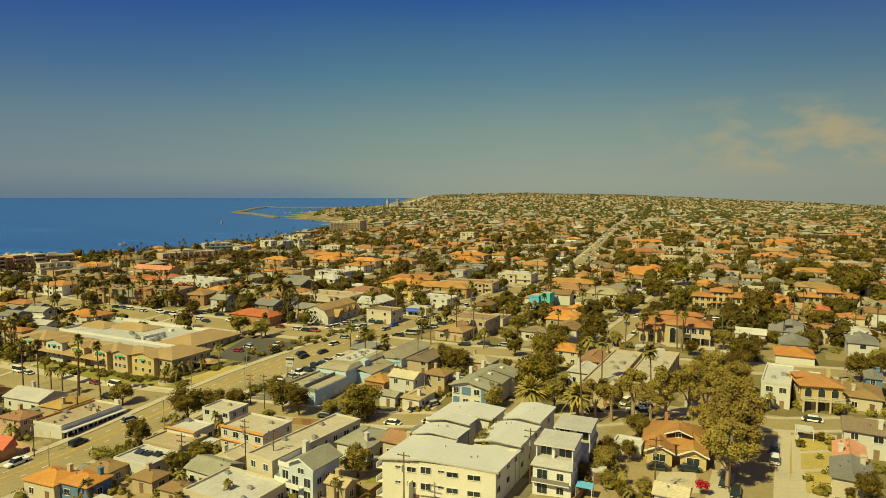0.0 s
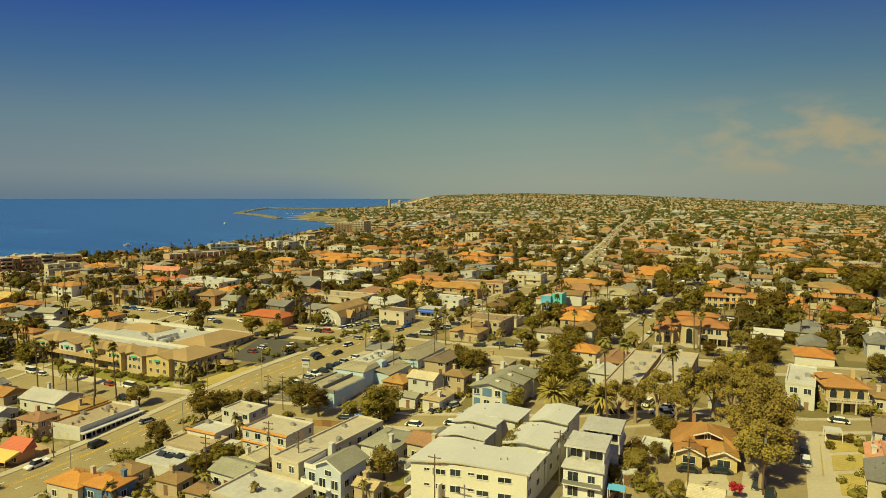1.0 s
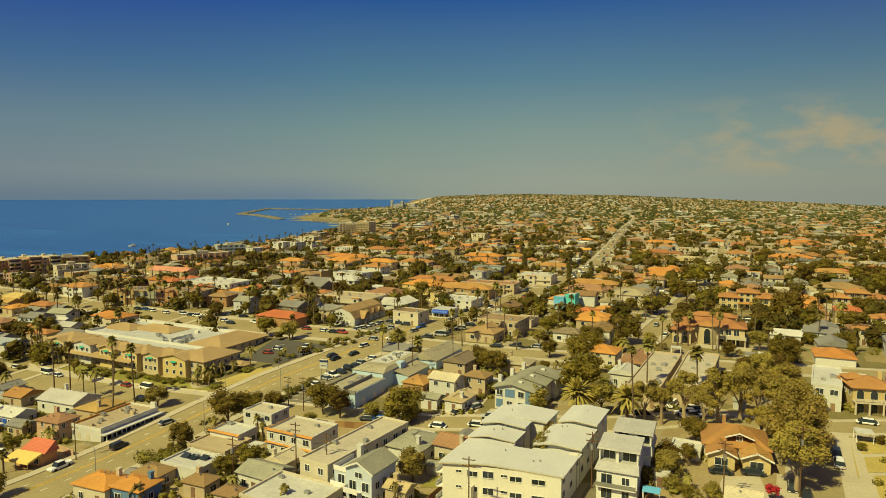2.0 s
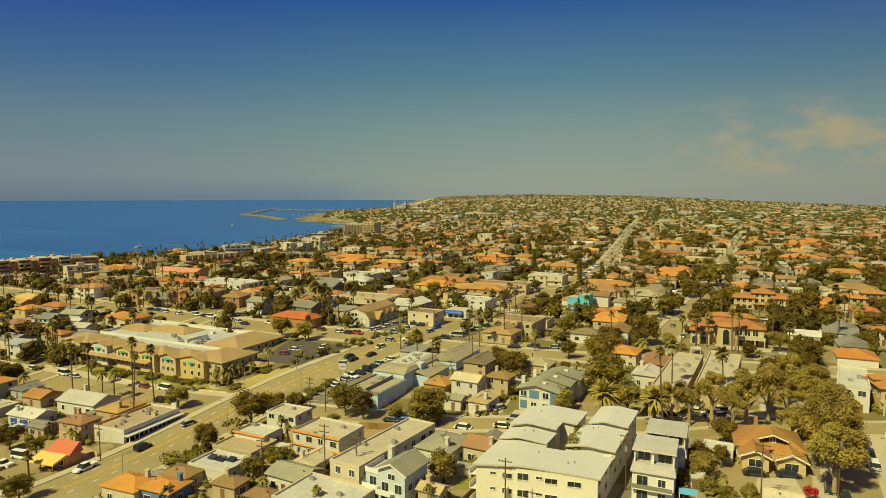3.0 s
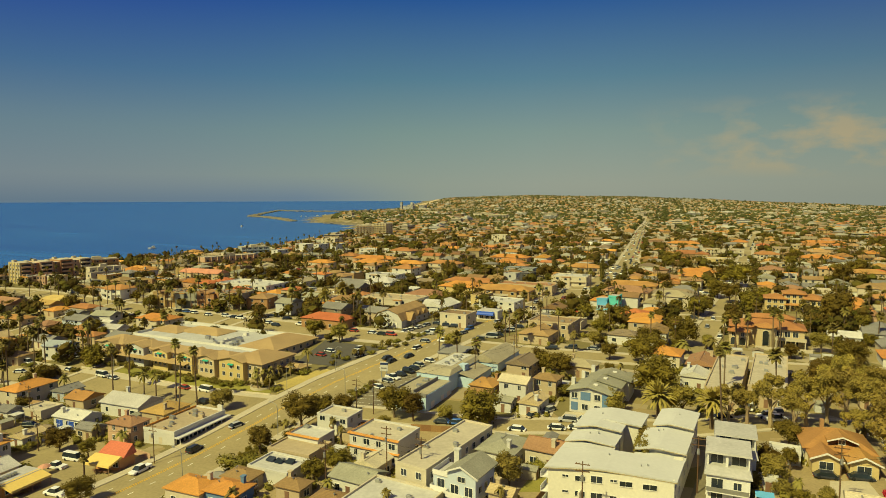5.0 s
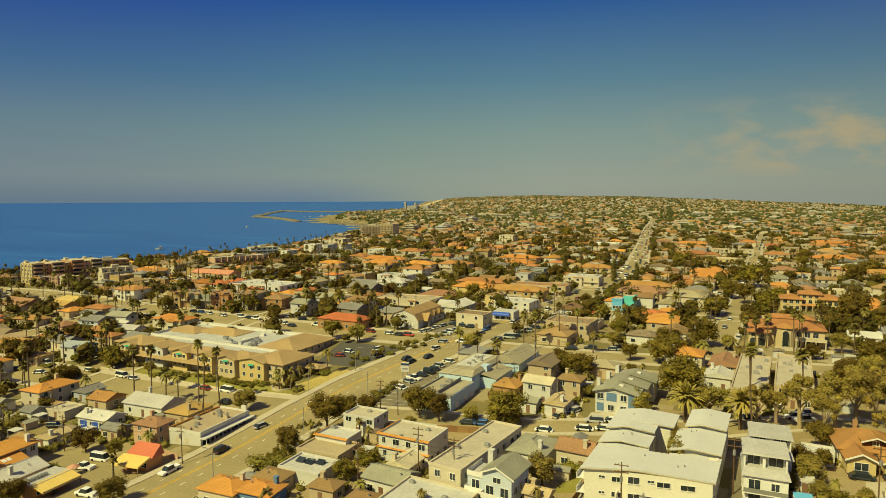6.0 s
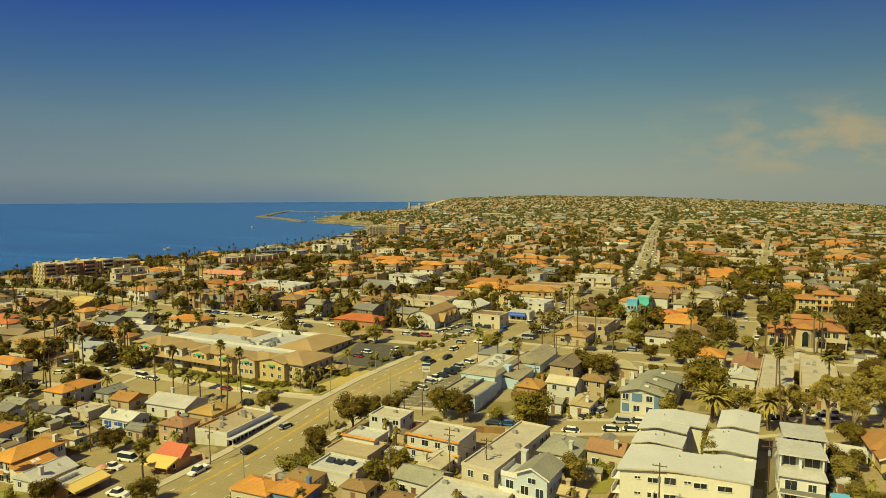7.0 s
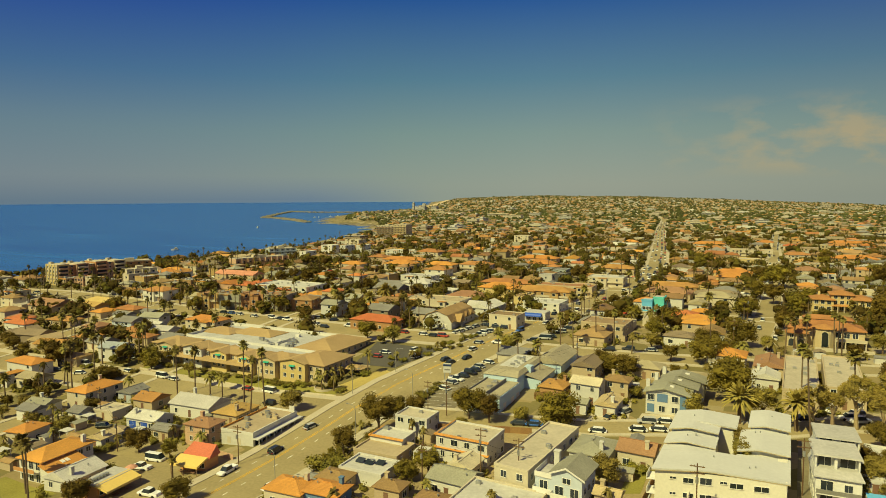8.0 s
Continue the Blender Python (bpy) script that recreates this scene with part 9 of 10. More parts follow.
for i in range(13):
    o = -30 + 4.6 * i + (1.3, -0.9, 0.4)[i % 3]
    px, py = -296.7 + 0.961 * o + 0.276 * 9.5, 218.8 + 0.276 * o - 0.961 * 9.5
    if i % 4 == 1:
        tree("round", px, py, 2.6, 3.6)
    else:
        tree("fan", px, py, 1.9, 9.5 + 1.7 * (i % 3))
for entry in (
    (-202.5, 258.6, 31.0, 15.0, 5.9, "flat", "cream", "tan"),
    (-177.1, 263.4, 18.3, 9.0, 3.2, "gable", "greywhite", "greylight"),
    (-195.2, 332.0, 32.0, 11.0, 5.9, "hip", "yellow", "orangetan"),
    (-163.1, 308.5, 31.3, 12.0, 5.9, "hip", "goldtan", "orangebrown"),
    (-159.0, 332.7, 32.3, 12.0, 5.9, "flat", "tan", "orangetan"),
    (-147.9, 381.7, 22.1, 16.0, 5.9, "flat", "cream", "white"),
    (-154.9, 436.0, 24.2, 12.0, 5.9, "hip", "tan", "orangebrown"),
    (-194.9, 411.9, 21.5, 12.0, 5.9, "flat", "greyteal", "grey"),
    (-261.5, 337.5, 22.9, 12.0, 5.9, "flat", "white", "greylight"),
    (-264.4, 311.0, 23.5, 10.0, 3.2, "gable", "greybrown", "grey"),
    (-330.6, 426.9, 38.4, 12.0, 5.9, "hip", "peach", "orange"),
    (-283.4, 405.1, 23.7, 12.0, 5.9, "hip", "tan", "orange"),
    (-259.1, 418.1, 25.1, 12.0, 5.9, "hip", "cream", "orangetan"),
    (-381.2, 506.0, 38.2, 14.0, 5.9, "flat", "white", "white"),
    (-397.4, 434.9, 33.9, 14.0, 5.9, "flat", "greygreen", "greygreen"),
    (-234.2, 487.8, 32.3, 13.0, 5.9, "hip", "peach", "orange"),
    (-348.9, 379.1, 19.1, 11.0, 5.9, "hip", "cream", "orange"),
    (-315.4, 213.4, 12.95, 12.0, 7.7, "flat", "goldtan", "orangebrown", 16),
    (-302.9, 217.0, 12.95, 12.0, 7.7, "flat", "greygreen", "orangebrown", 16),
    (-290.5, 220.6, 12.95, 12.0, 7.7, "flat", "orangetan", "orangebrown", 16),
    (-278.0, 224.2, 12.95, 12.0, 7.7, "flat", "olive", "orangebrown", 16),
    (-280.6, 179.7, 18.4, 10.0, 4.6, "hip", "cream", "orange"),
    (-307.8, 264.5, 37.8, 20.0, 5.9, "flat", "white", "white"),
    (-361.7, 215.0, 15.9, 11.0, 5.9, "hip", "white", "orangetan"),
    (-378.5, 191.5, 22.8, 10.0, 3.2, "hip", "tan", "yellow"),
    (-456.2, 297.1, 20.5, 11.0, 4.6, "hip", "goldtan", "orange"),
    (-386.3, 296.6, 34.9, 11.0, 4.6, "gable", "tan", "salmon"),
    (-104.4, 354.4, 27.8, 10.5, 5.9, "hip", "goldtan", "orangebrown"),
    (-78.6, 339.2, 21.5, 11.0, 4.6, "hip", "cream", "greybrown"),
    (-79.2, 433.9, 23.0, 12.0, 5.9, "hip", "yellow", "orange"),
    (-77.0, 253.7, 11.6, 9.0, 5.9, "hip", "goldtan", "orange"),
    (-3.6, 569.4, 30.7, 13.0, 5.9, "hip", "goldtan", "orange"),
    (-42.9, 594.2, 18.7, 12.0, 5.9, "hip", "cream", "orangetan"),
    (-80.8, 638.9, 36.1, 13.0, 5.9, "flat", "cream", "tan"),
    (17.2, 465.8, 20.4, 12.0, 5.9, "hip", "tan", "orangebrown"),
    (-126.2, 711.9, 31.8, 13.0, 5.9, "hip", "tan", "orange"),
    (5.8, 759.8, 40.8, 13.0, 5.9, "hip", "peach", "orange"),
    (49.1, 719.0, 31.3, 13.0, 5.9, "flat", "cream", "tan"),
):
    apartment_house(*entry)


# ---- more houses and trees of the same streets, farther off ----
def template(i):
    rng = random.Random(100 + i)
    roof = ("hip", "gable", "hip", "flat", "hip", "gable", "flat", "hip", "hip", "gable")[i % 10]
    wall = ("cream", "white", "tan", "cream", "white", "cream", "white", "peach", "yellow", "greywhite")[i % 10]
    tops = ("orangetan", "brown", "orange", "cream", "orange", "grey", "white", "brownred", "orangebrown", "greygreen", "tanbrown", "olive", "red", "greybrown")
    w, d, h = rng.uniform(8.0, 11.5), rng.uniform(8, 11.5), rng.choice((2.8, 2.9, 3.1, 3.2, 5.4))
    return house(3000 + 40 * i, -3000, w, d, h, 0, roof, wall, tops[i % 14], simple=True), max(w, d)


fill = random.Random(7)
TEMPLATES = [template(i) for i in range(14)]
del HOUSES[-14:]
spots = []


def lots(q0, q1, pace, depth, block_u, block_v, gap, turn):
    """Building lots in rows, street by street, over a ring of the plain."""
    c, v = math.cos(turn), math.sin(turn)
    n = int(q1 / min(pace, depth)) + 2
    for i in range(-n, n):
        for j in range(0, n):
            uu = i * pace + (i // block_u) * gap + fill.uniform(-0.12, 0.12) * pace
            vv = j * depth + (j // block_v) * gap + fill.uniform(-0.10, 0.10) * depth
            x, y = -20 + uu * c - vv * v, uu * v + vv * c
            q = math.hypot(x + 20, y)
            if q0 < q < q1 and -1.19 < math.atan2(x + 20, y) < 0.19:
                yield x, y, q


def shore(y, q):
    """How far inland the first buildings stand."""
    return coast(y) + (48 if q < 1200 else 44 + 0.022 * max(y - 1900, 0))


near_lots = [(x, y, q) for x, y, q in lots(195, 520, 12.0, 14.5, 10, 4, 5.0, 0.04)]
fill.shuffle(near_lots)
near_lots.sort(key=lambda p: int(p[2] / 60))
left = []
for x, y, q in near_lots:
    if x < shore(y, q) + 55 or on_road(x, y, 4.2) or not free(x, y, 4.5) or (x < -190 and y < 126 and q < 250):
        continue
    if len(spots) < 90:
        t, size = fill.choice(TEMPLATES)
        spots.append(copy_thing(t, pose(x, y, ground(x, y), 0, 0, fill.choice((0, 90, 180, 270)) + fill.uniform(-1, 5))))
    else:
        left.append((x, y, q))
    TAKEN.append((x, y, 4.8))
for t, _ in TEMPLATES:
    for o in (*t.children_recursive, t):
        bpy.data.objects.remove(o)

made = 0
for _ in range(6000):
    q = math.sqrt(fill.uniform(175 ** 2, 400 ** 2))
    b = radians(fill.uniform(-74, 12))
    x, y = -20 + q * math.sin(b), q * math.cos(b)
    r = fill.choice((1.7, 2.1, 2.6, 3.1, 3.9)) * fill.uniform(0.9, 1.1)
    if made < 150 and x > coast(y) + 105 and not on_road(x, y, r - 1.0) and free(x, y, r * 0.3):
        kind = fill.choice(("round", "round", "round", "fan", "fan", "palm") if x < -230 else ("round", "round", "round", "round", "round", "fan", "palm"))
        tree(kind, x, y, r if kind == "round" else 2.2, dict(fan=fill.uniform(8, 13), palm=4.5)[kind] if kind in ("fan", "palm") else r + fill.uniform(0.2, 1.2))
        made += 1


# ---- the distant town, past counting ----
def by_island(mat, value=0.28, hue=0.03):
    """Lets every separate piece of a joined mesh differ a little in tone."""
    n, l = mat.node_tree.nodes, mat.node_tree.links
    p = n["Principled BSDF"]
    src = p.inputs["Base Color"].links[0].from_socket
    geo, hsv, vr, hr, wn_ = n.new("ShaderNodeNewGeometry"), n.new("ShaderNodeHueSaturation"), n.new("ShaderNodeMapRange"), n.new("ShaderNodeMapRange"), n.new("ShaderNodeTexWhiteNoise")
    wn_.noise_dimensions = "1D"
    vr.inputs["To Min"].default_value, vr.inputs["To Max"].default_value = 1 - value, 1 + value
    hr.inputs["To Min"].default_value, hr.inputs["To Max"].default_value = 0.5 - hue, 0.5 + hue
    l.new(geo.outputs["Random Per Island"], vr.inputs[0]), l.new(geo.outputs["Random Per Island"], wn_.inputs["W"]), l.new(wn_.outputs["Value"], hr.inputs[0])
    l.new(vr.outputs[0], hsv.inputs["Value"]), l.new(hr.outputs[0], hsv.inputs["Hue"]), l.new(src, hsv.inputs["Color"]), l.new(hsv.outputs[0], p.inputs["Base Color"])
    return mat


FAR_WALLS = [by_island(material("town wall " + k, muted(tuple(0.88 * v for v in COLOURS[k])), 0.9, 0.12, 0.8), 0.18, 0.015) for k in ("cream", "white", "tan", "peach", "goldtan")]
FAR_TILES = [by_island(tiled(material("town tile " + k, muted(COLOURS[k], 0.06), 0.85, 0.3, 0.5), 0.34, 0.4), 0.25, 0.018) for k in ("orange", "orangetan", "orangebrown", "brown", "tanbrown", "greybrown", "grey", "greygreen")]
FAR_FLATS = [by_island(material("town felt " + k, muted(tuple(0.72 * v for v in COLOURS[k]), 0.3), 0.95, 0.22, 1.0), 0.2, 0.01) for k in ("white", "cream", "tan", "greylight")]
FAR_MATS = FAR_WALLS + FAR_TILES + FAR_FLATS + [M_GLASS]
K_TILE, K_FLAT, K_GLASS = 5, 13, 17


def far_house(g, x, y, z, w, d, h, t, rng, detail):
    """One house of the joined town: walls, roof with eaves, windows; detail 0 to 2."""
    ca, sa = math.cos(t), math.sin(t)

    def at(px, py, pz):
        return (x + px * ca - py * sa, y + px * sa + py * ca, z + pz)

    def solid(x0, x1, y0, y1, z0, z1, k, kt=None):
        n = len(g.v)
        g.v.extend(at(px, py, pz) for pz in (z0, z1) for px, py in ((x0, y0), (x1, y0), (x1, y1), (x0, y1)))
        g.f.extend([(n, n + 1, n + 5, n + 4), (n + 1, n + 2, n + 6, n + 5), (n + 2, n + 3, n + 7, n + 6), (n + 3, n, n + 4, n + 7), (n + 4, n + 5, n + 6, n + 7)])
        g.k.extend([k] * 4 + [k if kt is None else kt])

    def roof(x0, x1, y0, y1, z0, k, gable, pitch):
        o = 0.5 if detail else 0.2
        x0, x1, y0, y1 = x0 - o, x1 + o, y0 - o, y1 + o
        cx, cy, hw, hd = (x0 + x1) / 2, (y0 + y1) / 2, (x1 - x0) / 2, (y1 - y0) / 2
        s = min(hw, hd)
        run = 0.0 if gable else s
        n = len(g.v)
        g.v.extend(at(px, py, z0) for px, py in ((x0, y0), (x1, y0), (x1, y1), (x0, y1)))
        ends = ((cx - hw + run, cy), (cx + hw - run, cy)) if hw >= hd else ((cx, cy - hd + run), (cx, cy + hd - run))
        g.v.extend(at(px, py, z0 + s * pitch) for px, py in ends)
        if hw >= hd:
            fs = ((n, n + 1, n + 5, n + 4), (n + 1, n + 2, n + 5), (n + 2, n + 3, n + 4, n + 5), (n + 3, n, n + 4))
        else:
            fs = ((n, n + 1, n + 4), (n + 1, n + 2, n + 5, n + 4), (n + 2, n + 3, n + 5), (n + 3, n, n + 4, n + 5))
        g.f.extend(fs)
        g.k.extend([k] * 4)

    wk = rng.choice((0, 0, 0, 1, 1, 2, 2, 3, 4, 4))
    solid(-w / 2, w / 2, -d / 2, d / 2, -2, h, wk, K_FLAT + rng.choice((0, 1, 1, 2, 3)))
    if detail:
        for side, length in ((0, w), (1, d)):
            for fl in range(1 if h < 5 else 2):
                m = max(1, int(length / 2.9))
                for i in range(m):
                    if rng.random() < 0.2:
                        continue
                    u, zz, q = (i + 0.5) / m * length - length / 2, 0.9 + 2.8 * fl, rng.choice((0.45, 0.6, 0.85))
                    if side == 0:
                        g.poly([at(u + e * q, -d / 2 - 0.05, zz + up) for e, up in ((-1, 0), (1, 0), (1, 1.25), (-1, 1.25))], K_GLASS)
                    else:
                        sx = w / 2 + 0.05 if x < -60 else -w / 2 - 0.05
                        g.poly([at(sx, u + e * q, zz + up) for e, up in ((-1, 0), (1, 0), (1, 1.25), (-1, 1.25))], K_GLASS)
    if rng.random() < (0.27 if detail > 1 else 0.42):
        if detail:
            for x0, x1, y0, y1 in ((-w / 2 - 0.1, w / 2 + 0.1, -d / 2 - 0.1, -d / 2 + 0.25), (-w / 2 - 0.1, w / 2 + 0.1, d / 2 - 0.25, d / 2 + 0.1), (-w / 2 - 0.1, -w / 2 + 0.25, -d / 2 + 0.25, d / 2 - 0.25), (w / 2 - 0.25, w / 2 + 0.1, -d / 2 + 0.25, d / 2 - 0.25)):
                solid(x0, x1, y0, y1, h - 0.4, h + 0.45, wk if rng.random() < 0.8 else K_TILE)
        if detail > 1:
            for _ in range(rng.randint(1, 4)):
                px, py, s = rng.uniform(-0.35, 0.35) * w, rng.uniform(-0.35, 0.35) * d, rng.uniform(0.3, 0.8)
                solid(px - s, px + s, py - s, py + s, h, h + s * 1.5, K_FLAT + 3)
        return
    # past 900 m a duller tile mix, haze of distance put into the colours
    k = K_TILE + rng.choice((1, 2, 2, 3, 4, 4, 5, 5, 6, 7) if x * x + y * y > 900 ** 2 else (0, 0, 1, 1, 2, 2, 3, 3, 4, 4, 4, 5, 5, 6, 6, 7, 7))
    gable, pitch = rng.random() < 0.35, rng.uniform(0.26, 0.42)
    roof(-w / 2, w / 2, -d / 2, d / 2, h, k, gable, pitch)
    if gable and detail:
        if w >= d:
            for e in (-1, 1):
                g.poly([at(e * w / 2, -d / 2, h), at(e * w / 2, d / 2, h), at(e * w / 2, 0, h + d / 2 * pitch)], wk)
        else:
            for e in (-1, 1):
                g.poly([at(-w / 2, e * d / 2, h), at(w / 2, e * d / 2, h), at(0, e * d / 2, h + w / 2 * pitch)], wk)
    if detail and rng.random() < 0.6:              # a wing or a porch to the street
        e, ww = rng.choice((-1, 1)), rng.uniform(0.35, 0.55) * w
        x0 = e * (w / 2 - ww / 2)
        low = h - rng.uniform(0.3, 1.2) if h < 5 else rng.choice((h - 0.3, 3.0))
        solid(x0 - ww / 2, x0 + ww / 2, -d / 2 - 2.6, -d / 2 + 0.5, -2, low, wk)
        roof(x0 - ww / 2, x0 + ww / 2, -d / 2 - 2.6, -d / 2 + 2.0, low, k, rng.random() < 0.5, pitch)
    if detail > 1 and rng.random() < 0.5:
        px, py = rng.choice((-0.3, 0.3)) * w, rng.choice((-0.25, 0.25)) * d
        solid(px - 0.4, px + 0.4, py - 0.4, py + 0.4, h - 0.2, h + 0.5 * min(w, d) * pitch + 0.8, wk)


def flat_block(g, x, y, z, w, d, h, t, rng):
    """A larger flat-roofed building of the far town: walls with storey bands of glass, a roof house."""
    ca, sa = math.cos(t), math.sin(t)
    wk = rng.choice((0, 0, 1, 1, 2, 4))

    def solid(x0, x1, y0, y1, z0, z1, k, kt):
        n = len(g.v)
        g.v.extend((x + px * ca - py * sa, y + px * sa + py * ca, z + pz) for pz in (z0, z1) for px, py in ((x0, y0), (x1, y0), (x1, y1), (x0, y1)))
        g.f.extend([(n, n + 1, n + 5, n + 4), (n + 1, n + 2, n + 6, n + 5), (n + 2, n + 3, n + 7, n + 6), (n + 3, n, n + 4, n + 7), (n + 4, n + 5, n + 6, n + 7)])
        g.k.extend([k] * 4 + [kt])
    solid(-w / 2, w / 2, -d / 2, d / 2, -2, h, wk, K_FLAT + rng.choice((0, 0, 1, 3)))
    for fl in range(int(h / 3)):
        solid(-w / 2 - 0.1, w / 2 + 0.1, -d / 2 - 0.1, d / 2 + 0.1, 3 * fl + 1.0, 3 * fl + 2.1, K_GLASS, K_GLASS)
    solid(-w * 0.2, w * 0.1, -d * 0.2, d * 0.2, h, h + 2.2, wk, K_FLAT)


far, leaves, leaves_at = Geo(), Geo(), Geo()
for x, y, q in left:
    far_house(far, x, y, ground(x, y), fill.uniform(8.0, 11.0), fill.uniform(8.5, 12.5), fill.choice((2.7, 2.9, 3.0, 3.2, 5.4, 5.8)), fill.choice((0, 1.57, 3.14)) + fill.uniform(-0.03, 0.08), fill, 2)
for q0, q1, pace, depth, turn, detail in ((520, 900, 13.5, 16.0, 0.08, 2), (900, 1500, 14.0, 17.0, 0.14, 1), (1500, 2600, 16.0, 20.0, 0.16, 0), (2600, 4960, 21.0, 27.0, 0.16, 0)):
    big = 1.0 if q0 < 1500 else 1.1 if q0 < 2600 else 1.25
    for x, y, q in lots(q0, q1, pace, depth, 11, 2, 13.0 if q0 < 1500 else 16.0, turn):
        if x < shore(y, q) or fill.random() < 0.10 or (q < 1700 and on_road(x, y, 5)) or (q < 900 and not free(x, y, 5.4)):
            continue
        long = 1.35 if q < 1500 and fill.random() < 0.4 else 1.0
        far_house(far, x, y, ground(x, y), fill.uniform(9, 12.5) * big * long, fill.uniform(9.5, 14) * big, fill.choice((2.8, 3.0, 3.2, 5.5, 5.8)), fill.choice((0, 1.57, 3.14)) + turn + fill.uniform(-0.04, 0.04), fill, detail)
for _ in range(420):
    q, b = math.sqrt(fill.uniform(850 ** 2, 4300 ** 2)), radians(fill.uniform(-40, 9))
    x, y = -20 + q * math.sin(b), q * math.cos(b)
    if x < shore(y, q) + 30 or (q < 1700 and on_road(x, y, 14)):
        continue
    w, d, h = fill.uniform(16, 42), fill.uniform(14, 24), fill.choice((6, 6, 8, 9, 12))
    flat_block(far, x, y, ground(x, y), w, d, h, 0.14 + fill.choice((0, 1.57)), fill)
for q0, q1, count, big in ((250, 560, 3300, 0.88), (560, 900, 4200, 0.98), (900, 1500, 7200, 1.05), (1500, 2600, 19000, 1.0), (2600, 4960, 25000, 1.15)):
    for _ in range(count):
        q, b = math.sqrt(fill.uniform(q0 ** 2, q1 ** 2)), radians(fill.uniform(-69, 11))
        x, y = -20 + q * math.sin(b), q * math.cos(b)
        if x < shore(y, q) + (60 if q < 560 else -10) or (q < 1700 and on_road(x, y, -1.2)) or (q < 560 and not free(x, y, 0.3)):
            continue
        r, z = fill.choice((1.6, 2.0, 2.4, 2.9, 3.4, 4.6)) * fill.uniform(0.85, 1.15) * big, ground(x, y)
        if q < 1100 and fill.random() < 0.13:
            h = fill.uniform(8, 14)
            leaves.tube([(x, y, z - 0.5), (x, y, z + h)], [0.28, 0.2], 4, 1)
            for k in range(14):
                frond(leaves_at, 2.4 * k, fill.uniform(-0.6, 1.3), 2.1, 0.9, 0.4, 2)
            n = len(leaves.v)
            leaves.v.extend((p[0] + x, p[1] + y, p[2] + z + h) for p in leaves_at.v)
            leaves.f.extend(tuple(n + i for i in f) for f in leaves_at.f)
            leaves.k.extend([2] * len(leaves_at.k))
            leaves_at.v, leaves_at.f, leaves_at.k = [], [], []
            continue
        if q > 1500:                               # one ragged eight-sided lump each
            n, s = len(leaves.v), r * 1.15
            leaves.v.extend((x + px * s * fill.uniform(0.7, 1.2), y + py * s * fill.uniform(0.7, 1.2), z + r * 1.2 + pz * r * fill.uniform(0.7, 1.2)) for px, py, pz in ((1, 0, 0), (0, 1, 0), (-1, 0, 0), (0, -1, 0), (0, 0, 1), (0, 0, -1)))
            leaves.f.extend((n + i, n + (i + 1) % 4, n + 4) for i in range(4))
            leaves.f.extend((n + (i + 1) % 4, n + i, n + 5) for i in range(4))
            leaves.k.extend([0] * 8)
            continue
        for _ in range(3 if q < 900 else 2):
            blob(leaves, (x + fill.uniform(-0.6, 0.6) * r, y + fill.uniform(-0.6, 0.6) * r, z + r * fill.uniform(0.7, 1.4)), r * fill.uniform(0.5, 0.75), fill, 2 if q < 1000 else 0, 0.85)
        if q < 900:
            for _ in range(min(int(7 * r * r), 110) if q < 560 else min(int(3.5 * r * r), 50)):
                u = Vector((fill.gauss(0, 1), fill.gauss(0, 1), fill.gauss(0.2, 0.9))).normalized()
                c, w = Vector((x, y, z + r)) + u * r * fill.uniform(0.75, 1.2), fill.uniform(0.35, 0.85)
                e = (u + 0.8 * Vector((fill.uniform(-1, 1), fill.uniform(-1, 1), fill.uniform(-1, 1)))).orthogonal().normalized()
                f = u.cross(e)
                leaves.poly([c - e * w, c - f * w * 0.6, c + e * w, c + f * w * 0.6 + u * w * 0.4], 2)
for _ in range(520):
    y = fill.uniform(1080, 2300)
    x = coast(y) + fill.uniform(8, 75)
    blob(leaves, (x, y, max(ground(x, y), SEA + rise(x, y)) + 2.2), fill.uniform(2.2, 4.6), fill, 0, 0.7)
tagged(new("distant_houses", far.mesh("distant_houses", *FAR_MATS)), "distant cream and terracotta roofed houses across the plain", "houses", kind="stuff")
tagged(new("distant_trees", leaves.mesh("distant_trees", by_island(LEAF["far"], 0.4, 0.03), M_PALM_BARK, by_island(LEAF["mid"], 0.4, 0.03))), "distant dark green street trees among the houses", "trees", kind="stuff")


# ---- yards: sheds, patio covers and potted palms ----
def garden_shed(x, y, rot, wall, cover, w, d, h):
    ob = tagged(empty("garden_shed", x, y, rot), f"small {word(wall)} garden shed with {word(cover)} pitched roof", "shed", "garden sheds")
    TAKEN.append((x, y, 0.5 * max(w, d)))
    part("wall", Geo().box(-w / 2, w / 2, -d / 2, d / 2, -0.8, h), WALL[wall], ob)
    part("roof", Geo().loft([[(-w / 2 - 0.25, yy, h - 0.02), (0, yy, h + 0.5), (w / 2 + 0.25, yy, h - 0.02), (w / 2 + 0.25, yy, h + 0.08), (0, yy, h + 0.62), (-w / 2 - 0.25, yy, h + 0.08)] for yy in (-d / 2 - 0.25, d / 2 + 0.25)]), TILE_ROOF[cover], ob)
    door(ob, 0, -d / 2, 0, 0, 0.9, 1.9)


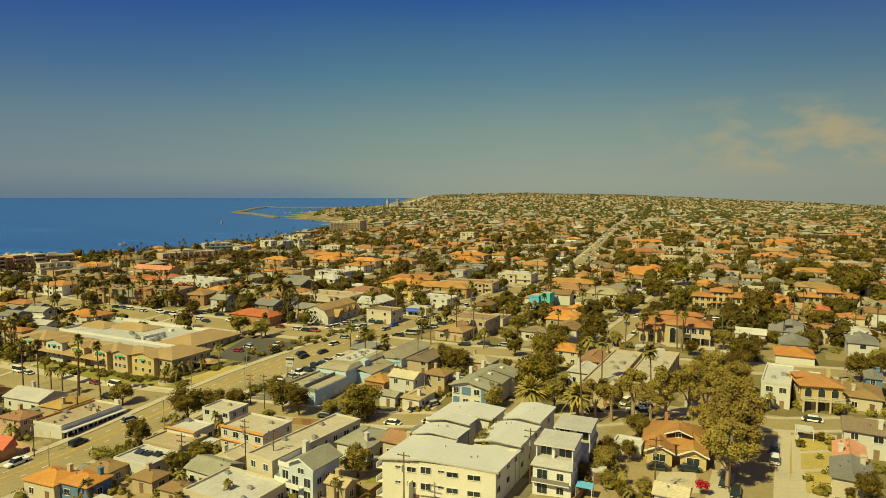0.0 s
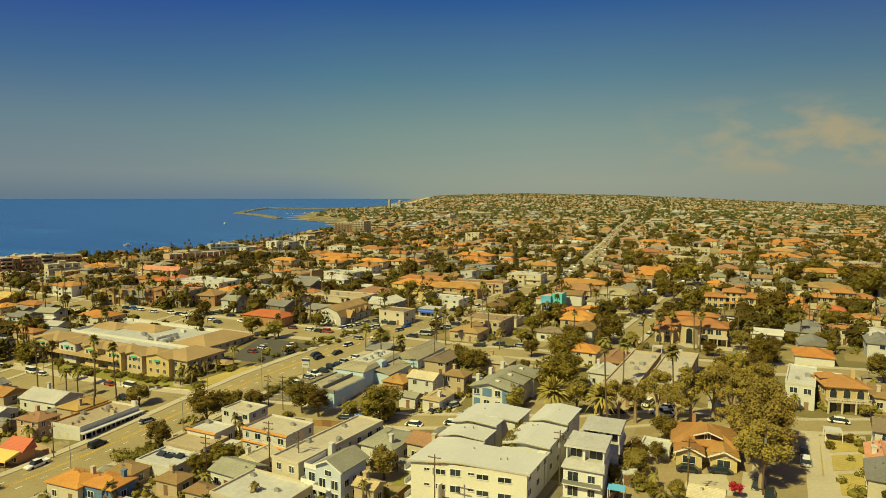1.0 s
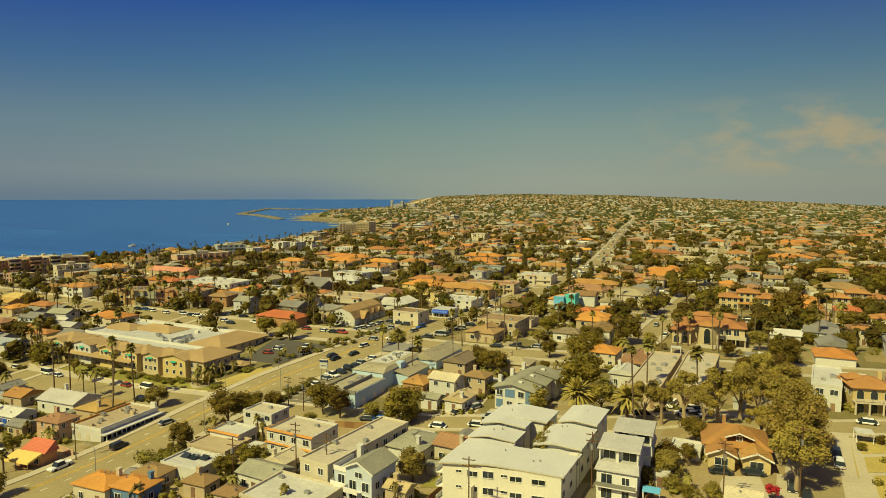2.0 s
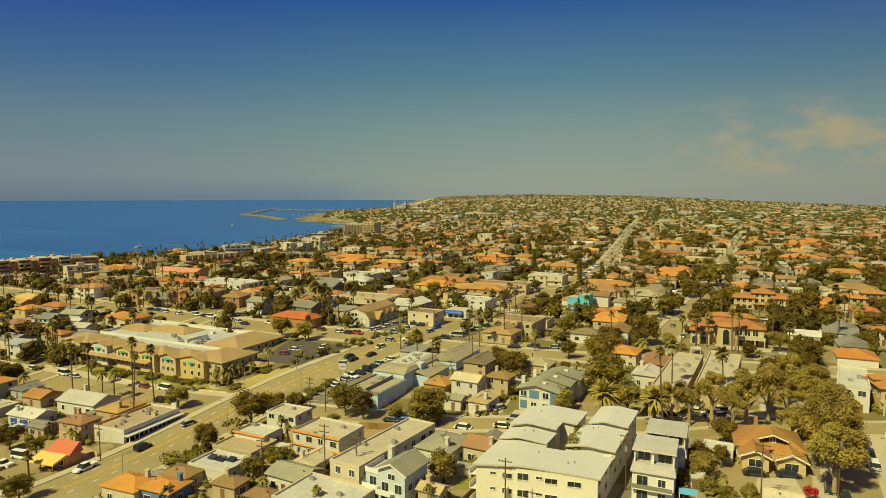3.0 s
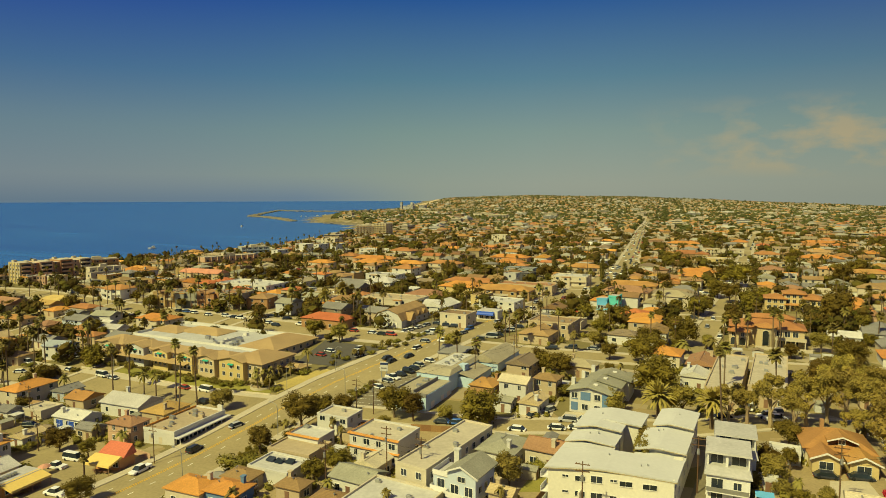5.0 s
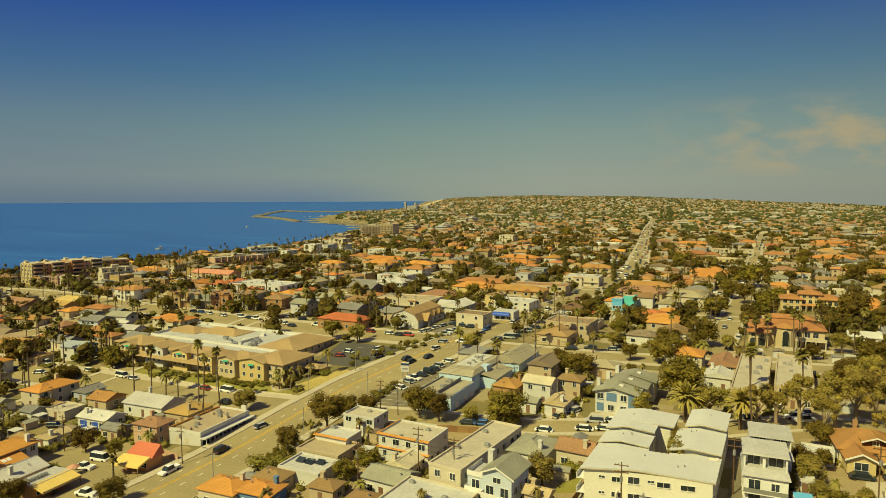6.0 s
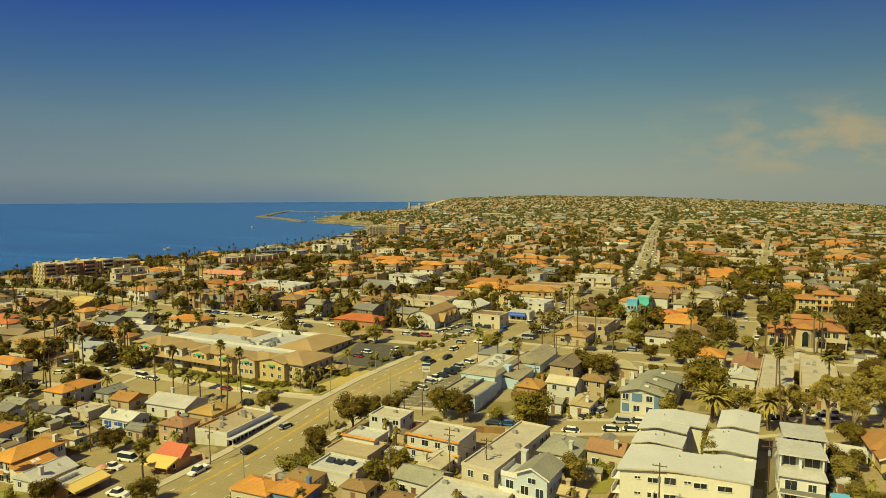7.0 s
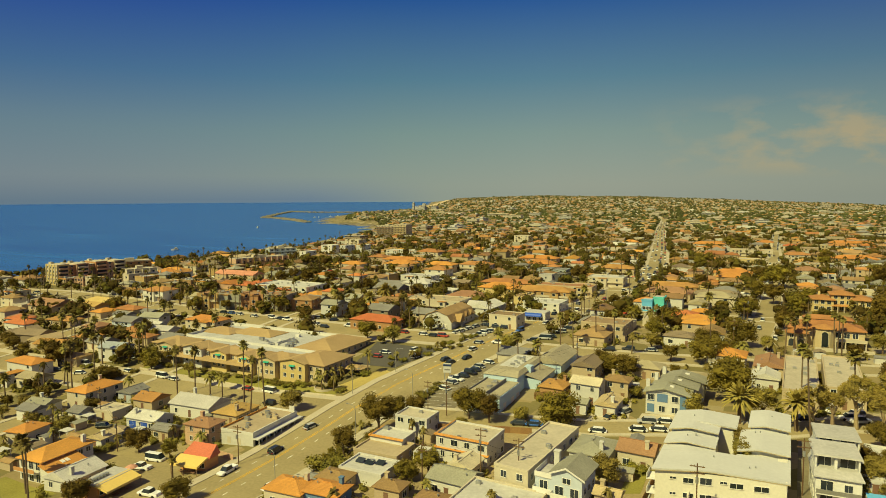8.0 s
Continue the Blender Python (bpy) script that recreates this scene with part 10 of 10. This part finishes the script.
def patio_cover(x, y, rot, w, d):
    ob = tagged(empty("patio_cover", x, y, rot), "flat white patio cover on slim posts", "patio cover", "patio covers")
    TAKEN.append((x, y, 0.5 * max(w, d)))
    part("roof", Geo().box(-w / 2, w / 2, -d / 2, d / 2, 2.4, 2.55), FLAT_ROOF["white"], ob)
    for sx in (-1, 1):
        for sy in (-1, 1):
            part("post", Geo().box(sx * (w / 2 - 0.15) - 0.06, sx * (w / 2 - 0.15) + 0.06, sy * (d / 2 - 0.15) - 0.06, sy * (d / 2 - 0.15) + 0.06, -0.8, 2.4), M_FRAME, ob)


yard = random.Random(21)
for x0, x1, y0, y1, sheds, covers, palms in ((-138, -66, 66, 126, 10, 4, 12), (-248, -186, 62, 117, 11, 5, 12), (-108, -64, 134, 196, 7, 3, 8), (-26, 30, 96, 215, 6, 3, 8), (-60, 0, 170, 235, 4, 2, 6)):
    for kind, count in (("shed", sheds), ("cover", covers), ("palm", palms)):
        for _ in range(400):
            x, y, r = yard.uniform(x0, x1), yard.uniform(y0, y1), 1.9 if kind != "palm" else 0.5
            if count and not on_road(x, y, 1.5) and free(x, y, r):
                count -= 1
                if kind == "shed":
                    garden_shed(x, y, yard.choice((5, 95, 185)), yard.choice(("white", "tan", "greywhite", "cream")), yard.choice(("grey", "greybrown", "tanbrown", "greygreen")), yard.uniform(2.4, 3.4), yard.uniform(2.6, 4.2), 2.1)
                elif kind == "cover":
                    patio_cover(x, y, yard.choice((5, 95)), yard.uniform(2.8, 3.6), yard.uniform(3.0, 4.4))
                else:
                    tree("palm", x, y, yard.uniform(1.3, 1.9), yard.uniform(1.6, 4.0))


# ---- distant traffic, past telling apart ----
jam = Geo()


def far_car(x, y, heading, k):
    c, v = math.sin(heading), math.cos(heading)
    z = ground(x, y) + 0.2

    def ring(a, b, zz):
        return [(x + p * v + q * c, y - p * c + q * v, z + zz) for p, q in ((-b, -a), (b, -a), (b, a), (-b, a))]
    jam.loft([ring(2.2, 0.85, 0.0), ring(2.3, 0.9, 0.45), ring(2.1, 0.8, 0.8)], k)
    jam.loft([ring(1.5, 0.75, 0.8), ring(1.0, 0.62, 1.4)], 4)


jam_rng = random.Random(5)
for pts, offs, gap, q0 in ((BLVD[10:], (-5.9, -2.4, 2.4, 5.9), 26, 400), (HILL_ST[3:], (-3.4, 3.4), 15, 340), (((-600, 385), (-400, 373), (-155, 365)), (-3.4, 3.4), 14, 0), (((-600, 470), (-400, 458), (-155, 450)), (-3.4, 3.4), 16, 0), (((-130, 285), (80, 310), (300, 345)), (-3.4, 3.4), 14, 0), (((-130, 365), (80, 390), (300, 425)), (-3.4, 3.4), 15, 0), (((-600, 305), (-400, 293), (-155, 285)), (-3.4, 3.4), 14, 0)):
    s_along = 0.0
    rows = along(pts, 3.0)
    for (x, y, nx, ny), (x1, y1, _, _) in zip(rows, rows[1:]):
        s_along += 3.0
        for o in offs:
            if jam_rng.random() < 3.0 / gap * 0.8 and y < 1500 and x > coast(y) + 60:
                far_car(x + nx * o, y + ny * o, math.atan2(x1 - x, y1 - y), jam_rng.choice((0, 0, 0, 1, 2, 2, 3)))
tagged(new("distant_cars", jam.mesh("distant_cars", PAINT["white"], PAINT["silver"], PAINT["dark"], PAINT["red"], M_GLASS)), "distant cars along the boulevard and side streets", "cars", kind="stuff")


# ---- garden shrubs against walls and along fences, past counting ----
shrubs = Geo()
for hx, hy, hw, hd in HOUSES:
    if math.hypot(hx + 20, hy) > 420:
        continue
    for _ in range(int(7 + 0.4 * (hw + hd))):
        a = fill.uniform(0, 6.283)
        x, y = hx + math.cos(a) * (hw * 0.62 + fill.uniform(0.4, 3.0)), hy + math.sin(a) * (hd * 0.62 + fill.uniform(0.4, 3.0))
        if on_road(x, y, -0.6) or any((x - ex) ** 2 + (y - ey) ** 2 < (0.5 * min(ew, ed)) ** 2 for ex, ey, ew, ed in HOUSES):
            continue
        r, z = fill.uniform(0.5, 1.5), ground(x, y)
        blob(shrubs, (x, y, z + 0.5 * r), r * 0.8, fill, 0, 0.8)
        for _ in range(26):
            u = Vector((fill.gauss(0, 1), fill.gauss(0, 1), fill.gauss(0.3, 0.8))).normalized()
            c, s = Vector((x, y, z + 0.5 * r)) + u * r * fill.uniform(0.75, 1.15), fill.uniform(0.14, 0.3)
            e, f = u.orthogonal().normalized(), u.cross(u.orthogonal().normalized())
            shrubs.poly([c - e * s, c - f * s, c + e * s, c + f * s + u * s * 0.5])
tagged(new("garden_shrubs", shrubs.mesh("garden_shrubs", LEAF["hedge"])), "olive green garden shrubs around the houses", "shrubs", kind="stuff")
